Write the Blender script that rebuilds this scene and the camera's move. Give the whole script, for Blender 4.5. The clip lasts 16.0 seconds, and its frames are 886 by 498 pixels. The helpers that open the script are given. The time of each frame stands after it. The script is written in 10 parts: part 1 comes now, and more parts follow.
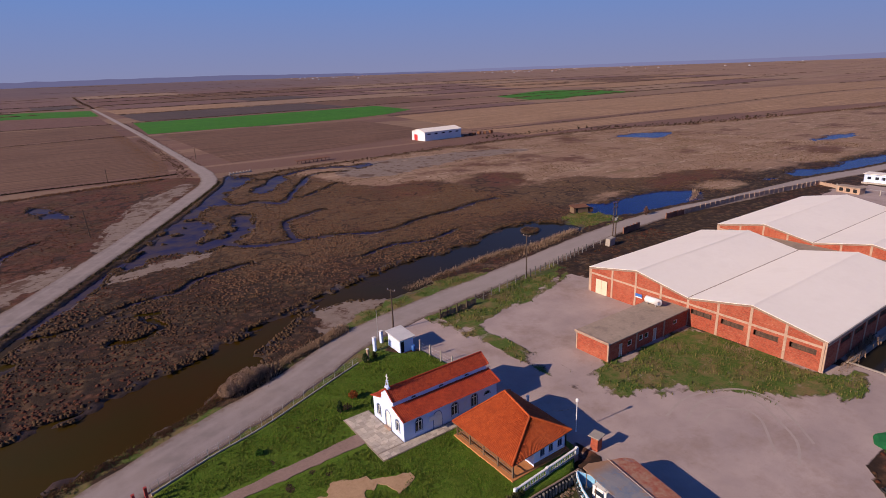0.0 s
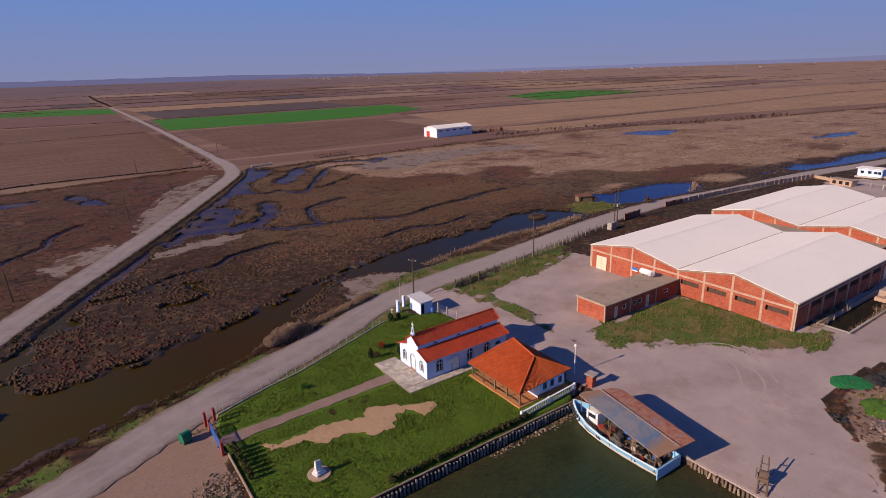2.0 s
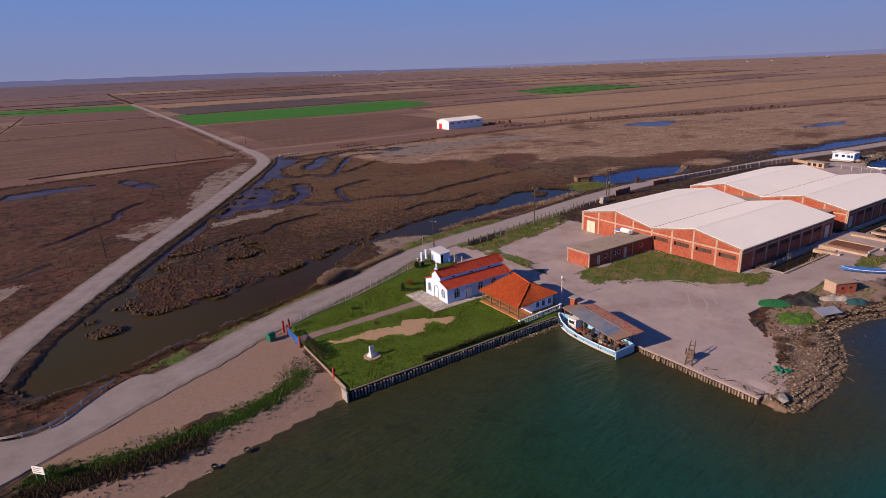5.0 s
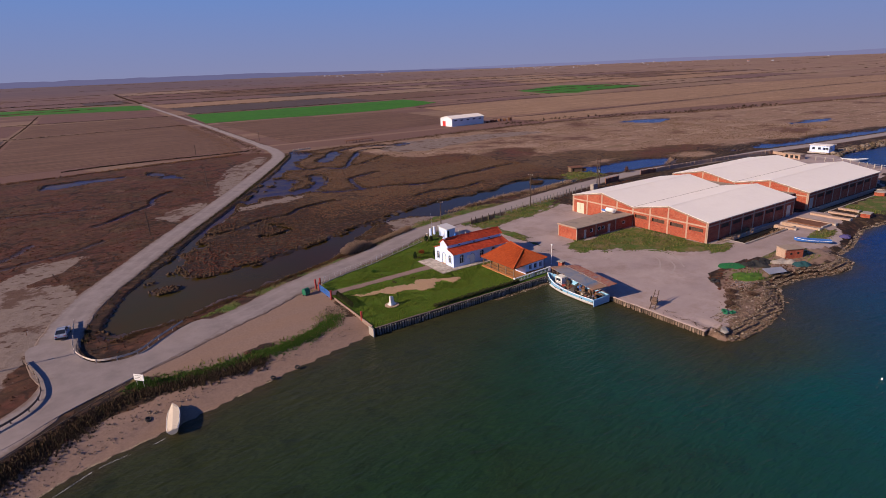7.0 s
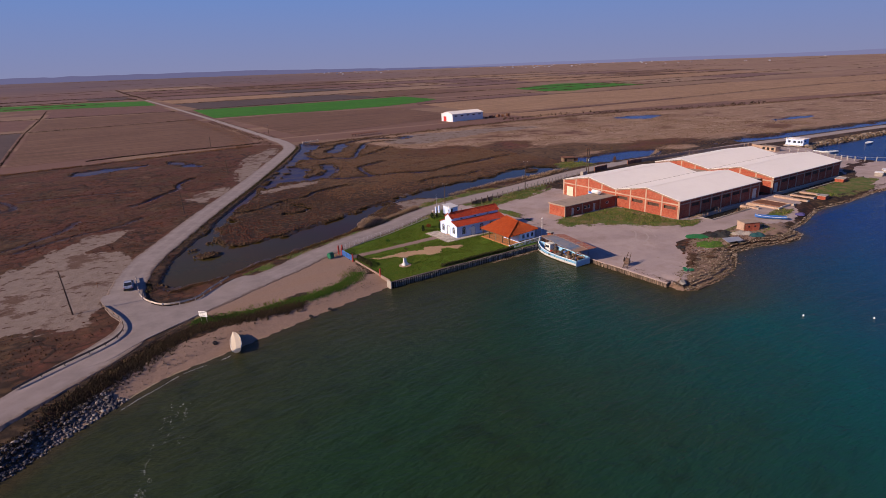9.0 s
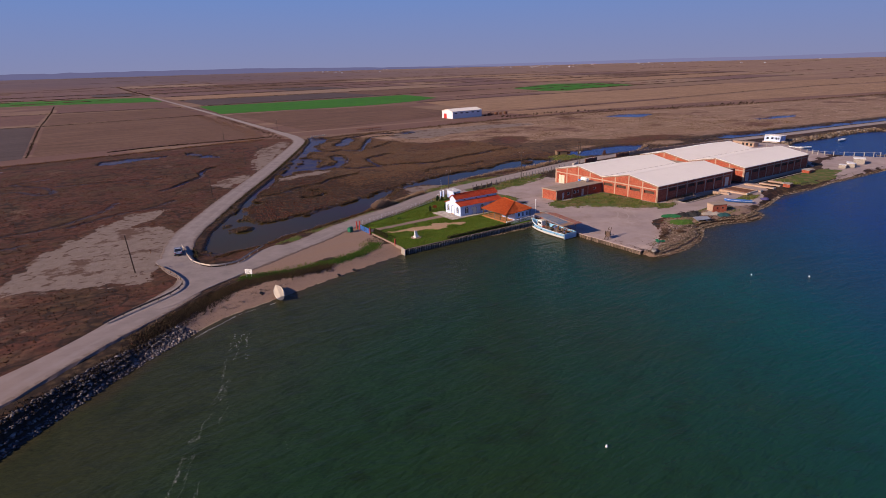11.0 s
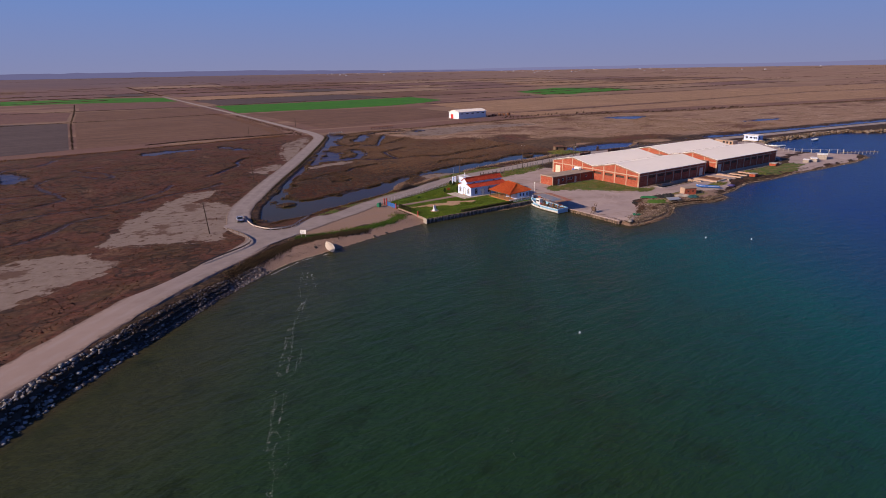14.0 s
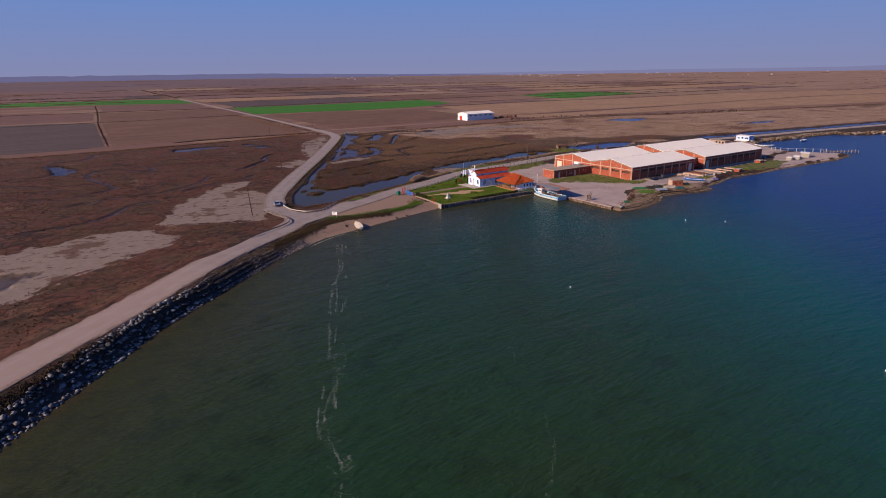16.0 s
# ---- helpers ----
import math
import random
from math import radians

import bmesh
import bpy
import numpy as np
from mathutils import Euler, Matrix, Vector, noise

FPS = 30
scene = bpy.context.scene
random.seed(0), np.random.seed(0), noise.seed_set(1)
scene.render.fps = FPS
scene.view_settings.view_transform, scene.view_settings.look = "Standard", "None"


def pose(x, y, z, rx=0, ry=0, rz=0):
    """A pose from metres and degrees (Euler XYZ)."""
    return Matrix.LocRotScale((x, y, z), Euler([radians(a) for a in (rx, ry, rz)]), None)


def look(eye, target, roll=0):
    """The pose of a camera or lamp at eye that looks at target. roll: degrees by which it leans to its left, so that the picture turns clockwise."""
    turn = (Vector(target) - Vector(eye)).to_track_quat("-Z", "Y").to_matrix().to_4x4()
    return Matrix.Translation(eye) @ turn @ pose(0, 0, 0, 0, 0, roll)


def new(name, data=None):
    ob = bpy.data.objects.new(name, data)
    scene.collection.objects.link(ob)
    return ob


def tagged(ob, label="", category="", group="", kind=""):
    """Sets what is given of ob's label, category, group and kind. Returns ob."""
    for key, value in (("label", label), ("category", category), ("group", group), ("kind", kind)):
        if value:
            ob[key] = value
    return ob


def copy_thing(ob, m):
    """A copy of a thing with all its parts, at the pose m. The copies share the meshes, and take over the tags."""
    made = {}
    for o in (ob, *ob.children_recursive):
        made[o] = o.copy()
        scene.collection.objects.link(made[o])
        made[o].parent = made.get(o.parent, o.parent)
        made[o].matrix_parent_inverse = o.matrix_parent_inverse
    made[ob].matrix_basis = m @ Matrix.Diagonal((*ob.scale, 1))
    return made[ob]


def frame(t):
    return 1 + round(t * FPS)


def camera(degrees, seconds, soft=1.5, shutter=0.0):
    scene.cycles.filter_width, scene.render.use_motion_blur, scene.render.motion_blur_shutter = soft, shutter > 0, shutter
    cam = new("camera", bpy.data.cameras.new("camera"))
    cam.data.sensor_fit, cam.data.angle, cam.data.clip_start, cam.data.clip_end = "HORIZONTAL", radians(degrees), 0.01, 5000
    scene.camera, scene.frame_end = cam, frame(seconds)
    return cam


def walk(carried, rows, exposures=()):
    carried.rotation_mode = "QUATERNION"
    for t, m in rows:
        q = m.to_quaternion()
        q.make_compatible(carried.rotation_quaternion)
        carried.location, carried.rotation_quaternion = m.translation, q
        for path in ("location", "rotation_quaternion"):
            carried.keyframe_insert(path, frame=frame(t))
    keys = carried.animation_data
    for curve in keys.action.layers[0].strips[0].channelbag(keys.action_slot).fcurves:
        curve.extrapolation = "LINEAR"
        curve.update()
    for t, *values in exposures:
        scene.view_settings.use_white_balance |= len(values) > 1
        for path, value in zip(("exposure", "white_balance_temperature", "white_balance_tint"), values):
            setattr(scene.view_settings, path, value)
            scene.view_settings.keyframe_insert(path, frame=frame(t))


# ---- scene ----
cam = camera(75.5, 16.0, 0.6)
# seconds, eye, a point ahead, roll
PATH = [
    (0, (-0.071, 0.769, 41.771), (1.03, 2.327, 41.171), -2.0),
    (0.5, (-1.959, -1.124, 41.311), (-0.864, 0.441, 40.717), -1.9),
    (1, (-4.0, -3.301, 41.017), (-2.911, -1.731, 40.424), -1.9),
    (1.5, (-6.165, -5.733, 40.84), (-5.081, -4.161, 40.246), -1.9),
    (2, (-8.431, -8.396, 40.741), (-7.353, -6.821, 40.144), -1.8),
    (2.5, (-10.781, -11.264, 40.69), (-9.709, -9.686, 40.09), -1.8),
    (3, (-13.204, -14.311, 40.663), (-12.137, -12.73, 40.06), -1.9),
    (3.5, (-15.689, -17.514, 40.644), (-14.627, -15.93, 40.038), -1.9),
    (4, (-18.231, -20.85, 40.621), (-17.175, -19.263, 40.014), -2.0),
    (6.5, (-31.718, -38.811, 40.318), (-30.677, -37.215, 39.712), -2.3),
    (7, (-34.567, -42.537, 40.227), (-33.526, -40.94, 39.621), -2.3),
    (7.5, (-37.465, -46.273, 40.134), (-36.424, -44.677, 39.527), -2.3),
    (8, (-40.411, -50.01, 40.044), (-39.369, -48.415, 39.435), -2.2),
    (8.5, (-43.404, -53.739, 39.959), (-42.361, -52.146, 39.349), -2.1),
    (9, (-46.441, -57.455, 39.884), (-45.396, -55.863, 39.272), -2.0),
    (9.5, (-49.519, -61.152, 39.819), (-48.472, -59.563, 39.206), -1.9),
    (10, (-52.635, -64.831, 39.767), (-51.585, -63.244, 39.153), -1.8),
    (12.5, (-68.651, -83.129, 39.664), (-67.595, -81.544, 39.053), -1.2),
    (13, (-71.925, -86.852, 39.659), (-70.869, -85.267, 39.051), -1.2),
    (13.5, (-75.224, -90.643, 39.653), (-74.169, -89.055, 39.048), -1.1),
    (14, (-78.554, -94.528, 39.644), (-77.501, -92.938, 39.042), -1.0),
    (14.5, (-81.924, -98.541, 39.632), (-80.874, -96.948, 39.032), -0.9),
    (15, (-85.35, -102.718, 39.617), (-84.303, -101.122, 39.019), -0.8),
    (15.5, (-88.852, -107.103, 39.603), (-87.809, -105.504, 39.009), -0.8),
    (16, (-92.457, -111.745, 39.599), (-91.419, -110.14, 39.009), -0.8),
]
walk(cam, [(t, look(eye, target, roll)) for t, eye, target, roll in PATH], [(0, 0.2, 7120, 16), (16, 0.2, 7120, 16)])

# world and sun: low clear winter sun from the west
SUN_EL, SUN_DIR = 25.0, -5.0          # elevation; the way the light travels, degrees from +x
world = bpy.data.worlds.new("sky")
world.use_nodes = True
scene.world = world
wn, wl = world.node_tree.nodes, world.node_tree.links
sky = wn.new("ShaderNodeTexSky")
sky.sky_type, sky.sun_disc = "NISHITA", False
sky.sun_elevation, sky.sun_rotation = radians(SUN_EL), radians(90 - (SUN_DIR + 180))
sky.air_density, sky.dust_density, sky.ozone_density, sky.altitude = 1.0, 0.5, 3.0, 1000
tint = wn.new("ShaderNodeMix")
tint.data_type, tint.blend_type = "RGBA", "MULTIPLY"
tint.inputs[0].default_value = 1.0
tint.inputs[7].default_value = (0.34, 0.53, 1.0, 1)
wl.new(sky.outputs[0], tint.inputs[6])
wl.new(tint.outputs[2], wn["Background"].inputs[0])
wn["Background"].inputs[1].default_value = 0.098
sun = new("sun", bpy.data.lights.new("sun", "SUN"))
sun.data.energy, sun.data.angle, sun.data.color = 5.0, radians(0.5), (1.0, 0.82, 0.64)
sun.matrix_world = look((-60 * math.cos(radians(SUN_DIR)), -60 * math.sin(radians(SUN_DIR)), 60 * math.tan(radians(SUN_EL))), (0, 0, 0))

# ---- building tools ----
def smooth01(x):
    x = np.clip(x, 0.0, 1.0)
    return x * x * (3 - 2 * x)


def lattice(x, y, size, seed):
    """Smooth random values from 0 to 1 over the plane, with grains of that size."""
    table = np.random.RandomState(seed).rand(256, 256)
    u, v = x / size, y / size
    i, j = np.floor(u).astype(int), np.floor(v).astype(int)
    a, b = smooth01(u - i), smooth01(v - j)
    t = lambda p, q: table[p % 256, q % 256]
    return (t(i, j) * (1 - a) + t(i + 1, j) * a) * (1 - b) + (t(i, j + 1) * (1 - a) + t(i + 1, j + 1) * a) * b


def to_line(x, y, pts, far=40.0):
    """Distance from points to a polyline, cut off at far."""
    out = np.full(x.shape, far)
    p = np.array(pts, float)
    near = (x > p[:, 0].min() - far) & (x < p[:, 0].max() + far) & (y > p[:, 1].min() - far) & (y < p[:, 1].max() + far)
    px, py, best = x[near], y[near], out[near]
    for (ax, ay), (bx, by) in zip(p[:-1], p[1:]):
        dx, dy = bx - ax, by - ay
        k = np.clip(((px - ax) * dx + (py - ay) * dy) / (dx * dx + dy * dy + 1e-9), 0, 1)
        best = np.minimum(best, np.hypot(px - ax - k * dx, py - ay - k * dy))
    out[near] = best
    return out


def inside(x, y, pts):
    hit = np.zeros(x.shape, bool)
    for (ax, ay), (bx, by) in zip(pts, pts[1:] + pts[:1]):
        if ay != by:
            hit ^= ((ay > y) != (by > y)) & (x < (bx - ax) * (y - ay) / (by - ay) + ax)
    return hit


def to_area(x, y, pts, far=40.0):
    """Signed distance to a polygon, negative inside."""
    d = to_line(x, y, pts + pts[:1], far)
    return np.where(inside(x, y, pts), -d, d)


def rounded(pts, steps=4, closed=False):
    """A smooth curve through the points (Catmull-Rom)."""
    n, out = len(pts), []
    for i in range(n if closed else n - 1):
        q = [pts[(i + k) % n] if closed else pts[min(max(i + k, 0), n - 1)] for k in (-1, 0, 1, 2)]
        for s in range(steps):
            t = s / steps
            out.append(tuple(0.5 * (2 * b + (c - a) * t + (2 * a - 5 * b + 4 * c - d) * t * t + (3 * b - a - 3 * c + d) * t ** 3) for a, b, c, d in zip(*q)))
    return out if closed else out + [tuple(pts[-1])]


class Geo:
    """Collects vertices and faces of one mesh."""

    def __init__(self):
        self.v, self.f = [], []

    def add(self, verts, faces):
        n = len(self.v)
        self.v += [tuple(p) for p in verts]
        self.f += [tuple(i + n for i in face) for face in faces]
        return self

    def box(self, x0, y0, z0, x1, y1, z1, m=None):
        p = [(x, y, z) for z in (z0, z1) for y in (y0, y1) for x in (x0, x1)]
        if m is not None:
            p = [m @ Vector(q) for q in p]
        return self.add(p, [(0, 2, 3, 1), (4, 5, 7, 6), (0, 1, 5, 4), (2, 6, 7, 3), (0, 4, 6, 2), (1, 3, 7, 5)])

    def chamfer(self, x0, y0, z0, x1, y1, z1, c=0.03, m=None):
        """A box with bevelled edges."""
        lo, hi, p, at = (x0, y0, z0), (x1, y1, z1), [], {}
        for s in [(a, b, d) for a in (0, 1) for b in (0, 1) for d in (0, 1)]:
            for axis in range(3):
                q = [(hi[k] if s[k] else lo[k]) + (0 if k == axis else (-c if s[k] else c)) for k in range(3)]
                at[s, axis] = len(p)
                p.append(q)
        faces = []
        for axis in range(3):
            o = [k for k in range(3) if k != axis]
            for side in (0, 1):
                ring = []
                for a, b in ((0, 0), (1, 0), (1, 1), (0, 1)):
                    s = [0, 0, 0]
                    s[axis], s[o[0]], s[o[1]] = side, a, b
                    ring.append(at[tuple(s), axis])
                faces.append(ring)
            for a in (0, 1):
                for b in (0, 1):
                    s, e = [0, 0, 0], [0, 0, 0]
                    s[axis], e[axis] = 0, 1
                    for r in (s, e):
                        r[o[0]], r[o[1]] = a, b
                    faces.append([at[tuple(s), o[0]], at[tuple(e), o[0]], at[tuple(e), o[1]], at[tuple(s), o[1]]])
        for s in [(a, b, d) for a in (0, 1) for b in (0, 1) for d in (0, 1)]:
            faces.append([at[s, 0], at[s, 1], at[s, 2]])
        if m is not None:
            p = [m @ Vector(q) for q in p]
        return self.add(p, faces)

    def tube(self, path, radius, n=8, cap=True):
        """A round bar along a path; radius is one number or one for each point."""
        path = [Vector(p) for p in path]
        radii = radius if isinstance(radius, (list, tuple)) else [radius] * len(path)
        verts, faces = [], []
        for i, p in enumerate(path):
            way = (path[min(i + 1, len(path) - 1)] - path[max(i - 1, 0)]).normalized()
            side = way.cross(Vector((0, 0, 1)) if abs(way.z) < 0.95 else Vector((1, 0, 0))).normalized()
            upw = side.cross(way)
            for k in range(n):
                a = 2 * math.pi * k / n
                verts.append(p + radii[i] * (math.cos(a) * side + math.sin(a) * upw))
        for i in range(len(path) - 1):
            for k in range(n):
                faces.append((i * n + k, i * n + (k + 1) % n, (i + 1) * n + (k + 1) % n, (i + 1) * n + k))
        if cap:
            faces += [tuple(range(n))[::-1], tuple(range((len(path) - 1) * n, len(path) * n))]
        return self.add(verts, faces)

    def prism(self, pts, z0, z1):
        n = len(pts)
        return self.add([(x, y, z0) for x, y in pts] + [(x, y, z1) for x, y in pts],
                        [tuple(range(n))[::-1], tuple(range(n, 2 * n))] + [(i, (i + 1) % n, n + (i + 1) % n, n + i) for i in range(n)])

    def slab(self, pts, thick, down=(0, 0, -1)):
        """A thick plate from a ring of points in space."""
        n, d = len(pts), Vector(down) * thick
        return self.add([Vector(p) for p in pts] + [Vector(p) + d for p in pts],
                        [tuple(range(n)), tuple(range(n, 2 * n))[::-1]] + [(i, n + i, n + (i + 1) % n, (i + 1) % n) for i in range(n)])

    def wall(self, p0, p1, z0, z1, thick, holes=(), top=None):
        """A wall from p0 to p1 with its thickness to the left; holes are (from, to, sill, head) along it."""
        (ax, ay), (bx, by) = p0, p1
        length = math.hypot(bx - ax, by - ay)
        ux, uy = (bx - ax) / length, (by - ay) / length
        us = sorted({0.0, length, *[h[0] for h in holes], *[h[1] for h in holes]})
        zs = sorted({z0, z1, *[h[2] for h in holes], *[h[3] for h in holes]})
        solid = lambda i, j: 0 <= i < len(us) - 1 and 0 <= j < len(zs) - 1 and not any(
            h[0] <= (us[i] + us[i + 1]) / 2 <= h[1] and h[2] <= (zs[j] + zs[j + 1]) / 2 <= h[3] for h in holes)
        P = lambda u, d, z: (ax + ux * u - uy * d, ay + uy * u + ux * d, z)
        for i in range(len(us) - 1):
            for j in range(len(zs) - 1):
                if solid(i, j):
                    a, b, c, d = us[i], us[i + 1], zs[j], zs[j + 1]
                    self.add([P(a, 0, c), P(b, 0, c), P(b, 0, d), P(a, 0, d)], [(0, 1, 2, 3)])
                    self.add([P(a, thick, c), P(b, thick, c), P(b, thick, d), P(a, thick, d)], [(3, 2, 1, 0)])
                    for e, quad in (((i - 1, j), (P(a, 0, c), P(a, 0, d), P(a, thick, d), P(a, thick, c))), ((i + 1, j), (P(b, 0, c), P(b, thick, c), P(b, thick, d), P(b, 0, d))),
                                    ((i, j - 1), (P(a, 0, c), P(a, thick, c), P(b, thick, c), P(b, 0, c))), ((i, j + 1), (P(a, 0, d), P(b, 0, d), P(b, thick, d), P(a, thick, d)))):
                        if not solid(*e):
                            self.add(quad, [(0, 1, 2, 3)])
        return self

    def make(self, name, material, parent=None, label="", smooth=False):
        me = bpy.data.meshes.new(name)
        me.from_pydata(self.v, [], self.f)
        me.materials.append(material)
        bm = bmesh.new()
        bm.from_mesh(me)
        bmesh.ops.recalc_face_normals(bm, faces=bm.faces)
        bm.to_mesh(me)
        bm.free()
        if smooth:
            me.polygons.foreach_set("use_smooth", [True] * len(me.polygons))
        ob = new(name, me)
        if parent:
            ob.parent = parent
        return tagged(ob, label)


def thing(name, label, category, x=0, y=0, z=0, rz=0, group="", kind=""):
    ob = new(name)
    ob.empty_display_size = 0.2
    ob.matrix_world = pose(x, y, z, 0, 0, rz)
    return tagged(ob, label, category, group, kind)


def raw_mesh(name, verts, faces, material, smooth=False, parent=None):
    """A large mesh straight from arrays."""
    me = bpy.data.meshes.new(name)
    me.from_pydata(verts, [], faces)
    me.materials.append(material)
    if smooth:
        me.polygons.foreach_set("use_smooth", [True] * len(me.polygons))
    ob = new(name, me)
    if parent:
        ob.parent = parent
    return ob

# ---- materials ----
class Mat:
    """Small helper around a node tree."""

    def __init__(self, name):
        self.m = bpy.data.materials.new(name)
        self.m.use_nodes = True
        self.n, self.l = self.m.node_tree.nodes, self.m.node_tree.links
        self.b = self.n["Principled BSDF"]
        self.co = self.n.new("ShaderNodeTexCoord").outputs["Object"]

    def put(self, socket, value):
        if isinstance(value, (int, float)):
            socket.default_value = value
        elif isinstance(value, tuple):
            socket.default_value = (*value, 1) if len(value) == 3 and socket.type == "RGBA" else value
        else:
            self.l.new(value, socket)

    def stretch(self, sx, sy, sz, rz=0, co=None):
        k = self.n.new("ShaderNodeMapping")
        self.l.new(co or self.co, k.inputs[0])
        k.inputs["Scale"].default_value, k.inputs["Rotation"].default_value = (sx, sy, sz), (0, 0, radians(rz))
        return k.outputs[0]

    def noise(self, scale, detail=3, rough=0.55, co=None, bend=0.0):
        k = self.n.new("ShaderNodeTexNoise")
        self.l.new(co or self.co, k.inputs["Vector"])
        for key, value in (("Scale", scale), ("Detail", detail), ("Roughness", rough), ("Distortion", bend)):
            k.inputs[key].default_value = value
        return k.outputs[0]

    def cells(self, scale, feature="F1", co=None, out="Distance"):
        k = self.n.new("ShaderNodeTexVoronoi")
        k.feature = feature
        self.l.new(co or self.co, k.inputs["Vector"])
        k.inputs["Scale"].default_value = scale
        return k.outputs[out]

    def wave(self, scale, bend=0.0, axis="X", co=None):
        k = self.n.new("ShaderNodeTexWave")
        k.bands_direction = axis
        self.l.new(co or self.co, k.inputs["Vector"])
        k.inputs["Scale"].default_value, k.inputs["Distortion"].default_value = scale, bend
        return k.outputs[1]

    def math(self, op, a, b=0.0):
        k = self.n.new("ShaderNodeMath")
        k.operation = op
        self.put(k.inputs[0], a), self.put(k.inputs[1], b)
        return k.outputs[0]

    def ramp(self, fac, lo, hi, a=0.0, b=1.0):
        k = self.n.new("ShaderNodeMapRange")
        self.put(k.inputs[0], fac)
        for i, value in zip((1, 2, 3, 4), (lo, hi, a, b)):
            k.inputs[i].default_value = value
        return k.outputs[0]

    def mix(self, fac, a, b, mode="MIX"):
        k = self.n.new("ShaderNodeMix")
        k.data_type, k.blend_type = "RGBA", mode
        self.put(k.inputs[0], fac), self.put(k.inputs[6], a), self.put(k.inputs[7], b)
        return k.outputs[2]

    def attr(self, name, out="Color"):
        k = self.n.new("ShaderNodeAttribute")
        k.attribute_name = name
        return k.outputs[out]

    def split(self, colour):
        k = self.n.new("ShaderNodeSeparateColor")
        self.l.new(colour, k.inputs[0])
        return k.outputs

    def random(self):
        return self.n.new("ShaderNodeObjectInfo").outputs["Random"]

    def island(self):
        return self.n.new("ShaderNodeNewGeometry").outputs["Random Per Island"]

    def axis(self, i, co=None):
        k = self.n.new("ShaderNodeSeparateXYZ")
        self.l.new(co or self.co, k.inputs[0])
        return k.outputs[i]

    def bump(self, height, strength=0.4, depth=0.05):
        k = self.n.new("ShaderNodeBump")
        k.inputs["Strength"].default_value, k.inputs["Distance"].default_value = strength, depth
        self.l.new(height, k.inputs["Height"])
        self.l.new(k.outputs[0], self.b.inputs["Normal"])

    def done(self, colour, rough=0.8, metal=0.0, spec=0.3):
        self.put(self.b.inputs["Base Color"], colour)
        self.put(self.b.inputs["Roughness"], rough)
        self.b.inputs["Metallic"].default_value = metal
        self.b.inputs["Specular IOR Level"].default_value = spec
        return self.m


def plain(name, a, b, grain=6.0, blotch=0.5, rough=0.8, metal=0.0, relief=0.02, vary=0.0, dirt=None, amount=0.35):
    """A worn surface: two tones in grain and blotches, stains, fine relief; vary: spread between things."""
    k = Mat(name)
    fine, broad = k.noise(grain, 4, 0.65), k.noise(blotch, 3, 0.6)
    tone = k.math("ADD", k.math("MULTIPLY", fine, 0.5), k.math("MULTIPLY", broad, 0.5))
    colour = k.mix(k.ramp(tone, 0.32, 0.68), a, b)
    if dirt:
        colour = k.mix(k.ramp(k.noise(blotch * 2.3, 5, 0.7), 0.52, 0.74, 0, amount), colour, dirt)
    if vary:
        colour = k.mix(1.0, colour, k.mix(k.random(), (1 - vary,) * 3, (1 + vary,) * 3), "MULTIPLY")
    k.bump(fine, 0.5, relief)
    return k.done(colour, k.ramp(broad, 0.3, 0.7, rough - 0.08, min(rough + 0.08, 1.0)), metal)


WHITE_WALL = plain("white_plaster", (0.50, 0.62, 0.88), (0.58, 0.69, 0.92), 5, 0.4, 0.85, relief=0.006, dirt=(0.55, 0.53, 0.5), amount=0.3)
WHITE_TRIM = plain("white_paint", (0.72, 0.72, 0.72), (0.8, 0.8, 0.8), 9, 0.8, 0.6, relief=0.004)
BLUE_TRIM = plain("blue_grey_paint", (0.10, 0.16, 0.30), (0.14, 0.2, 0.36), 9, 0.8, 0.5, relief=0.004)
CONCRETE = plain("weathered_concrete", (0.30, 0.27, 0.24), (0.42, 0.38, 0.34), 4, 0.35, 0.9, relief=0.02, vary=0.12, dirt=(0.16, 0.14, 0.12))
PALE_CONCRETE = plain("pale_concrete", (0.34, 0.23, 0.175), (0.50, 0.36, 0.28), 3, 0.6, 0.9, relief=0.015, dirt=(0.25, 0.14, 0.10), amount=0.7)
ROOF_SHEET = plain("white_roof_sheet", (0.90, 0.84, 0.75), (0.94, 0.885, 0.80), 0.8, 0.06, 0.6, relief=0.003, dirt=(0.80, 0.74, 0.66), amount=0.35)
FLAT_ROOF = plain("stained_roof_slab", (0.27, 0.21, 0.165), (0.38, 0.30, 0.24), 2, 0.25, 0.95, relief=0.02, dirt=(0.12, 0.1, 0.09), amount=0.5)
# near-black panels that stand in for the shade inside openings
DARK = plain("dark_interior", (0.01, 0.01, 0.012), (0.02, 0.02, 0.022), 3, 0.5, 0.9)
WOOD = plain("weathered_wood", (0.13, 0.085, 0.055), (0.22, 0.15, 0.10), 7, 0.8, 0.85, relief=0.02, vary=0.25)
PILE = plain("tarred_pile", (0.06, 0.058, 0.06), (0.22, 0.21, 0.205), 5, 1.0, 0.85, relief=0.03, vary=0.35)
POLE = plain("creosote_pole", (0.05, 0.035, 0.028), (0.1, 0.07, 0.055), 9, 1.0, 0.85, relief=0.01)
RUST = plain("rusty_iron", (0.12, 0.05, 0.03), (0.24, 0.11, 0.06), 7, 1.2, 0.85, relief=0.015, dirt=(0.05, 0.035, 0.03))
STEEL = plain("galvanised_steel", (0.42, 0.43, 0.44), (0.55, 0.56, 0.57), 8, 1.0, 0.5, metal=0.6, relief=0.003)
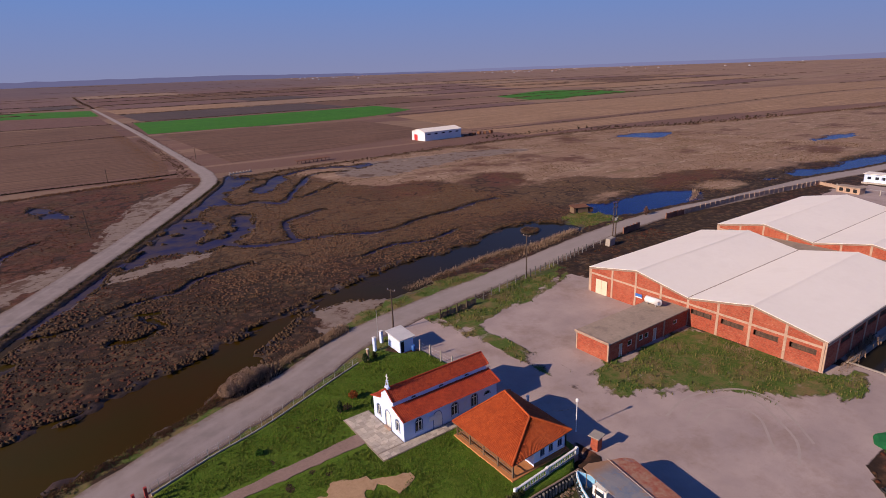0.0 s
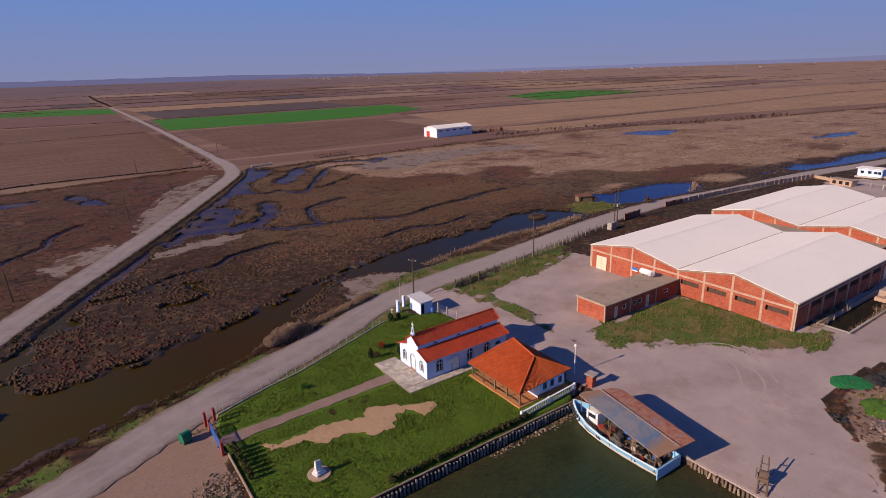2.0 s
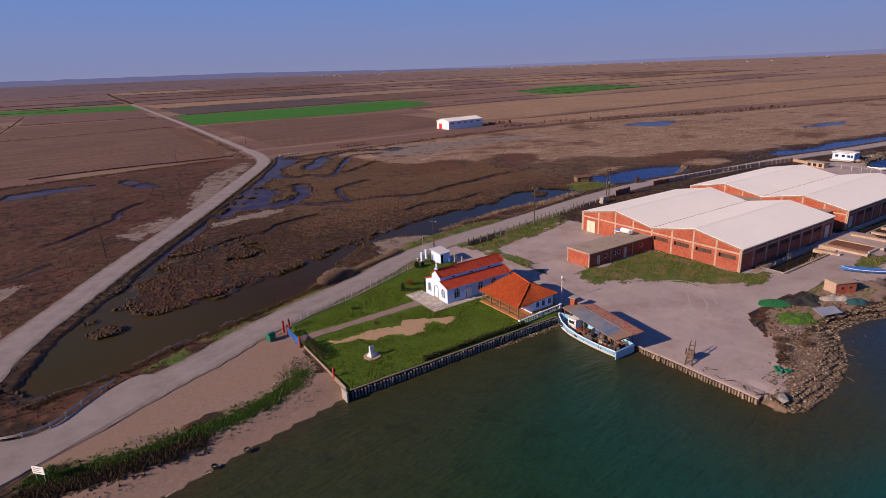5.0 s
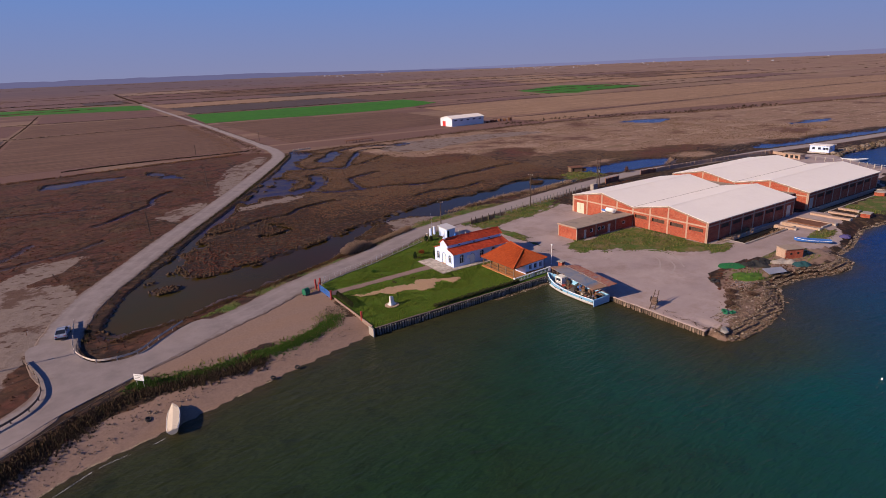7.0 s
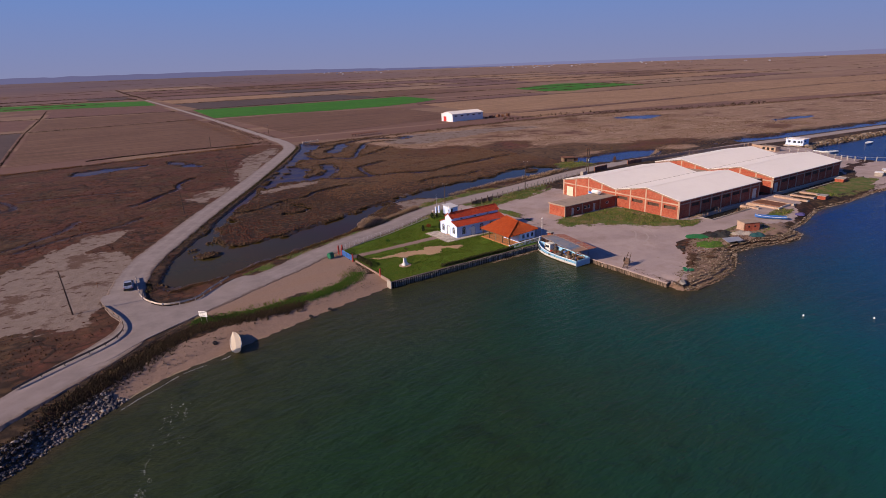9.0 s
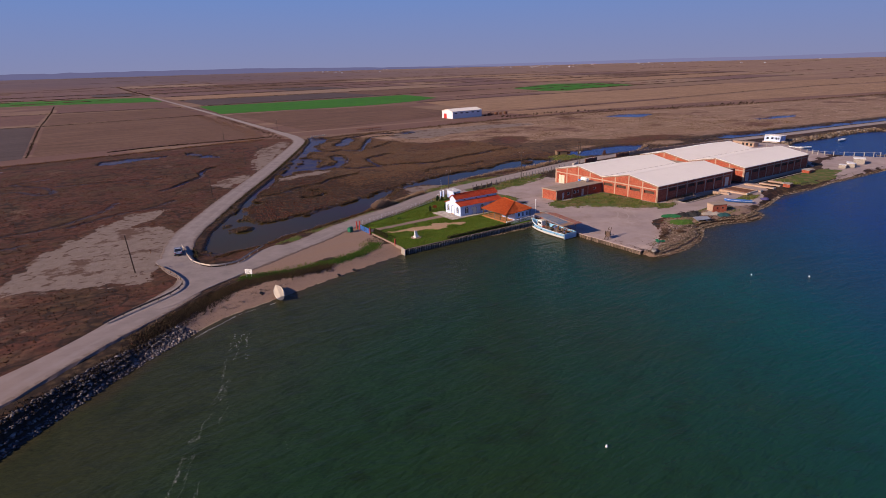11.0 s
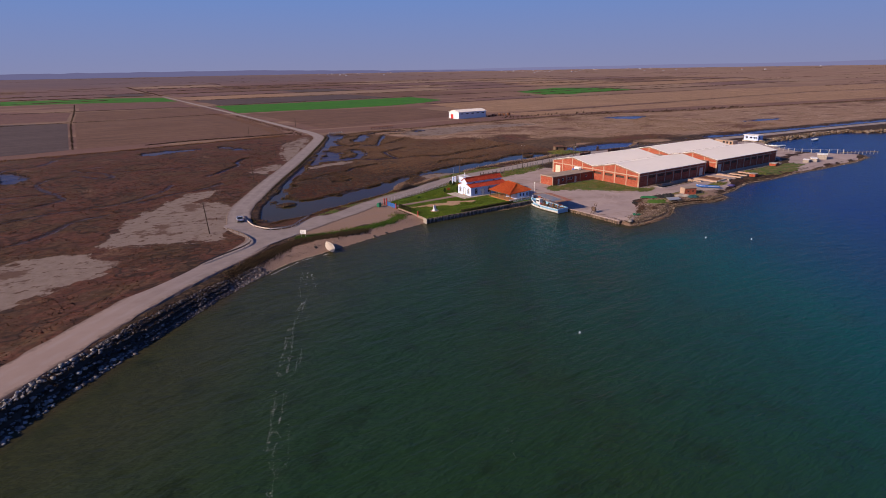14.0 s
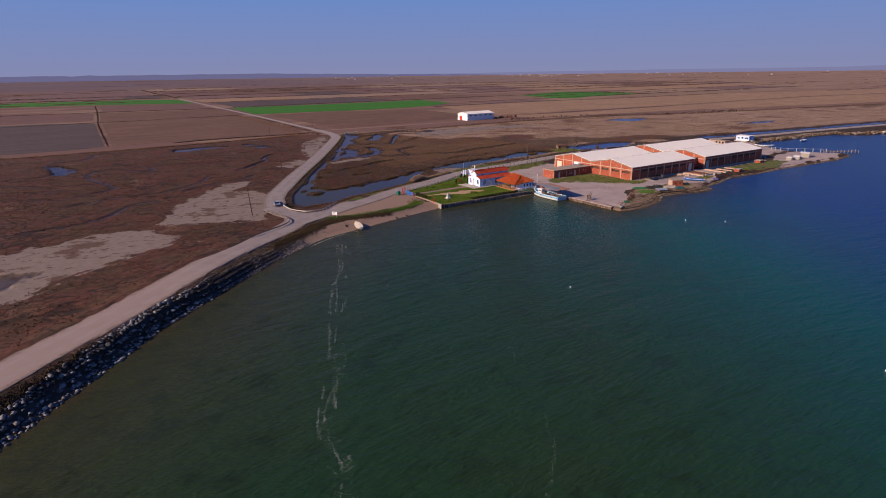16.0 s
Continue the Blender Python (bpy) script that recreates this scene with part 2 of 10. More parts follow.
RED_PAINT = plain("red_paint", (0.30, 0.035, 0.03), (0.4, 0.06, 0.05), 8, 1.0, 0.55, relief=0.004)
BLUE_PAINT = plain("blue_paint", (0.03, 0.12, 0.42), (0.05, 0.18, 0.52), 8, 1.0, 0.45, relief=0.004)
GREEN_PAINT = plain("green_plastic", (0.01, 0.12, 0.07), (0.02, 0.19, 0.1), 8, 1.0, 0.5, relief=0.004)
RUBBER = plain("black_rubber", (0.015, 0.015, 0.016), (0.035, 0.035, 0.036), 12, 2.0, 0.75)
GLASS = Mat("window_glass").done((0.02, 0.025, 0.035), 0.06, 0.0, 0.6)


def brick_material():
    k = Mat("hollow_brick")
    w = k.n.new("ShaderNodeTexBrick")
    # courses follow the height, bricks run along the wall
    run = k.math("ADD", k.axis(0), k.axis(1))
    join = k.n.new("ShaderNodeCombineXYZ")
    k.put(join.inputs[0], run), k.put(join.inputs[1], k.axis(2))
    k.l.new(join.outputs[0], w.inputs["Vector"])
    w.inputs["Scale"].default_value = 1.0
    for key, value in (("Brick Width", 0.33), ("Row Height", 0.19), ("Mortar Size", 0.008), ("Mortar Smooth", 0.3), ("Bias", 0.0)):
        w.inputs[key].default_value = value
    for key, value in (("Color1", (0.26, 0.050, 0.028)), ("Color2", (0.38, 0.082, 0.046)), ("Mortar", (0.27, 0.14, 0.1))):
        w.inputs[key].default_value = (*value, 1)
    broad, fine = k.noise(0.35, 4, 0.65), k.noise(3.5, 4, 0.7)
    course = k.ramp(k.math("PINGPONG", k.axis(2), 0.76), 0.0, 0.045, 0.55, 0.0)
    colour = k.mix(k.math("MULTIPLY", course, k.ramp(broad, 0.35, 0.6)), w.outputs[0], (0.42, 0.25, 0.18))
    colour = k.mix(k.ramp(broad, 0.45, 0.75, 0, 0.55), colour, (0.46, 0.17, 0.10))
    colour = k.mix(k.ramp(k.noise(0.9, 5, 0.75), 0.56, 0.75, 0, 0.7), colour, (0.17, 0.05, 0.03))
    colour = k.mix(k.ramp(fine, 0.62, 0.72, 0, 0.5), colour, (0.55, 0.38, 0.3))
    k.bump(w.outputs[1], -0.5, 0.02)
    return k.done(colour, 0.9)


def tile_material(name, a, b, c):
    k = Mat(name)
    cell = k.cells(3.4, out="Color")
    spot = k.split(cell)[0]
    colour = k.mix(spot, a, b)
    colour = k.mix(k.ramp(k.noise(0.7, 5, 0.7), 0.45, 0.72, 0, 0.6), colour, c)
    colour = k.mix(k.ramp(k.noise(5, 4, 0.7), 0.58, 0.75, 0, 0.35), colour, (0.12, 0.03, 0.02))
    k.bump(k.noise(14, 3), 0.3, 0.01)
    return k.done(colour, 0.75)


BRICK = brick_material()
TILE_RED = tile_material("red_clay_tile", (0.27, 0.028, 0.012), (0.40, 0.055, 0.02), (0.20, 0.02, 0.012))
TILE_ORANGE = tile_material("orange_clay_tile", (0.36, 0.062, 0.015), (0.47, 0.095, 0.024), (0.28, 0.045, 0.013))

# ---- ground, water, roads ----
SEA, POOL = -0.85, -0.32               # levels of the sea and of the marsh water
SHORE = rounded([(-620, -560), (-240, -182), (-140, -76), (-105, -38), (-92, -22), (-83, -11), (-71, -1), (-59, 10), (-43, 22), (-30, 26), (-12, 31), (2, 34.2)], 4)
SHORE += [(41.0, 34.6), (42.0, 28), (41.9, 20), (42.2, 3)]
SHORE += rounded([(42, -0.2), (46, -2.3), (54, -1.7), (61, -0.2), (66, 2.4), (71, 5.7), (78, 5), (84, 2.5), (90, 1.6), (95, 3), (98, 7), (104, 7.5), (112, 9.5), (122, 12), (135, 10.5), (151, 11), (175, 9.5), (200, 9),
                  (217, 11), (222, 17), (216, 24), (212, 36), (218, 48), (224, 58), (238, 64), (262, 62), (290, 62), (312, 57), (322, 46), (345, 40), (420, 20), (700, -70), (1900, -420)], 4)
SEA_AREA = SHORE + [(1900, -2500), (-620, -2500)]
BANK_RISE = lambda x: 1.15 * smooth01((-50 - np.asarray(x, float)) / 25)      # the road climbs on to an embankment
R1 = rounded([(x, y - 2.3 * float(BANK_RISE(x))) for x, y in [(-520, -436), (-240, -158), (-140, -55), (-105.5, -18.5), (-90.5, -4), (-76.5, 11), (-58.5, 27.5), (-46.5, 37), (-40.5, 46), (-41.8, 56), (-40.5, 66), (-36, 80), (-28, 95), (-13.5, 121), (13, 166), (50, 233), (58, 251), (61.5, 268), (64, 297), (72, 473), (79, 669), (86, 880), (92, 1060)]], 5)
R2 = rounded([(-45, 40), (-37, 43.5), (-29, 47.3), (-18, 53), (-11.7, 55.9), (-4.8, 60), (1.9, 63.4), (9.8, 66.6), (19.3, 70.4), (26, 73.3), (38, 79.2), (56, 83), (73, 85.3), (91, 88.5), (119, 92.8), (145, 93.6), (179, 90), (222, 87), (262, 80.5), (320, 74), (420, 60)], 5)
CANAL = [(-33, 76), (-26, 88.5), (-20.5, 96), (-14, 107), (-8, 104.6), (-11.5, 103), (-14.8, 100.5), (-16.6, 95), (-17.6, 87), (-17.2, 82), (-14, 79.6), (-10.6, 80.6), (-7, 82.4), (-2.5, 82.4), (0.6, 83.8), (6, 86.4), (18, 91.2), (28, 95), (36, 98), (46, 103), (53, 105.5), (63, 108), (71, 107.5), (86, 109), (102, 114), (113, 112), (117, 106),
         (116, 100), (103, 97.5), (92, 97), (81, 97.5), (68, 95), (58, 92), (51, 92), (44, 96), (36, 95), (30, 89.5), (24.4, 85.6), (20.4, 81.5), (17, 77.6), (12, 74.4), (9, 72.8), (5, 71), (1, 69.6), (-5.6, 67.7), (-11.5, 65.4), (-20.5, 61.6), (-28, 59.4), (-33, 59.5), (-36, 66)]
POOLS = [
    [(10.5, 143), (17.4, 149), (23.3, 151.2), (29.5, 148), (35.6, 149), (43, 156), (49.8, 168), (52, 180), (46.4, 180.4), (44.4, 169.5), (40, 160.6), (35.4, 157.8), (31.6, 156), (35.5, 167), (40, 173), (38.4, 182), (40.4, 190.6), (46.5, 199.6), (53.5, 201.8), (54, 213), (62.5, 229), (71, 238), (75.4, 250), (70, 262), (63.4, 253), (52, 226.5), (42.6, 207.5), (32.8, 189), (20.6, 165), (12, 149.5)],
    [(133, 115), (145, 116), (164, 112.5), (179, 107.5), (169, 97.5), (161, 96.5), (145, 98), (136, 101), (131, 108)],
    [(284, 219), (300, 224), (316, 219), (323, 212), (307, 200), (290, 204)],
    [(207, 103), (222, 99), (238, 98), (279, 94), (330, 86), (420, 74), (420, 66), (330, 74), (283, 81), (249, 86), (228, 92)],
    [(-44, 240), (-28, 246), (-14, 243), (-22, 235), (-36, 229)],
    [(72, 224), (80, 226), (86, 246), (78, 238)],
    [(332, 132), (352, 137), (372, 130), (356, 126)],
    [(106, 250.5), (116, 247), (127, 245), (131, 238), (124, 234), (111, 242)],
    [(69, 219), (76, 233), (85, 245), (80, 231), (71, 213), (66.5, 211)],
    [(-101, 212), (-95, 198), (-93, 186), (-97, 180), (-99, 196)],
    [(-5, 246), (3, 230), (5, 218), (-2, 230)],
    [(-112, 34), (-104, 32), (-106, 26), (-112, 22)],
]
CREEKS = [          # width, line
    (5.0, [(-37, 72), (-31, 84), (-22, 100), (-11, 115.5), (-4, 127), (4, 140.5), (12, 155), (18, 164)]),
    (1.5, [(36.6, 151), (41, 145.8), (46, 142.8), (51.7, 142), (57.4, 140.6), (63.8, 139.4), (68.7, 136.2), (74.5, 133.9), (80.5, 134.8), (88.3, 137.9), (98.6, 139.4), (104.4, 140), (114.2, 143.6), (123.2, 144.3)]),
    (1.1, [(52.5, 142.5), (54, 151.2), (56.7, 161.2), (59.8, 164.6), (65.4, 167), (72.6, 170.4)]),
    (1.5, [(51.5, 199.8), (55.2, 196.4), (60.4, 197.2), (66.1, 189), (71, 194.5), (74, 200), (82.4, 213), (94, 232)]),
    (0.8, [(71.8, 194.9), (76.7, 194), (84.8, 199.8), (93.7, 206.3), (97, 208)]),
    (1.6, [(72, 242), (80, 238), (101, 250), (114, 245), (133, 240)]),
    (0.8, [(-11, 116), (-3, 114.5), (2, 115), (8, 115), (13, 113)]),
    (0.7, [(5, 104), (8, 102.5), (13, 106), (11, 111.5)]),
    (1.0, [(2, 115), (10, 121), (19, 122), (24, 127.5), (36, 131)]),
    (1.2, [(93, 230), (101, 236), (112, 232)]),
    (1.1, [(-125, 172), (-108, 178), (-103, 179), (-98, 189), (-102, 210), (-98, 222), (-87, 226), (-81, 243)]),
    (0.8, [(-125, 128), (-105, 124), (-97, 119), (-88, 124), (-81, 130), (-81, 139), (-85, 152), (-88, 168), (-84, 180)]),
    (0.7, [(-84, 180), (-74, 182), (-66, 168), (-62, 172), (-66, 186), (-75, 199), (-64, 204)]),
    (0.5, [(-31, 148), (-25, 153), (-20, 160), (-13, 168), (-11, 178), (-4, 188)]),
    (0.9, [(-120, 70), (-105, 73), (-92, 76.4), (-84.5, 83.4), (-79, 93.6), (-70, 97.5)]),
    (0.6, [(-130, 162), (-117, 164), (-107.6, 154), (-95, 147), (-80, 146)]),
    (0.6, [(-60, 110), (-48, 118), (-38, 121), (-30, 128)]),
    (0.6, [(-98, 104), (-84, 110), (-66, 112), (-52, 124), (-46, 136)]),
    (0.5, [(-125, 146), (-104, 140), (-92, 134)]),
    (0.7, [(60, 118), (70, 121), (79, 118), (90, 122)]),
    (0.8, [(-61, 184), (-45, 180), (-27, 175)]),
]
ISLETS = [(-22, 78, 2.6), (-24, 84, 0.9), (-20, 88.5, 1.0), (28, 170.5, 1.4), (32, 177, 1.2), (24, 163, 1.1), (36, 186, 1.1), (57, 222, 1.3), (104, 108, 3)]
PALE = [             # salt-crusted mud
    [(-125, 46), (-110, 51), (-103, 55), (-96, 56), (-86.6, 61), (-80.6, 58.8), (-74.6, 52), (-70.4, 44), (-78.7, 36), (-85.4, 32), (-97, 24), (-104, 16), (-125, 8)],
    [(-73.6, 62), (-66, 84), (-62, 91.5), (-56, 98), (-48.6, 111), (-40, 116), (-34, 116), (-39, 104), (-45, 99), (-42, 95), (-36.5, 89), (-38, 76), (-42, 64), (-46, 54), (-50, 50), (-57, 52), (-62.6, 54), (-68, 57)],
    [(27, 224), (46, 250), (50, 246), (40, 226), (14, 172), (9, 175)],
    [(-11, 138), (-2, 149), (3, 161), (-4, 156), (-14, 146)],
    [(36, 97), (42, 97), (51, 95.5), (55, 91), (50, 89.5), (40, 84.8), (34.5, 84.5), (34.5, 90)],
    [(9, 142), (20, 145.5), (33, 149), (27, 142), (19, 138.5), (9, 138)],
    [(41, 100.4), (50, 106), (59, 108.6), (65, 107.4), (60, 106.2), (52, 105), (45, 101.2)],
    [(107, 234), (134, 248), (160, 242), (186, 242), (208, 228), (209, 216), (180, 220), (140, 212), (117, 207), (105, 219)],
]
RED_FLATS = [        # low red growth on the flats
    [(133, 174), (151, 184), (160, 179), (156, 160), (137, 150), (129, 158)],
    [(181, 125), (201, 131.5), (219, 124), (226, 111), (204, 108), (182, 110), (172, 116)],
    [(86, 180), (104, 190), (126, 186), (120, 168), (100, 166)],
]
TAN = [              # dry flats beyond the marsh
    [(96, 250), (154, 256), (196, 258), (260, 254), (330, 244), (470, 206), (640, 150), (560, 70), (430, 80), (320, 94), (262, 101), (228, 106), (196, 118), (170, 150), (140, 152), (128, 176), (104, 182)],
    [(134, 118), (160, 122), (190, 116), (205, 106), (190, 100), (170, 120), (140, 117)],
]
YARD = [(43.5, 36), (42.3, 28), (42.3, 14), (42.6, 4), (48, 2.5), (54, 5), (60.5, 10.5), (65.5, 15.5), (74, 16), (82, 14.8), (92, 13), (97, 12), (104, 10), (112, 13), (122, 18), (128, 27), (100, 29), (84, 30), (84, 60), (86, 76), (80, 79), (62, 76), (53, 79), (41, 80), (42, 72), (43, 58), (43, 42)]
YARD_EAST = [(171, 30), (186, 34), (214, 36), (220, 46), (226, 62), (216, 76), (176, 74), (150, 74), (120, 74), (84, 74), (84, 70), (171, 70)]
POINT_EAST = [(150, 14), (176, 12), (200, 11), (215, 14), (214, 22), (208, 30), (190, 30), (172, 22)]
APRON = [(-31, 43.5), (-18, 51), (-7, 56), (2, 61), (2, 47), (-2, 42.5), (-10, 41), (-20, 39), (-27, 39.5)]
GREENS = [           # rough grass off the lawn
    [(-32, 41.5), (-26, 37.5), (-14, 37), (-3, 40.5), (1, 46), (-2, 47), (-5, 43), (-14, 40), (-26, 40.5)],
    [(55, 46), (64, 47.5), (82, 47), (82, 27), (86, 24.5), (80, 23.5), (73, 25.5), (68, 35), (59, 40)],
    [(53, 79), (53.5, 70), (62, 71), (80, 76), (86, 79), (89, 84), (70, 80.5)],
    [(31, 81), (43, 86), (55, 91), (72, 91), (74, 88), (56, 86.5), (40, 83.5)],
    [(66, 14), (64, 10.5), (69, 8.8), (74, 9.2), (77, 11.5), (73, 14.5)],
    [(84, 7.4), (93, 6), (95, 9.5), (90, 12.5)],
    [(61, 12), (66, 15.4), (73, 16), (74, 14.2), (66, 12.6)],
    [(77, 13), (84, 14.6), (93, 12.8), (90, 10.4), (80, 11)],
    [(136, 14.5), (170, 15), (172, 21), (142, 23.5)],
    [(100, 14), (110, 12.6), (117, 15.5), (108, 16.5)],
    [(52.3, 78), (54, 70), (55.2, 60), (56, 52), (54.6, 46.5), (53.6, 47), (54, 60), (52.6, 69), (51.2, 77)],
    [(112, 104), (126, 112), (136, 116), (134, 101), (120, 98)],
    [(1, 58.5), (9.4, 61.5), (16.3, 63.5), (24.7, 67), (33.4, 70.5), (38, 72), (40, 77), (24, 71.8), (10, 66), (1, 61)],
    [(-22, 54.6), (-13, 59.2), (-6, 63.4), (0.6, 66.8), (8.5, 70.2), (18, 74), (27, 77.4), (40, 81.8), (40, 83.6), (30, 80.4), (20, 76.8), (14, 73.8), (8, 71.8), (0, 68.5), (-6.8, 65), (-13.8, 60.8), (-22.4, 55.9)],
    [(42, 82), (45, 85.6), (53.5, 86), (61, 87), (71, 88.6), (76, 89.2), (73, 91), (62, 90.4), (55, 90), (49.4, 89), (42, 87)],
]
DIRT = [(-36, 60), (-34, 53), (-29, 52), (-12, 60.5), (6, 69), (20, 76.0), (18, 81), (8, 77), (-5, 72), (-21, 64), (-31, 61)]
RUBBLE = [(42, 3), (43, -3.5), (55, -3), (64, 1), (70, 6), (78, 5.5), (90, 2), (96, 4), (96, 8), (86, 6), (72, 8), (64, 7.5), (60, 10), (57, 8), (52, 5)]

reach = np.cumsum([4 * 1.165 ** k for k in range(1, 36)])
xs = np.concatenate([-140 - reach[::-1], np.arange(-140, 130, 0.68), np.arange(130, 340, 2.0), 340 + reach])
ys = np.concatenate([-40 - reach[::-1], np.arange(-40, 270, 0.68), 270 + reach])
xs, ys = xs[np.abs(xs) < 4900], ys[np.abs(ys) < 4900]
GX, GY = np.meshgrid(xs, ys)
gx, gy = GX.ravel(), GY.ravel()

wobble = 1.6 * (lattice(gx, gy, 5.0, 1) - 0.5) + 0.9 * (lattice(gx, gy, 1.9, 2) - 0.5)
d_sea = to_area(gx, gy, SEA_AREA, 60)                     # negative in the sea
water = np.full(gx.shape, 9.0)                            # signed distance to marsh water
for pool in [CANAL] + POOLS:
    wild = 1.0 if pool is CANAL else (1.15 if pool is POOLS[0] else 2.0)
    water = np.minimum(water, to_area(gx, gy, rounded(pool, 3, True), 9) + 0.9 * wild * wobble + (wild - 1) * 5.0 * (lattice(gx, gy, 8, 15) - 0.5))
drained = np.full(gx.shape, 9.0)                          # creeks west of the road lie dry
for width, line in CREEKS:
    if line[0][0] < -40:
        drained = np.minimum(drained, to_line(gx, gy, rounded(line, 4), 9) - width * (0.6 + 0.6 * (lattice(gx, gy, 9, 3) - 0.5)) + 0.4 * wobble)
        continue
    water = np.minimum(water, to_line(gx, gy, rounded(line, 4), 9) - width * (0.5 + 0.6 * (lattice(gx, gy, 9, 3) - 0.5)) + 0.5 * wobble)
for x, y, r in ISLETS:
    water = np.maximum(water, r * 0.8 - np.hypot((gx - x) * 0.8, gy - y) + 0.8 * wobble)
d_r1, d_r2 = to_line(gx, gy, R1, 12), to_line(gx, gy, R2, 12)
d_road = np.minimum(d_r1 - 3.4, d_r2 - 3.6)
water = np.maximum(water, 2.2 - d_road)
drained = np.maximum(drained, 2.2 - d_road)


def soft_area(areas, edge=1.2, bend=1.0):
    out = np.zeros(gx.shape)
    for a in areas:
        out = np.maximum(out, 1 - smooth01((to_area(gx, gy, rounded(a, 3, True), 12) + bend * wobble + edge) / (2 * edge)))
    return out


pale, tan = soft_area(PALE, 1.0, 1.6), soft_area(TAN, 4.0, 2.5)
yard = soft_area([YARD, YARD_EAST, POINT_EAST, [(94, 12), (100, 9), (106, 9.5), (113, 12), (116, 16), (104, 17.5), (95, 17)]], 0.6, 0.7)
apron = soft_area([APRON], 0.8, 0.8)
red_flat = soft_area(RED_FLATS, 4.0, 3.0)
tan *= 1 - 0.9 * red_flat
grass = soft_area(GREENS, 1.2, 1.3)
bank = soft_area([DIRT], 1.0, 1.0)
rubble = soft_area([RUBBLE], 1.0, 1.0)
stony = soft_area([[(57, 8.5), (65.5, 15.8), (74, 16.2), (84, 15), (98, 12.4), (106, 9.5), (98, 7.5), (90, 4.5), (80, 6.5), (70, 8), (63, 6.5)]], 1.0, 1.0)
field_edge = np.interp(gx, [-400, -91, -69, -30, 10, 46, 66, 129, 219, 316, 372, 460, 579, 900], [255, 258, 261, 263, 270, 272, 254, 258, 262, 252, 228, 208, 186, 120])
field = smooth01((gy - field_edge + 1.5 * wobble) / 3)
field = np.maximum(field, smooth01((gx - 620) / 60))
beach = 1 - smooth01((d_sea - np.interp(gx, [-58, -47, -40], [1.0, 3.0, 6.5]) + 0.9 * wobble) / np.interp(gx, [-58, -40], [1.0, 2.5]))
beach *= (gx < 6)
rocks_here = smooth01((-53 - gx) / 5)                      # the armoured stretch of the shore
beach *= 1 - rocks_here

# heights
lump = lattice(gx, gy, 1.5, 5) * 0.6 + lattice(gx, gy, 3.7, 6) * 0.4
plain_here = np.clip(np.maximum.reduce([yard, apron, field, pale * 0.85, beach, 1 - smooth01((d_road + 0.5) / 2.5), tan * 0.7]), 0, 1)
gz = 0.34 * (lump - 0.35) * (1 - plain_here) + 0.10 * (lattice(gx, gy, 14, 7) - 0.5) * (1 - np.maximum(yard, field))
gz *= 1 - smooth01((np.hypot(gx - 20, gy - 110) - 350) / 300)        # level towards the far plain
shelf = smooth01((0.5 - water) / 1.4)
gz = gz * (1 - shelf) - 0.75 * shelf
dry_bed = smooth01((0.4 - drained) / 0.9) * (1 - shelf)
gz = gz * (1 - dry_bed) - 0.20 * dry_bed
# the shore falls to the sea: gently on the beach, steeply at walls and rocks
fall = np.where(rocks_here > 0.5, 3.8, 6.5)
fall = np.where((gx > 2) & (gx < 42.6) & (gy < 36), 0.5, fall)
fall = np.where((gx > 41) & (gx < 44) & (gy < 36), 0.5, fall)
fall = np.where(gx > 44, np.where((gy > 5) & (gx < 56), 0.5, 3.0), fall)
slope = smooth01(1 - d_sea / fall)
gz = gz * (1 - slope) + (SEA - 0.02) * slope
under = smooth01(-d_sea / 30)
gz = np.where(d_sea < 0, SEA - 0.03 - 4.0 * under, gz)
gz = np.where((gx > 2) & (gx < 44) & (gy < 36.5) & (d_sea < 0), np.minimum(gz, -2.0), gz)
keep = 1 - smooth01((d_road + 0.3) / 1.6)
rise = BANK_RISE(gx) * (1 - smooth01((d_road - 1.2) / 5.0)) * smooth01(d_sea / 3.8)
gz = gz * (1 - keep) + 0.02 * keep + rise
# the flooded dock beside the warehouse
for x0, y0, x1, y1 in ((88.5, 22.5, 111, 26.8), (129, 24, 168, 27.4)):
    dock = (gx > x0) & (gx < x1) & (gy > y0) & (gy < y1)
    gz = np.where(dock, -1.6, gz)

far_rise = lambda x, y: 15.0 * smooth01((np.hypot(x, y) - 2000) / 2900)
gz = np.where(d_sea > 0, gz + far_rise(gx, gy), gz)
verts = np.c_[gx, gy, gz]
GW, GH = len(xs), len(ys)
a = (np.arange(GH - 1)[:, None] * GW + np.arange(GW - 1)).ravel()
faces = np.c_[a, a + 1, a + 1 + GW, a + GW]


def grid_mesh(name, verts, faces, material, colours=()):
    me = bpy.data.meshes.new(name)
    me.vertices.add(len(verts)), me.loops.add(4 * len(faces)), me.polygons.add(len(faces))
    me.vertices.foreach_set("co", verts.ravel())
    me.loops.foreach_set("vertex_index", faces.ravel())
    me.polygons.foreach_set("loop_start", np.arange(0, 4 * len(faces), 4))
    me.polygons.foreach_set("use_smooth", np.ones(len(faces), bool))
    me.update(calc_edges=True)
    for key, values in colours:
        layer = me.color_attributes.new(key, "FLOAT_COLOR", "POINT")
        layer.data.foreach_set("color", np.column_stack(values).astype(np.float32).ravel())
    me.materials.append(material)
    return new(name, me)


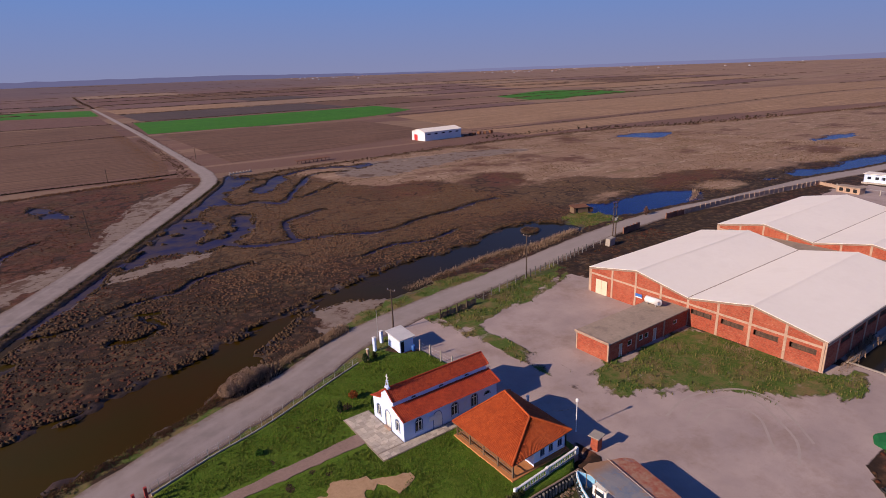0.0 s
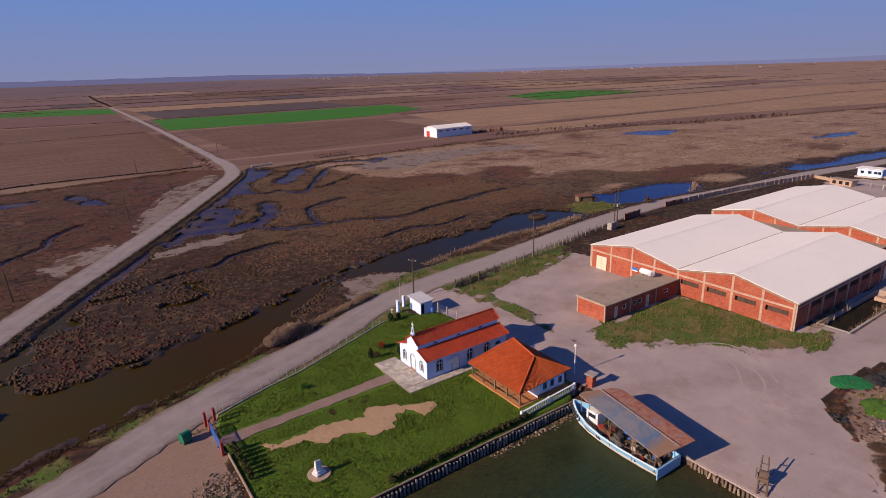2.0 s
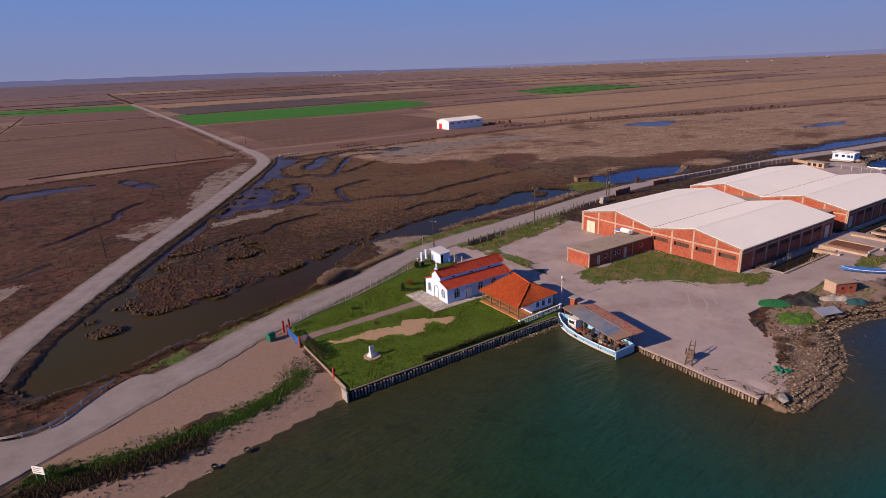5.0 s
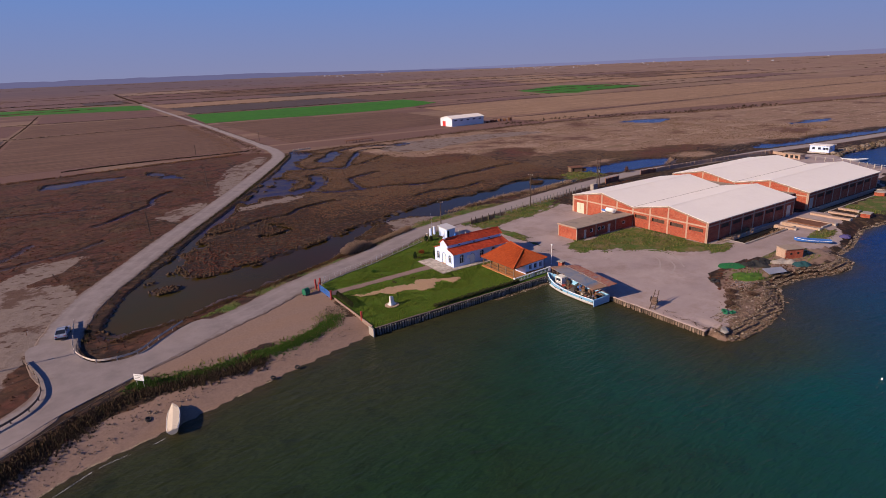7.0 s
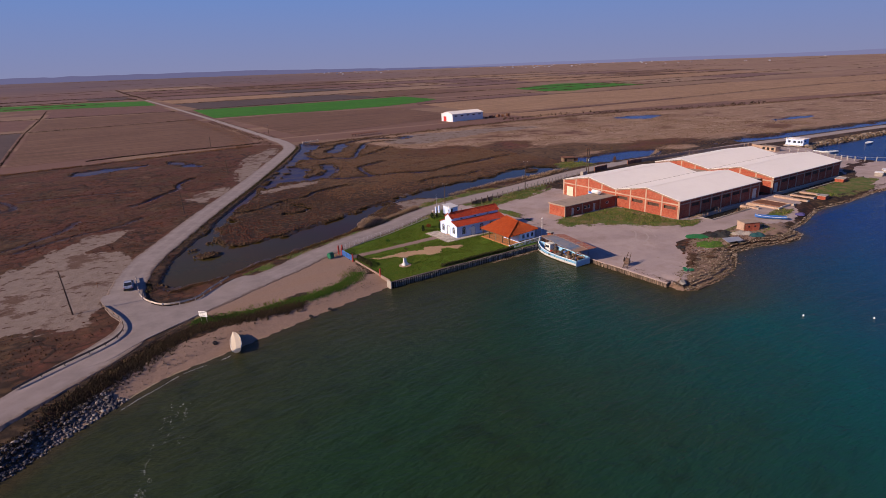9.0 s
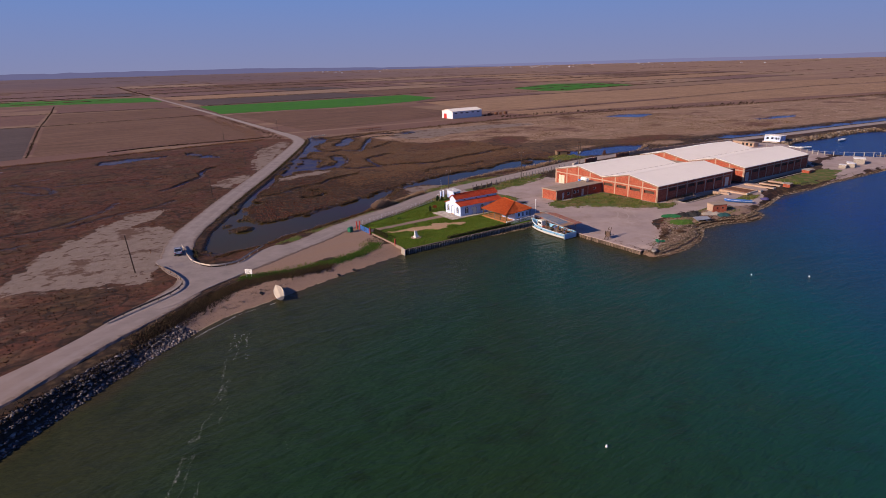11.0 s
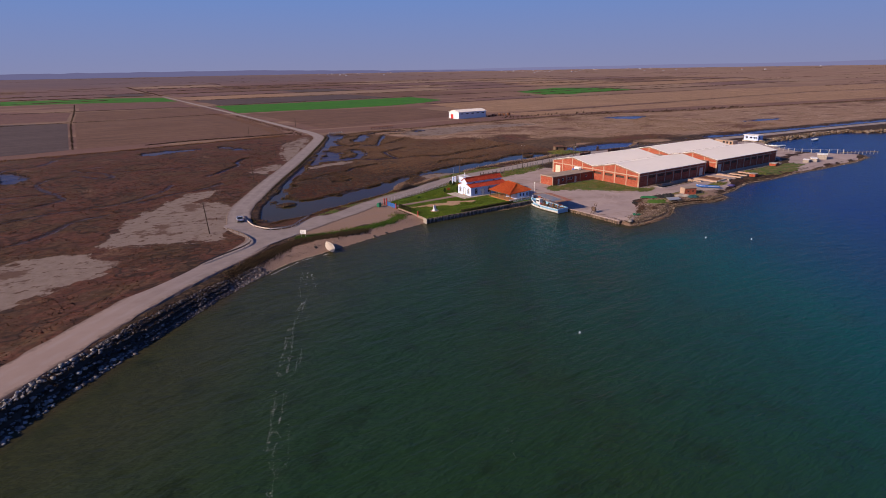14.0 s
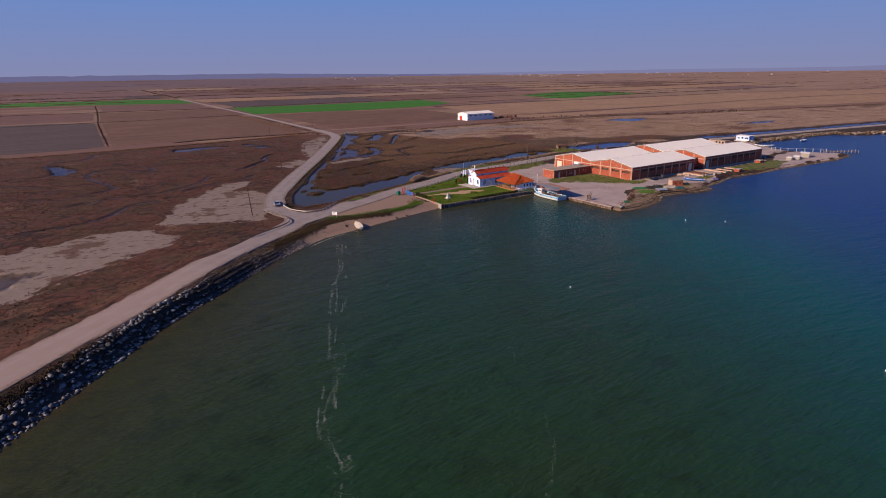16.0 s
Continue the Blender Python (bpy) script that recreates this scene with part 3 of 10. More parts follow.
def ground_material():
    k = Mat("ground_cover")
    za, zb = k.split(k.attr("cover_a")), k.split(k.attr("cover_b"))
    ragged = k.math("MULTIPLY", k.math("SUBTRACT", k.noise(0.55, 5, 0.7), 0.5), 0.9)
    crisp = lambda s: k.ramp(k.math("ADD", s, ragged), 0.38, 0.62)
    fine, mid, broad = k.noise(2.6, 4, 0.7), k.noise(0.5, 4, 0.65), k.noise(0.045, 4, 0.6)
    clump = k.cells(0.75)
    # salt marsh: rust-red glasswort, olive and grey-brown scrub
    colour = k.mix(k.ramp(broad, 0.45, 0.6), (0.108, 0.069, 0.036), (0.098, 0.038, 0.024))
    east = k.math("MULTIPLY", k.split(k.attr("cover_c"))[0], k.ramp(k.noise(0.06, 5, 0.7), 0.3, 0.55))
    colour = k.mix(east, colour, (0.158, 0.093, 0.048))
    rust = k.mix(k.ramp(k.noise(0.07, 5, 0.7), 0.42, 0.62), (0.132, 0.046, 0.030), (0.092, 0.052, 0.025))
    rust = k.mix(k.ramp(k.noise(0.25, 5, 0.75, co=k.stretch(0.6, 1.5, 1, 20)), 0.52, 0.66, 0, 0.7), rust, (0.055, 0.020, 0.014))
    colour = k.mix(za[0], colour, rust)
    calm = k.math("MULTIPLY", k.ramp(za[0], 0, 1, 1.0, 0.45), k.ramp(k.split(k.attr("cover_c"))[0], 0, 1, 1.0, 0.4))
    # shade between the clumps, painted as near-black gaps
    gap_shade = k.math("MULTIPLY", k.ramp(mid, 0.44, 0.62, 0, 0.75), calm)
    colour = k.mix(gap_shade, colour, (0.024, 0.014, 0.009))
    colour = k.mix(k.ramp(fine, 0.49, 0.68, 0, 0.6), colour, (0.125, 0.064, 0.038))
    colour = k.mix(k.ramp(k.noise(0.16, 5, 0.7), 0.57, 0.67, 0, 0.45), colour, (0.14, 0.085, 0.06))
    # near-black speckle, then shade painted round the edge of each clump cell
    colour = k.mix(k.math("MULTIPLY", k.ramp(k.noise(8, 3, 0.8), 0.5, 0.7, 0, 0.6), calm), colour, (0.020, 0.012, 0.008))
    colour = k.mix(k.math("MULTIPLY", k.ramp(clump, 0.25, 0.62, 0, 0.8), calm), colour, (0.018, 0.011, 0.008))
    # dry rills winding between the plants
    rill = k.ramp(k.math("ABSOLUTE", k.math("SUBTRACT", k.noise(0.030, 4, 0.55), 0.5)), 0.003, 0.011, 0.8, 0)
    rill = k.math("MAXIMUM", rill, k.ramp(k.math("ABSOLUTE", k.math("SUBTRACT", k.noise(0.055, 3, 0.5, co=k.stretch(0.7, 1.4, 1, 15)), 0.47)), 0.004, 0.012, 0.6, 0))
    colour = k.mix(rill, colour, (0.020, 0.012, 0.009))
    # dry flats
    dry = k.mix(k.ramp(mid, 0.35, 0.65), (0.30, 0.195, 0.132), (0.225, 0.138, 0.092))
    dry = k.mix(k.ramp(k.noise(0.035, 5, 0.65, co=k.stretch(1, 2.2, 1)), 0.5, 0.64, 0, 0.7), dry, (0.37, 0.26, 0.185))
    dry = k.mix(k.ramp(k.noise(0.3, 6, 0.75, co=k.stretch(0.5, 1.6, 1, 8)), 0.52, 0.64, 0, 0.5), dry, (0.15, 0.092, 0.055))
    dry = k.mix(k.ramp(k.noise(0.05, 6, 0.72, co=k.stretch(0.45, 2.6, 1, -4)), 0.57, 0.63, 0, 0.7), dry, (0.15, 0.105, 0.052))
    dry = k.mix(k.ramp(k.noise(0.028, 5, 0.7), 0.54, 0.64, 0, 0.85), dry, (0.095, 0.038, 0.026))
    dry = k.mix(k.ramp(k.noise(0.09, 5, 0.75, co=k.stretch(1, 3, 1)), 0.60, 0.64, 0, 0.8), dry, (0.44, 0.34, 0.26))
    colour = k.mix(k.ramp(k.math("ADD", k.attr("cover_a", "Alpha"), k.math("ADD", ragged, k.math("MULTIPLY", k.math("SUBTRACT", k.noise(0.06, 5, 0.7), 0.52), 2.4))), 0.2, 0.8), colour, dry)
    # ploughed plain
    strips = k.cells(0.0045, co=k.stretch(1, 3.2, 1, 3), out="Color")
    tone = k.split(strips)
    plough = k.mix(tone[0], (0.12, 0.066, 0.058), (0.24, 0.145, 0.10))
    # tan soil eastwards, lightened by haze painted into the colour
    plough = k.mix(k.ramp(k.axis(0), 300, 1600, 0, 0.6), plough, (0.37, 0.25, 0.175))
    plough = k.mix(k.ramp(k.split(k.cells(0.011, co=k.stretch(0.6, 5, 1, 2), out="Color"))[0], 0.2, 0.9, 0, 0.5), plough, (0.17, 0.092, 0.075))
    plough = k.mix(k.ramp(k.noise(0.006, 4, 0.6, co=k.stretch(0.3, 7, 1, 1)), 0.55, 0.6, 0, 0.7), plough, (0.29, 0.19, 0.13))
    plough = k.mix(k.ramp(tone[1], 0.7, 0.75, 0, 0.6), plough, (0.27, 0.185, 0.12))
    plough = k.mix(k.ramp(k.noise(0.02, 5, 0.7, co=k.stretch(0.3, 2, 1, 3)), 0.4, 0.7, 0, 0.45), plough, (0.13, 0.065, 0.05))
    plough = k.mix(k.ramp(k.noise(0.01, 5, 0.75, co=k.stretch(0.15, 3.5, 1, 2)), 0.6, 0.65, 0, 0.7), plough, (0.075, 0.045, 0.035))
    # violet distance haze painted into the soil colour, strongest far north-west
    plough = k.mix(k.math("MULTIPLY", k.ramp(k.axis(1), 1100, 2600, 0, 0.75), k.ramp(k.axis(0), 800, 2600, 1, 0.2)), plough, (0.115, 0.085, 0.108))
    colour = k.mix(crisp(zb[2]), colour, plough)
    # pale mud, rough grass, gravel, beach
    mud = k.mix(k.ramp(mid, 0.35, 0.7), (0.235, 0.186, 0.16), (0.185, 0.14, 0.118))
    mud = k.mix(k.ramp(k.noise(0.09, 6, 0.7), 0.545, 0.60, 0, 0.9), mud, (0.10, 0.055, 0.038))
    mud = k.mix(k.ramp(k.noise(0.42, 4, 0.6, co=k.stretch(0.85, 1.2, 1, 35)), 0.585, 0.63, 0, 0.9), mud, (0.085, 0.045, 0.03))
    colour = k.mix(k.ramp(k.math("ADD", za[1], k.math("ADD", k.math("MULTIPLY", ragged, 1.6), k.math("MULTIPLY", k.math("SUBTRACT", k.noise(0.1, 5, 0.7), 0.53), 2.0))), 0.40, 0.62), colour, mud)
    turf = k.mix(k.ramp(fine, 0.35, 0.7), (0.04, 0.095, 0.012), (0.11, 0.135, 0.03))
    turf = k.mix(k.ramp(k.noise(0.28, 5, 0.7), 0.45, 0.60, 0, 0.85), turf, (0.19, 0.13, 0.062))
    turf = k.mix(k.ramp(k.noise(0.45, 5, 0.8), 0.6, 0.66, 0, 0.8), turf, (0.28, 0.215, 0.16))
    colour = k.mix(crisp(za[2]), colour, turf)
    sand = k.mix(k.ramp(fine, 0.3, 0.7), (0.285, 0.196, 0.152), (0.215, 0.145, 0.114))
    sand = k.mix(k.ramp(k.noise(0.8, 5, 0.7), 0.58, 0.7, 0, 0.35), sand, (0.12, 0.075, 0.055))
    sand = k.mix(k.ramp(k.noise(0.12, 4, 0.6, co=k.stretch(0.5, 2, 1, 30)), 0.45, 0.65, 0, 0.5), sand, (0.26, 0.165, 0.115))
    colour = k.mix(crisp(zb[1]), colour, sand)
    gravel = k.mix(k.ramp(k.noise(0.12, 5, 0.65), 0.35, 0.65), (0.325, 0.260, 0.252), (0.42, 0.338, 0.318))
    gravel = k.mix(k.ramp(k.noise(7, 3, 0.8), 0.55, 0.75, 0, 0.35), gravel, (0.2, 0.15, 0.13))
    gravel = k.mix(k.ramp(k.noise(0.09, 6, 0.75), 0.50, 0.68, 0, 0.65), gravel, (0.25, 0.178, 0.148))
    gravel = k.mix(k.ramp(k.noise(0.9, 5, 0.8), 0.62, 0.7, 0, 0.35), gravel, (0.19, 0.145, 0.12))
    colour = k.mix(crisp(zb[0]), colour, gravel)
    # wet margin; on the armoured slope it also paints in the bank's shadow
    wet_shade = k.attr("cover_b", "Alpha")
    colour = k.mix(k.math("MULTIPLY", crisp(wet_shade), 0.75), colour, (0.05, 0.035, 0.026))
    relief = k.math("MULTIPLY", k.math("ADD", fine, k.math("MULTIPLY", clump, 0.8)), k.math("MULTIPLY", k.ramp(crisp(zb[0]), 0, 1, 1.0, 0.12), k.ramp(crisp(zb[1]), 0, 1, 1.0, 0.4)))
    k.bump(relief, 0.5, 0.14)
    return k.done(colour, k.ramp(crisp(wet_shade), 0, 1, 0.95, 0.45), 0, 0.25)


wet_shade = np.maximum(smooth01((1.1 - water) / 1.2), 0.9 * smooth01((0.5 - drained) / 0.7))
wet_shade = np.maximum(wet_shade, (1 - smooth01((np.abs(d_sea) - 0.1) / 0.7)) * (gx < 4))
# shadow of the steep bank under the rocks, painted with the same dark colour
wet_shade = np.maximum(wet_shade, rocks_here * (1 - smooth01((d_sea - 4.0) / 0.8)) * (d_sea < 8))
west = smooth01((np.interp(gy, [p[1] for p in R1], [p[0] for p in R1]) - gx) / 4)   # beyond the road: redder plants
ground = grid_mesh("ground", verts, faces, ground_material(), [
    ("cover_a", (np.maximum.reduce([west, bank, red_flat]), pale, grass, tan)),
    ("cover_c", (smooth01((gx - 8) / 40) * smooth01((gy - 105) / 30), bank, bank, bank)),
    ("cover_b", (np.maximum(yard * (1 - grass), apron * 0), np.maximum.reduce([beach, apron, rubble * 0.56, stony * 0.62]), field, wet_shade)),
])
tagged(ground, "flat salt marsh, mudflats and brown ploughed plain", "ground", kind="structure")


def water_material(name, kind):
    k = Mat(name)
    if kind == "sea":
        near = k.split(k.attr("depth"))
        wide = k.mix(k.ramp(near[1], 0.06, 0.32), (0.014, 0.041, 0.018), (0.002, 0.061, 0.057))
        colour = k.mix(near[0], (0.034, 0.040, 0.017), wide)
        colour = k.mix(k.ramp(k.noise(0.022, 4, 0.6), 0.5, 0.66, 0, 0.35), colour, (0.024, 0.036, 0.013))
        weed = k.math("MULTIPLY", k.ramp(k.noise(0.22, 5, 0.7), 0.52, 0.68), k.ramp(near[1], 0.05, 0.35, 0.5, 0.0))
        colour = k.mix(weed, colour, (0.010, 0.016, 0.007))
        colour = k.mix(k.ramp(near[1], 0.33, 0.74), colour, (0.0003, 0.028, 0.135))
        colour = k.mix(near[2], colour, (0.045, 0.038, 0.02))
        ripple = k.math("ADD", k.noise(0.6, 5, 0.62, co=k.stretch(0.42, 1.3, 1, 24)), k.math("MULTIPLY", k.noise(1.7, 3, 0.6, co=k.stretch(0.85, 1.25, 1, 40)), 0.24))
        ripple = k.math("ADD", ripple, k.math("MULTIPLY", k.noise(0.09, 4, 0.6, co=k.stretch(0.45, 1.8, 1, 24)), 1.3))
        k.bump(ripple, 0.9, 0.50)
        return k.done(colour, 0.24, 0, 0.07)
    if kind == "canal":
        colour = k.mix(k.ramp(k.noise(0.05, 4, 0.6), 0.35, 0.65), (0.042, 0.020, 0.002), (0.034, 0.024, 0.003))
        shallow = k.mix(k.ramp(k.noise(0.09, 4, 0.6), 0.35, 0.65), (0.052, 0.034, 0.008), (0.042, 0.036, 0.011))
        colour = k.mix(k.ramp(k.axis(0), -18, 4, 1, 0), colour, shallow)
        colour = k.mix(k.ramp(k.axis(0), 40, 75), colour, (0.020, 0.018, 0.014))
        k.bump(k.noise(1.2, 3, 0.5), 0.2, 0.05)
        return k.done(colour, 0.12, 0, 0.042)
    if kind == "pool":
        # violet-blue of mirrored sky painted beside the muddy tone; real reflection nearly off
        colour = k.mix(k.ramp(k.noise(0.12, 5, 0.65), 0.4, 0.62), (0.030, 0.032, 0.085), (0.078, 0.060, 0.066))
        k.bump(k.noise(1.2, 3, 0.5), 0.12, 0.04)
        return k.done(colour, 0.12, 0, 0.004)
    # the pond's blue sky reflection, painted into the water colour
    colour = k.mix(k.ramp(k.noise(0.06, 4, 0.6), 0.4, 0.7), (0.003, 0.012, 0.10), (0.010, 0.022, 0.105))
    k.bump(k.noise(0.9, 4, 0.6, co=k.stretch(0.5, 1.4, 1, 10)), 0.6, 0.12)
    return k.done(colour, 0.16, 0, 0.06)


# sea: fine near the shore, wide towards the open water
sx = np.concatenate([np.linspace(-620, -125, 34), np.arange(-120, 240, 3.0), np.linspace(245, 1900, 60)])
sy = np.concatenate([np.linspace(-2500, -135, 40), np.arange(-130, 90, 3.0)])
SX, SY = np.meshgrid(sx, sy)
sgx, sgy = SX.ravel(), SY.ravel()
off = -to_area(sgx, sgy, SEA_AREA, 140)
a = (np.arange(len(sy) - 1)[:, None] * len(sx) + np.arange(len(sx) - 1)).ravel()
sf = np.c_[a, a + 1, a + 1 + len(sx), a + len(sx)]
sf = sf[(off[sf] > -5).any(axis=1)]
reach_out = np.interp(sgx, [-20, 42], [34.0, 12.0])
deep = smooth01((off - 3 + 0.3 * reach_out * (lattice(sgx, sgy, 18, 11) - 0.5)) / reach_out)
open_sea = smooth01((sgx * 0.75 - sgy * 0.35 + 6 * (lattice(sgx, sgy, 25, 9) - 0.5) + 30) / 175)
thin = 1 - smooth01((off + 0.4) / 1.6)
sea = grid_mesh("water", np.c_[sgx, sgy, np.full(sgx.shape, SEA)], sf, water_material("sea_water", "sea"), [("depth", (deep, open_sea, thin, np.ones(off.shape)))])
tagged(sea, "dark green and blue rippled sea water in the bay", "water", kind="structure")
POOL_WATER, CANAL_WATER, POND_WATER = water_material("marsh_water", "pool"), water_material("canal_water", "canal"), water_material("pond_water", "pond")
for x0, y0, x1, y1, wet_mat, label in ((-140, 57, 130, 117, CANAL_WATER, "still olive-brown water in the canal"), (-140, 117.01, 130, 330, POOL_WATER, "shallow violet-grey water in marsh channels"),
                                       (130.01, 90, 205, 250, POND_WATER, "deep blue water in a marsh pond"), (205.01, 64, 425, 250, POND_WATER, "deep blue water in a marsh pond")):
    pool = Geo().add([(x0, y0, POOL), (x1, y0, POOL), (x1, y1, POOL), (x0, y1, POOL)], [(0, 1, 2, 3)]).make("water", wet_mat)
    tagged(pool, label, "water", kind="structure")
for x0, y0, x1, y1 in ((88.2, 22.2, 111.3, 27.1), (128.7, 23.7, 168.3, 27.7)):
    pool = Geo().add([(x0, y0, SEA), (x1, y0, SEA), (x1, y1, SEA), (x0, y1, SEA)], [(0, 1, 2, 3)]).make("water", CANAL_WATER)
    tagged(pool, "dark still water in the dock basin", "water", kind="structure")


def ribbon(name, line, width, z, material, label, category, kind="structure", jag=0.25, seed=3):
    """A strip of road along a line, with an uneven edge and a low shoulder."""
    rnd, pts, dense = random.Random(seed), [], []
    for p, q in zip(line[:-1], line[1:]):
        n = max(1, min(12, int(math.hypot(q[0] - p[0], q[1] - p[1]) / 1.5)))
        dense += [(p[0] + (q[0] - p[0]) * s / n, p[1] + (q[1] - p[1]) * s / n) for s in range(n)]
    dense.append(line[-1])
    verts, faces, side = [], [], []
    for i, p in enumerate(dense):
        q0, q1 = dense[max(i - 1, 0)], dense[min(i + 1, len(dense) - 1)]
        dx, dy = q1[0] - q0[0], q1[1] - q0[1]
        n = math.hypot(dx, dy)
        nx, ny = -dy / n, dx / n
        wide = width(p) if callable(width) else width
        for s, dz in ((-1, -0.25), (-1, 0), (-0.8, 0.02), (-0.4, 0.04), (0, 0.05), (0.4, 0.04), (0.8, 0.02), (1, 0), (1, -0.25)):
            e = s * wide / 2 + (s if abs(s) == 1 else 0) * (rnd.uniform(-jag, jag) + (0.4 if dz < 0 else 0))
            verts.append((p[0] + nx * e, p[1] + ny * e, z + dz + float(BANK_RISE(p[0]))))
            side.append(s)
    for i in range(len(dense) - 1):
        for j in range(8):
            faces.append((i * 9 + j, i * 9 + j + 1, i * 9 + j + 10, i * 9 + j + 9))
    ob = raw_mesh(name, verts, faces, material, False)
    layer = ob.data.color_attributes.new("across", "FLOAT_COLOR", "POINT")
    layer.data.foreach_set("color", np.column_stack([np.array(side) * 0.5 + 0.5, np.ones(len(side)), np.zeros(len(side)), np.ones(len(side))]).astype(np.float32).ravel())
    return tagged(ob, label, category, kind=kind)


def road_material():
    k = Mat("dusty_asphalt")
    colour = k.mix(k.ramp(k.noise(0.25, 5, 0.65), 0.35, 0.65), (0.215, 0.184, 0.180), (0.285, 0.243, 0.238))
    colour = k.mix(k.ramp(k.noise(9, 3, 0.8), 0.5, 0.75, 0, 0.4), colour, (0.19, 0.15, 0.13))
    colour = k.mix(k.ramp(k.noise(0.06, 4, 0.6), 0.5, 0.68, 0, 0.5), colour, (0.33, 0.27, 0.245))
    colour = k.mix(k.ramp(k.noise(0.7, 5, 0.75), 0.62, 0.7, 0, 0.45), colour, (0.21, 0.155, 0.125))
    colour = k.mix(k.ramp(k.axis(0), 20, 80, 0, 0.6), colour, (0.34, 0.29, 0.268))
    colour = k.mix(k.ramp(k.axis(0), -85, -48, 0.7, 0), colour, (0.33, 0.238, 0.205))
    # wheel tracks worn pale, dirt and dry weeds creeping in from the edge
    lane = k.split(k.attr("across"))
    s = k.math("MULTIPLY", k.math("ABSOLUTE", k.math("SUBTRACT", lane[0], 0.5)), k.math("MULTIPLY", lane[1], 2.0))
    track = k.math("MULTIPLY", k.ramp(k.math("ABSOLUTE", k.math("SUBTRACT", s, 0.42)), 0.05, 0.2, 1, 0), k.math("MULTIPLY", lane[1], 0.45))
    colour = k.mix(k.math("MULTIPLY", track, k.ramp(k.noise(0.4, 4), 0.35, 0.6)), colour, (0.33, 0.285, 0.275))
    edge = k.math("ADD", s, k.math("MULTIPLY", k.math("SUBTRACT", k.noise(0.9, 5, 0.75), 0.5), 0.7))
    colour = k.mix(k.ramp(edge, 0.78, 0.98, 0, 0.85), colour, (0.16, 0.113, 0.09))
    k.bump(k.noise(9, 4), 0.3, 0.02)
    return k.done(colour, 0.92)


ROAD = road_material()
PLOUGH_TRACK = plain("earth_track", (0.20, 0.135, 0.105), (0.27, 0.19, 0.15), 1.0, 0.05, 0.95)
ribbon("road", R1, lambda p: 7.6 if p[1] < 40 else (6.6 if p[1] < 300 else 5.0), 0.10, ROAD, "pale dusty country road between marsh and sea", "road")
ribbon("road", rounded([(92, 1062), (98, 1200), (103, 1400), (120, 1850), (140, 2300)], 6), 2.6, 0.08, PLOUGH_TRACK, "thin earth track running on across the plain", "track")
ribbon("road", R2[3:], lambda p: 6.6, 0.114, ROAD, "pale gravel lane along the canal to the warehouses", "road")
fork = rounded([(-38.9, 63), (-38.9, 56), (-36.9, 51), (-34.6, 49.5), (-31, 49.6), (-26, 54), (-20, 57.3), (-17.5, 51.5), (-30, 43.5), (-41, 37.5), (-47, 33), (-52, 33.5), (-46.9, 38.2), (-44.3, 41), (-43.3, 44), (-43.5, 48.5), (-45.2, 57), (-45, 63)], 3, True)
tagged(Geo().prism(fork, -0.1, 0.159).make("road", ROAD), "wide worn road junction above the beach", "road", kind="structure")

# ---- fields of the plain ----
def field_material(name, a, b, pitch, turn, c=None):
    k = Mat(name)
    rows = k.wave(1 / pitch * 0.3, 1.2, "X", k.stretch(1, 1, 1, turn))
    colour = k.mix(k.ramp(rows, 0.2, 0.8, 0.1, 0.9), a, b)
    colour = k.mix(k.ramp(k.noise(0.02, 4, 0.65), 0.4, 0.68, 0, 0.55), colour, c or b)
    colour = k.mix(k.ramp(k.noise(0.15, 5, 0.7), 0.5, 0.72, 0, 0.45), colour, a)
    streak = k.noise(0.55, 5, 0.75, co=k.stretch(0.035, 1, 1, turn - 90))
    colour = k.mix(k.ramp(streak, 0.48, 0.60, 0, 0.75), colour, tuple(0.5 * v for v in a))
    colour = k.mix(k.ramp(k.noise(0.32, 4, 0.7, co=k.stretch(0.02, 1, 1, turn - 90)), 0.58, 0.64, 0, 0.6), colour, tuple(1.45 * v for v in b))
    colour = k.mix(k.ramp(k.noise(1.1, 4, 0.8), 0.5, 0.7, 0, 0.4), colour, tuple(0.6 * v for v in a))
    k.bump(k.noise(0.6, 4, 0.7), 0.6, 0.2)
    return k.done(colour, 0.95)


GREEN_CROP = field_material("young_green_crop", (0.018, 0.145, 0.003), (0.040, 0.19, 0.006), 9.0, 80)
PLOUGH_BROWN = field_material("brown_ploughland", (0.125, 0.064, 0.041), (0.175, 0.098, 0.063), 5.0, 85, (0.185, 0.108, 0.07))
PLOUGH_RED = field_material("reddish_ploughland", (0.135, 0.068, 0.056), (0.185, 0.10, 0.08), 6.0, 80)
PLOUGH_DARK = field_material("dark_ploughland", (0.060, 0.043, 0.043), (0.115, 0.080, 0.074), 4.0, 88)
STUBBLE = field_material("pale_stubble", (0.25, 0.16, 0.108), (0.31, 0.21, 0.145), 5.0, 95)
TAN_FIELD = field_material("tan_ploughland", (0.29, 0.178, 0.105), (0.36, 0.228, 0.142), 7.0, 92, (0.255, 0.145, 0.082))


def field_patch(pts, material, label, z=0.05):
    me = Geo().prism(pts, -0.05, z)
    return tagged(me.make("field", material), label, "field", kind="structure")


field_patch([(79, 513), (138, 508), (187, 498), (245, 498), (300, 516), (352, 552), (366, 656), (285, 650), (182, 652), (90, 662)], GREEN_CROP, "bright green young crop on the plain", 0.10)
field_patch([(538, 556), (565, 526), (614, 548), (747, 549), (785, 662), (744, 742), (650, 700), (576, 664)], GREEN_CROP, "bright green distant crop field", 0.10)
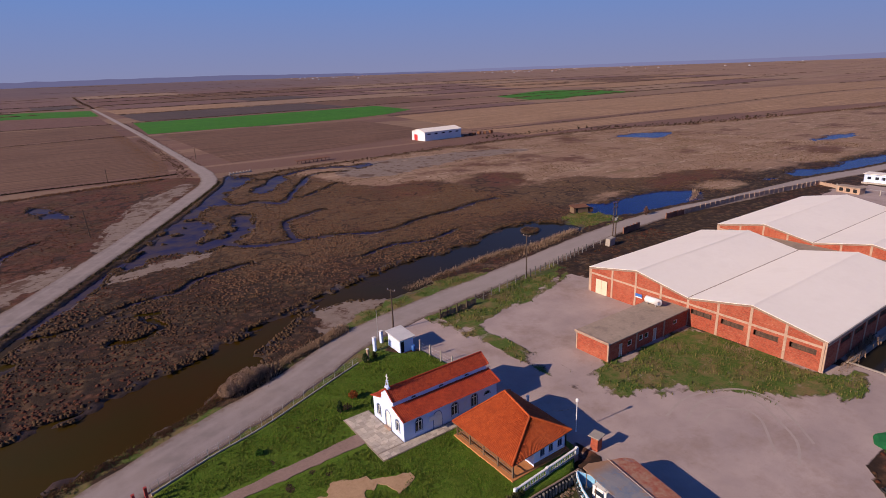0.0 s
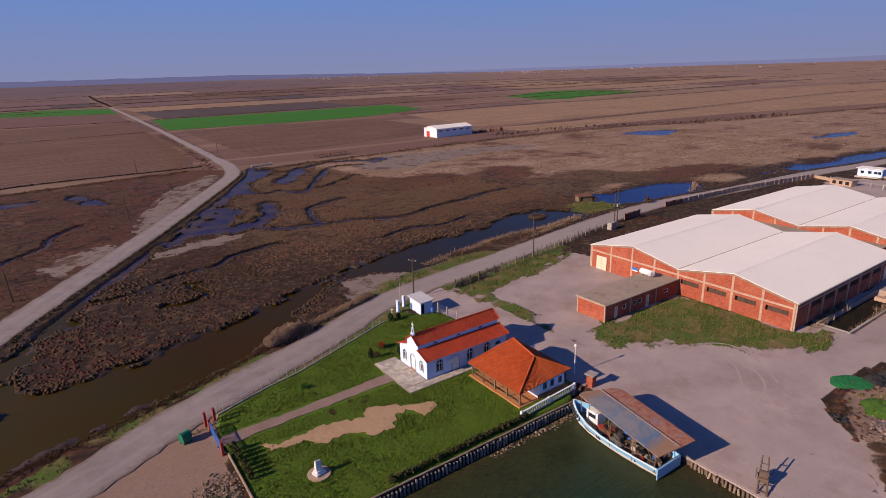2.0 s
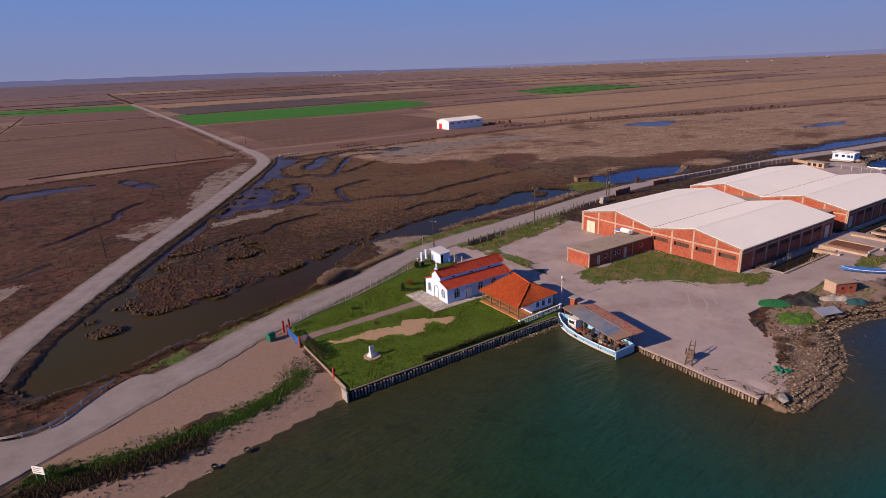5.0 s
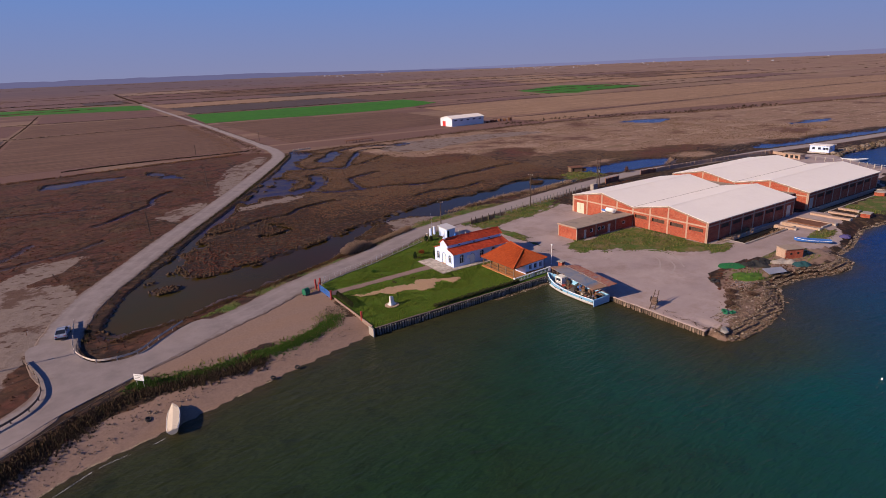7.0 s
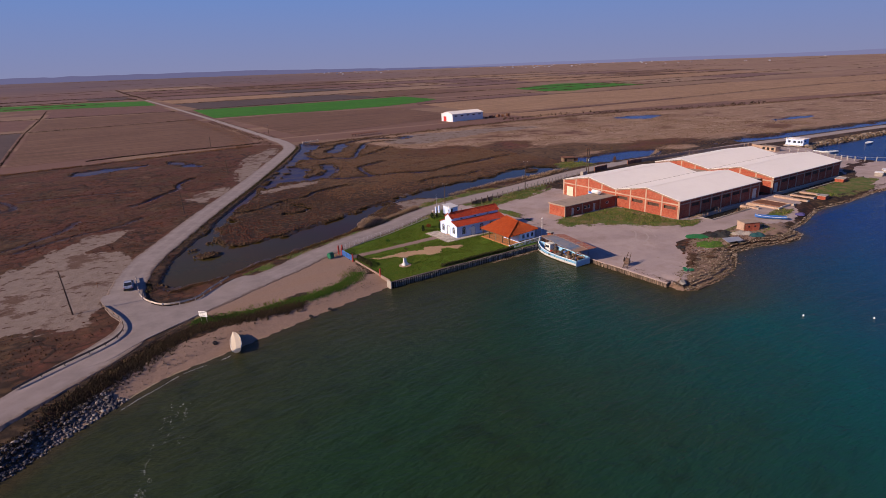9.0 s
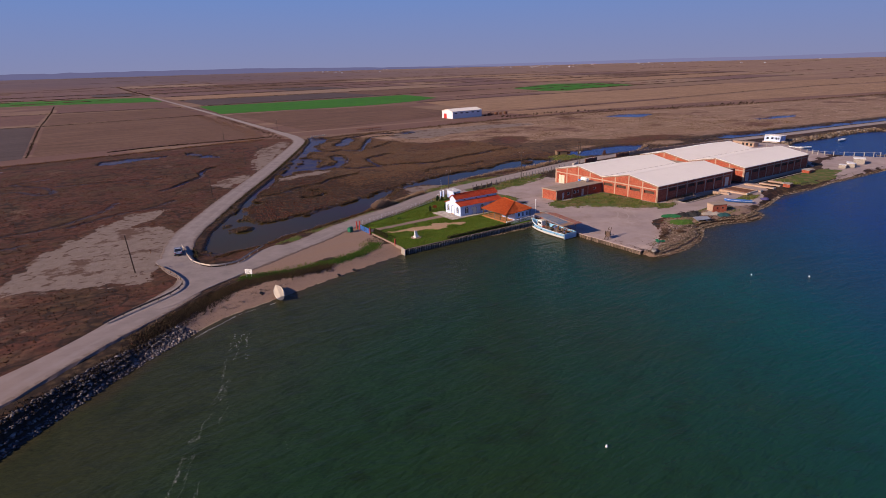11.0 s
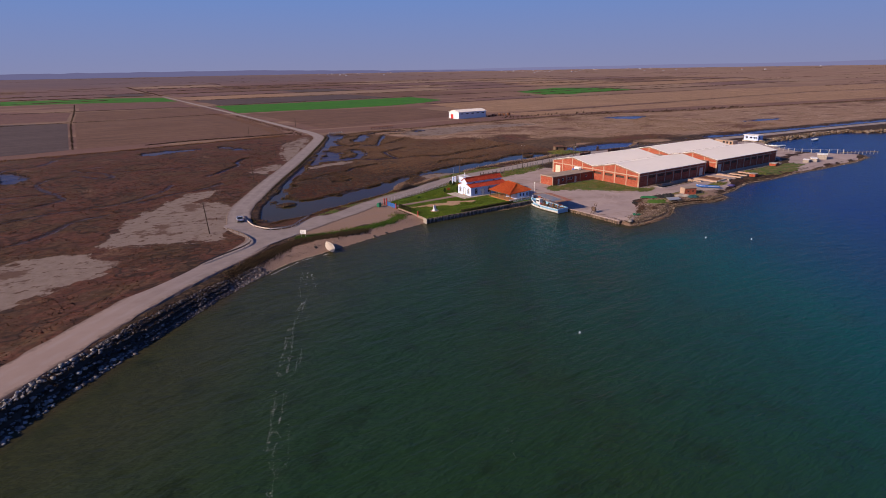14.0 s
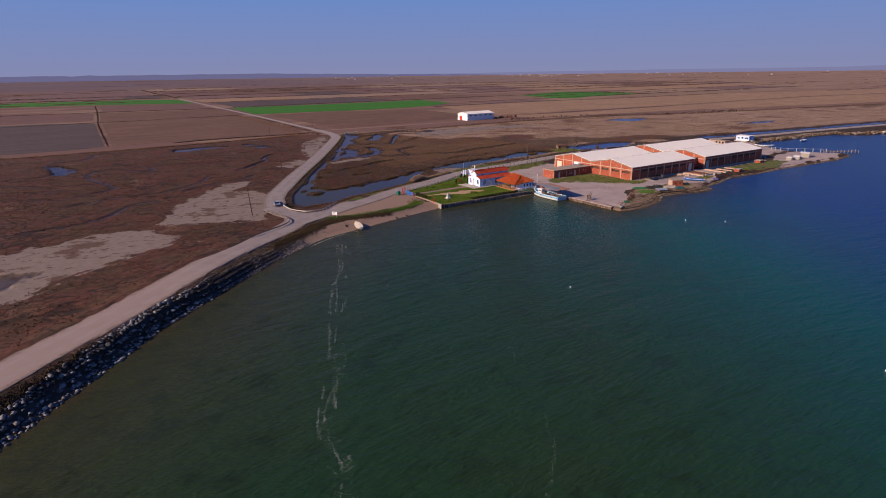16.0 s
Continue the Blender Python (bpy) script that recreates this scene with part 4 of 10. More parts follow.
field_patch([(-330, 960), (-60, 908), (-1, 879), (78, 838), (84, 1005), (4, 1063), (-67, 1074), (-330, 1100)], GREEN_CROP, "strip of green crop beside the far track", 0.10)
field_patch([(-70, 286), (-27, 290), (31, 290), (50, 288), (56, 330), (62, 506), (24, 508), (-63, 500)], PLOUGH_BROWN, "smooth brown ploughed field")
field_patch([(-260, 272), (-93, 280), (-74, 285), (-68.5, 496), (-103, 518), (-260, 530)], PLOUGH_DARK, "dark ploughed field with rows")
field_patch([(-63, 514), (62, 520), (68, 648), (-55, 664)], PLOUGH_BROWN, "pale brown ploughed strip", 0.06)
field_patch([(-260, 545), (-68, 534), (-60, 668), (-108, 712), (-260, 720)], PLOUGH_RED, "reddish ploughed field")
field_patch([(-52, 680), (70, 664), (74, 828), (-44, 856)], PLOUGH_RED, "reddish brown ploughed strip", 0.06)
field_patch([(82, 300), (180, 318), (236, 325), (246, 470), (86, 500)], PLOUGH_BROWN, "broad brown field beside the road")
field_patch([(258, 268), (330, 270), (470, 245), (620, 205), (900, 150), (1100, 220), (790, 300), (470, 301), (330, 306), (258, 314)], TAN_FIELD, "tan ploughed field behind the marsh")
field_patch([(260, 330), (470, 316), (790, 316), (1150, 250), (1300, 330), (840, 455), (600, 468), (428, 490), (290, 486)], TAN_FIELD, "wide tan ploughed field", 0.06)

# parcels of the wide plain, in rows with ditches between them
pr = random.Random(23)
MAUVE_FIELD = field_material("mauve_ploughland", (0.15, 0.083, 0.075), (0.20, 0.118, 0.105), 6.0, 84)
PARCELS = [(PLOUGH_BROWN, "brown ploughed parcel of the plain"), (PLOUGH_RED, "reddish ploughed parcel of the plain"), (MAUVE_FIELD, "mauve-brown ploughed parcel of the plain"), (TAN_FIELD, "tan ploughed parcel of the plain"), (STUBBLE, "pale stubble parcel of the plain"), (PLOUGH_DARK, "dark ploughed parcel of the plain")]
DITCHES = []
for y0, y1, x_from, x_to in ((676, 836, 100, 1500), (496, 540, 380, 1150), (560, 672, 800, 1500), (850, 990, 100, 1700), (1004, 1170, 110, 1800), (1110, 1270, -420, 84), (1185, 1390, 110, 1800), (1285, 1480, -460, 92), (1400, 1640, 120, 1850), (1495, 1800, -500, 100), (1655, 1990, 130, 1500)):
    x = x_from
    while x < x_to:
        wide = pr.uniform(70, 260) * (1.0 if y0 < 1100 else 1.5)
        q = min(x + wide, x_to)
        east = (x - 100) / 1200
        weights = (3, 2.2, 2.5, 2 + 2 * max(east, 0), 1.0 + 2 * max(east, 0), 0.7)
        mat, label = pr.choices(PARCELS, weights)[0]
        lift = pr.uniform(-5, 5)
        if not (520 < q and x < 790 and y0 < 745 and y1 > 520):
            field_patch([(x, y0 + lift), (q - 3, y0 + pr.uniform(-5, 5)), (q - 3 + pr.uniform(-6, 6), y1 - 2), (x, y1 - 2 + lift)], mat, label, 0.05 + 0.01 * pr.random())
        DITCHES.append((q, y0, y1))
        x = q

# ---- warehouses ----
def gable_wall(geo, x, x1, y0, y1, base, eave, ridge, holes=()):
    """A wall across two gables, with openings in its lower part."""
    geo.wall((x, y1), (x, y0), base, eave, x1 - x, holes)
    mid = (y0 + y1) / 2
    for a, b in ((y0, mid), (mid, y1)):
        c = (a + b) / 2
        geo.add([(x, a, eave), (x, b, eave), (x, c, ridge), (x1, a, eave), (x1, b, eave), (x1, c, ridge)], [(0, 1, 2), (5, 4, 3), (0, 2, 5, 3), (2, 1, 4, 5)])
    return geo


LOUVRE_BACK = plain("dusty_window_board", (0.045, 0.028, 0.022), (0.15, 0.085, 0.06), 2, 0.9, 0.8)


def louvre(parent, x, y, z0, z1, length, along):
    """A long dark ventilation window: recessed back, frame bars and slats."""
    part = Geo()
    n = max(3, round(length / 0.55))
    for i in range(n + 1):
        s = length * i / n
        part.box(*((x + 0.03, y + s - 0.025, z0, x + 0.08, y + s + 0.025, z1) if along == "y" else (x + s - 0.025, y + 0.03, z0, x + s + 0.025, y + 0.08, z1)))
    for z in (z0, (z0 + z1) / 2, z1 - 0.06):
        part.box(*((x + 0.035, y, z, x + 0.075, y + length, z + 0.05) if along == "y" else (x, y + 0.035, z, x + length, y + 0.075, z + 0.05)))
    win = part.make("window", POLE, parent, "rusty grid in a long dark window")
    back = Geo().box(*((x + 0.16, y, z0, x + 0.2, y + length, z1) if along == "y" else (x, y + 0.16, z0, x + length, y + 0.2, z1)))
    back.make("pane", LOUVRE_BACK, win)
    return win


COPING = plain("grey_brown_coping", (0.20, 0.14, 0.11), (0.32, 0.235, 0.19), 3, 0.5, 0.9, dirt=(0.12, 0.08, 0.06), amount=0.6)


def warehouse(x0, x1, y0, y1, label, front_windows, side_windows, doors):
    eave, ridge, t = 4.75, 6.75, 0.25
    root = thing("warehouse", label, "warehouse")
    mid = (y0 + y1) / 2
    bays = 8
    pitch = (y1 - y0) / bays
    # wall openings: (from, to, sill, head) along each wall
    fw = [(y1 - (y0 + pitch * i + pitch - 0.6), y1 - (y0 + pitch * i + 0.9), 2.25, 3.1) for i in front_windows]
    gable_wall(Geo(), x0, x0 + t, y0, y1, 0, eave, ridge, fw).make("wall", BRICK, root, "orange hollow-brick gable wall")
    for i in front_windows:
        louvre(root, x0 + 0.06, y0 + pitch * i + 0.6, 2.25, 3.1, pitch - 1.5, "y")
    gable_wall(Geo(), x1 - t, x1, y0, y1, 0, eave, ridge).make("wall", BRICK, root)
    n = round((x1 - x0) / 5.0)
    step = (x1 - x0) / n
    sw = [(step * i + 0.7, step * i + step - 0.7, 2.55, 3.45) for i in side_windows]
    sd = [(step * i + 1.4, step * i + 3.6, 0.0, 3.0) for i in doors]
    Geo().wall((x0 + t, y0), (x1 - t, y0), 0, eave, t, [(a - t, b - t, c, d) for a, b, c, d in sw + sd]).make("wall", BRICK, root)
    Geo().wall((x1 - t, y1), (x0 + t, y1), 0, eave, t).make("wall", BRICK, root)
    for i in side_windows:
        louvre(root, x0 + step * i + 0.7, y0 + 0.06, 2.55, 3.45, step - 1.4, "x")
    for i in doors:
        d0 = x0 + step * i + 1.4
        door = Geo().box(d0, y0 + 0.11, 0.04, d0 + 2.19, y0 + 0.15, 2.99).make("door", STEEL, root, "grey steel sliding door")
        for s in range(6):
            Geo().chamfer(d0 + s * 0.366, y0 + 0.07, 0.05, d0 + s * 0.366 + 0.35, y0 + 0.108, 2.98, 0.012).make("panel", STEEL, door)
    # concrete columns, ring beam and gable coping stand proud of the brick
    for i in range(bays + 1):
        y = y0 + pitch * i
        zt = eave + (ridge - eave) * (1 - abs(((i * 2 / bays) % 1.0) - 0.5) * 2 if i % bays and i != bays / 2 else 0)
        wide = 0.3 if i in (0, bays) else 0.2
        Geo().chamfer(x0 - 0.06, y - wide, 0, x0 + 0.1, y + wide, zt, 0.02).make("column", PALE_CONCRETE, root)
    Geo().chamfer(x0 - 0.04, y0 + 0.3, 3.55, x0 + 0.1, y1 - 0.3, 3.9, 0.02).make("ring_beam", PALE_CONCRETE, root)
    for a, b in ((y0, mid), (mid, y1)):
        c = (a + b) / 2
        for p, q in (((a, eave), (c, ridge)), ((c, ridge), (b, eave))):
            Geo().add([(x, yy, zz + dz) for x in (x0 - 0.1, x0 + 0.2) for yy, zz in (p, q) for dz in (-0.32, 0.06)],
                      [(0, 2, 3, 1), (4, 5, 7, 6), (0, 1, 5, 4), (2, 6, 7, 3), (1, 3, 7, 5), (0, 4, 6, 2)]).make("coping", COPING, root)
    for i in range(n + 1):
        x = x0 + step * i
        Geo().chamfer(x - 0.2, y0 - 0.07, 0, x + 0.2, y0 + 0.1, eave, 0.02).make("column", PALE_CONCRETE, root)
    Geo().chamfer(x0 + 0.2, y0 - 0.05, 3.6, x1 - 0.2, y0 + 0.1, 3.9, 0.02).make("ring_beam", PALE_CONCRETE, root)
    # roof: pale sheets on four slopes, gutter in the valley
    for a, b, c, d in ((y0 - 0.35, (y0 + mid) / 2, eave - 0.02, ridge), (mid, (y0 + mid) / 2, eave, ridge), (mid, (mid + y1) / 2, eave, ridge), (y1 + 0.35, (mid + y1) / 2, eave - 0.02, ridge)):
        p, q = x0 - 0.2, x1 + 0.2
        Geo().slab([(p, a, c + 0.10), (q, a, c + 0.10), (q, b, d + 0.10), (p, b, d + 0.10)], 0.07).make("roof", ROOF_SHEET, root)
    Geo().box(x0 - 0.15, mid - 0.09, eave + 0.075, x1 + 0.15, mid + 0.09, eave + 0.13).make("gutter", FLAT_ROOF, root, "dark valley gutter")
    for k in (0.25, 0.75):
        y = y0 + (y1 - y0) * k
        Geo().add([(x, y + dy, ridge + dz) for x in (x0 - 0.2, x1 + 0.2) for dy, dz in ((-0.3, 0.082), (0, 0.125), (0.3, 0.082))], [(0, 1, 4, 3), (1, 2, 5, 4), (0, 2, 1), (3, 4, 5)]).make("ridge_cap", ROOF_SHEET, root)
    Geo().box(x0 - 0.1, y0 - 0.5, eave - 0.12, x1 + 0.1, y0 - 0.36, eave + 0.02).make("gutter", CONCRETE, root)
    return root


warehouse(82.3, 120.4, 28.0, 68.6, "orange brick warehouse with white twin-gable roof", (0, 1, 2, 3), (1, 2, 3, 4, 5, 6), (7,))
warehouse(127.9, 171.0, 28.2, 69.0, "second brick warehouse with white twin-gable roof", (), (1, 2, 4, 5, 6, 7), (0,))
link = thing("link_building", "low brick passage between the two warehouses", "building")
Geo().wall((120.4, 31.5), (127.9, 31.5), 0, 4.0, 0.25).make("wall", BRICK, link)
Geo().wall((127.9, 66.0), (120.4, 66.0), 0, 4.0, 0.25).make("wall", BRICK, link)
Geo().box(120.38, 31.3, 4.0, 127.88, 66.2, 4.2).make("roof", FLAT_ROOF, link)

annex = thing("annex_building", "low flat-roofed brick outbuilding joined to the warehouse", "building")
ax0, ax1, ay0, ay1, ah = 62.2, 82.2, 48.2, 54.1, 2.85
aw = [(2.5, 3.3, 0, 2.1), (4.5, 5.5, 1.1, 2.0), (7.3, 8.2, 1.1, 2.0), (8.7, 9.6, 1.1, 2.0), (10.8, 11.7, 0, 2.1), (16.0, 17.2, 1.2, 1.9)]
Geo().wall((ax0 + 0.2, ay0), (ax1, ay0), 0, ah, 0.2, [(a - 0.2, b - 0.2, c, d) for a, b, c, d in aw]).make("wall", BRICK, annex)
Geo().wall((ax1, ay1), (ax0 + 0.2, ay1), 0, ah, 0.2).make("wall", BRICK, annex)
Geo().wall((ax0, ay1), (ax0, ay0), 0, ah, 0.2).make("wall", BRICK, annex)
for a, b, c, d in aw:
    door = c == 0
    leaf = Geo().box(ax0 + a, ay0 + 0.1, c, ax0 + b, ay0 + 0.14, d).make("door" if door else "window", STEEL if door else GLASS, annex, "weathered pale door" if door else "dark window pane")
    rim = Geo()
    for p, q, r, s in ((a, a + 0.07, c, d), (b - 0.07, b, c, d), (a + 0.07, b - 0.07, d - 0.07, d), (a + 0.07, b - 0.07, c, c + 0.07)):
        rim.box(ax0 + p, ay0 + 0.03, r, ax0 + q, ay0 + 0.1, s)
    rim.make("frame", WHITE_TRIM, leaf)
for x, y in ((ax0, ay0), (ax0, ay1), (ax0 + 6.5, ay0), (ax0 + 13.5, ay0)):
    Geo().chamfer(x - 0.06, y - 0.12 if y == ay0 else y - 0.1, 0, x + 0.2, y + 0.14 if y == ay0 else y + 0.12, ah, 0.02).make("column", PALE_CONCRETE, annex)
Geo().chamfer(ax0 - 0.35, ay0 - 0.3, ah, ax1 - 0.1, ay1 + 0.3, ah + 0.2, 0.03).make("roof", FLAT_ROOF, annex, "stained concrete roof slab")
Geo().chamfer(ax0 - 0.3, ay0 - 0.25, ah + 0.2, ax0 - 0.1, ay1 + 0.25, ah + 0.34, 0.02).make("parapet", PALE_CONCRETE, annex)
tank = thing("water_tank", "white cylindrical water tank lying on the outbuilding roof", "tank", 79.0, 52.6, ah + 0.2)
Geo().tube([(-0.1, -1.35, 0.75), (0, -1.3, 0.75), (0, 1.3, 0.75), (0, 1.35, 0.75)], [0.35, 0.55, 0.55, 0.35], 16).make("drum", WHITE_TRIM, tank, smooth=True)
for y in (-0.8, 0.8):
    Geo().box(-0.4, y - 0.08, 0, 0.4, y + 0.08, 0.3).make("cradle", CONCRETE, tank)
hoarding = thing("notice_board", "blue sign with a pale band on the brick gable", "sign", 82.2, 57.6, 1.9)
Geo().chamfer(-0.05, -0.7, 0, 0.0, 0.7, 0.75, 0.01).make("board", BLUE_PAINT, hoarding)
Geo().box(-0.056, -0.66, 0.02, -0.05, 0.66, 0.2).make("band", WHITE_TRIM, hoarding)
gate_leaf = thing("warehouse_door", "large cream double door in the brick gable", "door", 82.2, 65.8, 0)
for s in (-1, 1):
    leaf = Geo().chamfer(-0.08, 0.02 * s if s > 0 else -1.3, 0.05, -0.01, 1.3 if s > 0 else -0.02, 2.9, 0.015).make("leaf", plain("cream_paint", (0.6, 0.5, 0.38), (0.7, 0.6, 0.48), 6, 1, 0.6), gate_leaf)
    Geo().box(-0.1, -0.06 * 1 + 0.1 * s, 1.2, -0.08, 0.06 + 0.1 * s, 1.35).make("handle", STEEL, leaf)

# ---- chapel yard ----
def lawn_material():
    k = Mat("mown_grass")
    colour = k.mix(k.ramp(k.noise(3.0, 4, 0.75), 0.35, 0.68), (0.050, 0.112, 0.009), (0.115, 0.195, 0.024))
    colour = k.mix(k.ramp(k.noise(0.4, 5, 0.7), 0.42, 0.66, 0, 0.7), colour, (0.085, 0.118, 0.017))
    colour = k.mix(k.ramp(k.noise(1.1, 5, 0.75), 0.58, 0.72, 0, 0.45), colour, (0.14, 0.13, 0.04))
    k.bump(k.noise(4, 4, 0.75), 0.8, 0.12)
    return k.done(colour, 0.95, 0, 0.15)


LAWN = lawn_material()
PAVING = plain("flagstone", (0.36, 0.32, 0.28), (0.52, 0.46, 0.40), 3, 0.6, 0.9, relief=0.02, vary=0.22, dirt=(0.22, 0.18, 0.15))
JOINT = plain("paving_mortar", (0.24, 0.2, 0.17), (0.3, 0.25, 0.21), 5, 0.6, 0.95)
PATH_EARTH = plain("pinkish_path", (0.20, 0.135, 0.115), (0.30, 0.21, 0.18), 3, 0.4, 0.95, relief=0.03, dirt=(0.15, 0.1, 0.085))
SAND = plain("bare_sand", (0.34, 0.215, 0.125), (0.46, 0.31, 0.19), 3, 0.5, 0.95, relief=0.05, dirt=(0.15, 0.11, 0.05))

lawn_edge = [(2.2, 35.0), (40.6, 35.2), (43.6, 38), (43.9, 60), (43.0, 68.4), (40.0, 69.6), (38.0, 72.6), (33.4, 71.0), (24.7, 67.4), (16.3, 63.9), (9.4, 61.9), (3.2, 59.4), (2.2, 57)]
bm = bmesh.new()
f = bm.faces.new([bm.verts.new((x, y, 0.2)) for x, y in lawn_edge])
bmesh.ops.triangulate(bm, faces=[f])
for _ in range(5):
    bmesh.ops.subdivide_edges(bm, edges=[e for e in bm.edges if e.calc_length() > 1.2], cuts=1, use_grid_fill=True)
bmesh.ops.triangulate(bm, faces=bm.faces[:])
for v in bm.verts:
    if not v.is_boundary:
        v.co.z += 0.07 * noise.noise(v.co * 0.5) + 0.05 * noise.noise(v.co * 1.7)
rim = bmesh.ops.extrude_edge_only(bm, edges=[e for e in bm.edges if e.is_boundary])
for v in [g for g in rim["geom"] if isinstance(g, bmesh.types.BMVert)]:
    v.co.z -= 0.5
me = bpy.data.meshes.new("lawn")
bm.to_mesh(me)
bm.free()
me.materials.append(LAWN)
me.polygons.foreach_set("use_smooth", [True] * len(me.polygons))
tagged(new("lawn", me), "bright green mown grass round the chapel", "lawn", kind="structure")


def flat_patch(name, pts, material, label, category, z=0.27, jag=0.25, seed=1):
    """A thin uneven sheet of bare earth with a ragged outline."""
    rnd, ring = random.Random(seed), []
    for x, y in rounded(pts, 6, True):
        ring.append((x + jag * 2 * noise.noise(Vector((x * 1.3, y * 1.3, seed))), y + jag * 2 * noise.noise(Vector((x * 1.3, y * 1.3, seed + 9)))))
    return tagged(Geo().prism(ring, z - 0.2, z).make(name, material), label, category, kind="structure")


flat_patch("path", [(2.3, 52.6), (8, 52.9), (14, 53.0), (20, 53.2), (25.5, 53.3), (25.5, 55.3), (20, 55.0), (14, 54.8), (8, 54.6), (2.3, 54.5)], PATH_EARTH, "pinkish earth path through the lawn", "path", 0.285, 0.16)
flat_patch("dirt_patch", [(5.2, 49.9), (7.9, 49.1), (10.8, 49.0), (12.1, 49.6), (14.4, 49.1), (17.2, 47.9), (18.6, 49.3), (21.2, 48.5), (23.8, 46.5), (26.4, 45.6), (25.4, 44.2), (23.8, 43.7), (23.2, 45.7), (21.6, 46.1), (20.1, 45.1), (19.4, 43.9), (16.8, 44.0), (15.9, 45.4), (13.8, 46.2), (11.4, 46.2), (10.1, 48.0), (7.3, 48.3)], SAND, "bare sandy patch in the lawn", "dirt", 0.292, 0.34)

# paving round the chapel: separate irregular flags on a mortar bed
paving = thing("pavement", "pale irregular flagstone paving round the chapel", "pavement", kind="structure")
Geo().box(24.9, 49.0, 0.05, 44.0, 50.4, 0.30).make("bed", JOINT, paving)
Geo().box(24.9, 50.4, 0.05, 28.5, 59.0, 0.30).make("bed", JOINT, paving)
rnd = random.Random(11)


def flags(x0, y0, x1, y1, size):
    nx, ny = max(1, round((x1 - x0) / size)), max(1, round((y1 - y0) / size))
    corner = {(i, j): (x0 + (x1 - x0) * i / nx + (rnd.uniform(-0.25, 0.25) * size if 0 < i < nx else 0), y0 + (y1 - y0) * j / ny + (rnd.uniform(-0.25, 0.25) * size if 0 < j < ny else 0)) for i in range(nx + 1) for j in range(ny + 1)}
    for i in range(nx):
        for j in range(ny):
            ring = [corner[i, j], corner[i + 1, j], corner[i + 1, j + 1], corner[i, j + 1]]
            cx, cy = sum(p[0] for p in ring) / 4, sum(p[1] for p in ring) / 4
            ring = [(cx + (x - cx) * 0.95, cy + (y - cy) * 0.95) for x, y in ring]
            Geo().prism(ring, 0.26, 0.325 + rnd.uniform(0, 0.02)).make("flagstone", PAVING, paving)


flags(25.0, 50.5, 28.4, 58.9, 0.56)
flags(25.0, 49.1, 43.9, 50.3, 0.58)


def tiled_slope(name, a, b, c, d, material, parent, pitch=0.24, course=0.42):
    """A roof slope of barrel tiles: a and b on the eave, d and c above them on the ridge."""
    a, b, c, d = (Vector(p) for p in (a, b, c, d))
    run = max((b - a).length, (c - d).length)
    nu, nv = max(2, round(run / pitch)) * 4, max(2, round(((d - a).length + (c - b).length) / 2 / course))
    up = (b - a).cross(d - a).normalized()
    if up.z < 0:
        up = -up
    verts, faces = [], []
    for j in range(nv + 1):
        for lip in (0, 1) if 0 < j < nv else (0,):
            for i in range(nu + 1):
                u, v = i / nu, j / nv
                p = (a * (1 - u) + b * u) * (1 - v) + (d * (1 - u) + c * u) * v
                wave = (0.0, 0.045, 0.065, 0.045)[i % 4]
                verts.append(p + up * (wave + (0.035 if (lip or j == 0) else 0.0)))
    rows = len(verts) // (nu + 1)
    for j in range(rows - 1):
        for i in range(nu):
            k = j * (nu + 1) + i
            faces.append((k, k + 1, k + nu + 2, k + nu + 1))
    ob = raw_mesh(name, verts, faces, material, False, parent)
    return ob


def arched(geo, out, p0, p1, z0, z1, thick, openings):
    """A plastered wall whose openings end in round arches; out collects (centre, width, sill, spring, head)."""
    holes = [(c - w / 2, c + w / 2, s, h) for c, w, s, h in openings]
    geo.wall(p0, p1, z0, z1, thick, holes)
    (ax, ay), (bx, by) = p0, p1
    n = math.hypot(bx - ax, by - ay)
    ux, uy = (bx - ax) / n, (by - ay) / n
    for c, w, s, h in openings:
        r, k = w / 2, 6
        for side in (-1, 1):
            arc = [(c + side * r * math.cos(math.pi / 2 * i / k), h - r + r * math.sin(math.pi / 2 * i / k)) for i in range(k + 1)]
            ring = arc + [(c + side * r, h)]
            m = len(ring)
            P = lambda u, d, z: (ax + ux * u - uy * d, ay + uy * u + ux * d, z)
            geo.add([P(u, 0, z) for u, z in ring] + [P(u, thick, z) for u, z in ring], [tuple(range(m)), tuple(range(m, 2 * m))] + [(i, (i + 1) % m, m + (i + 1) % m, m + i) for i in range(m)])


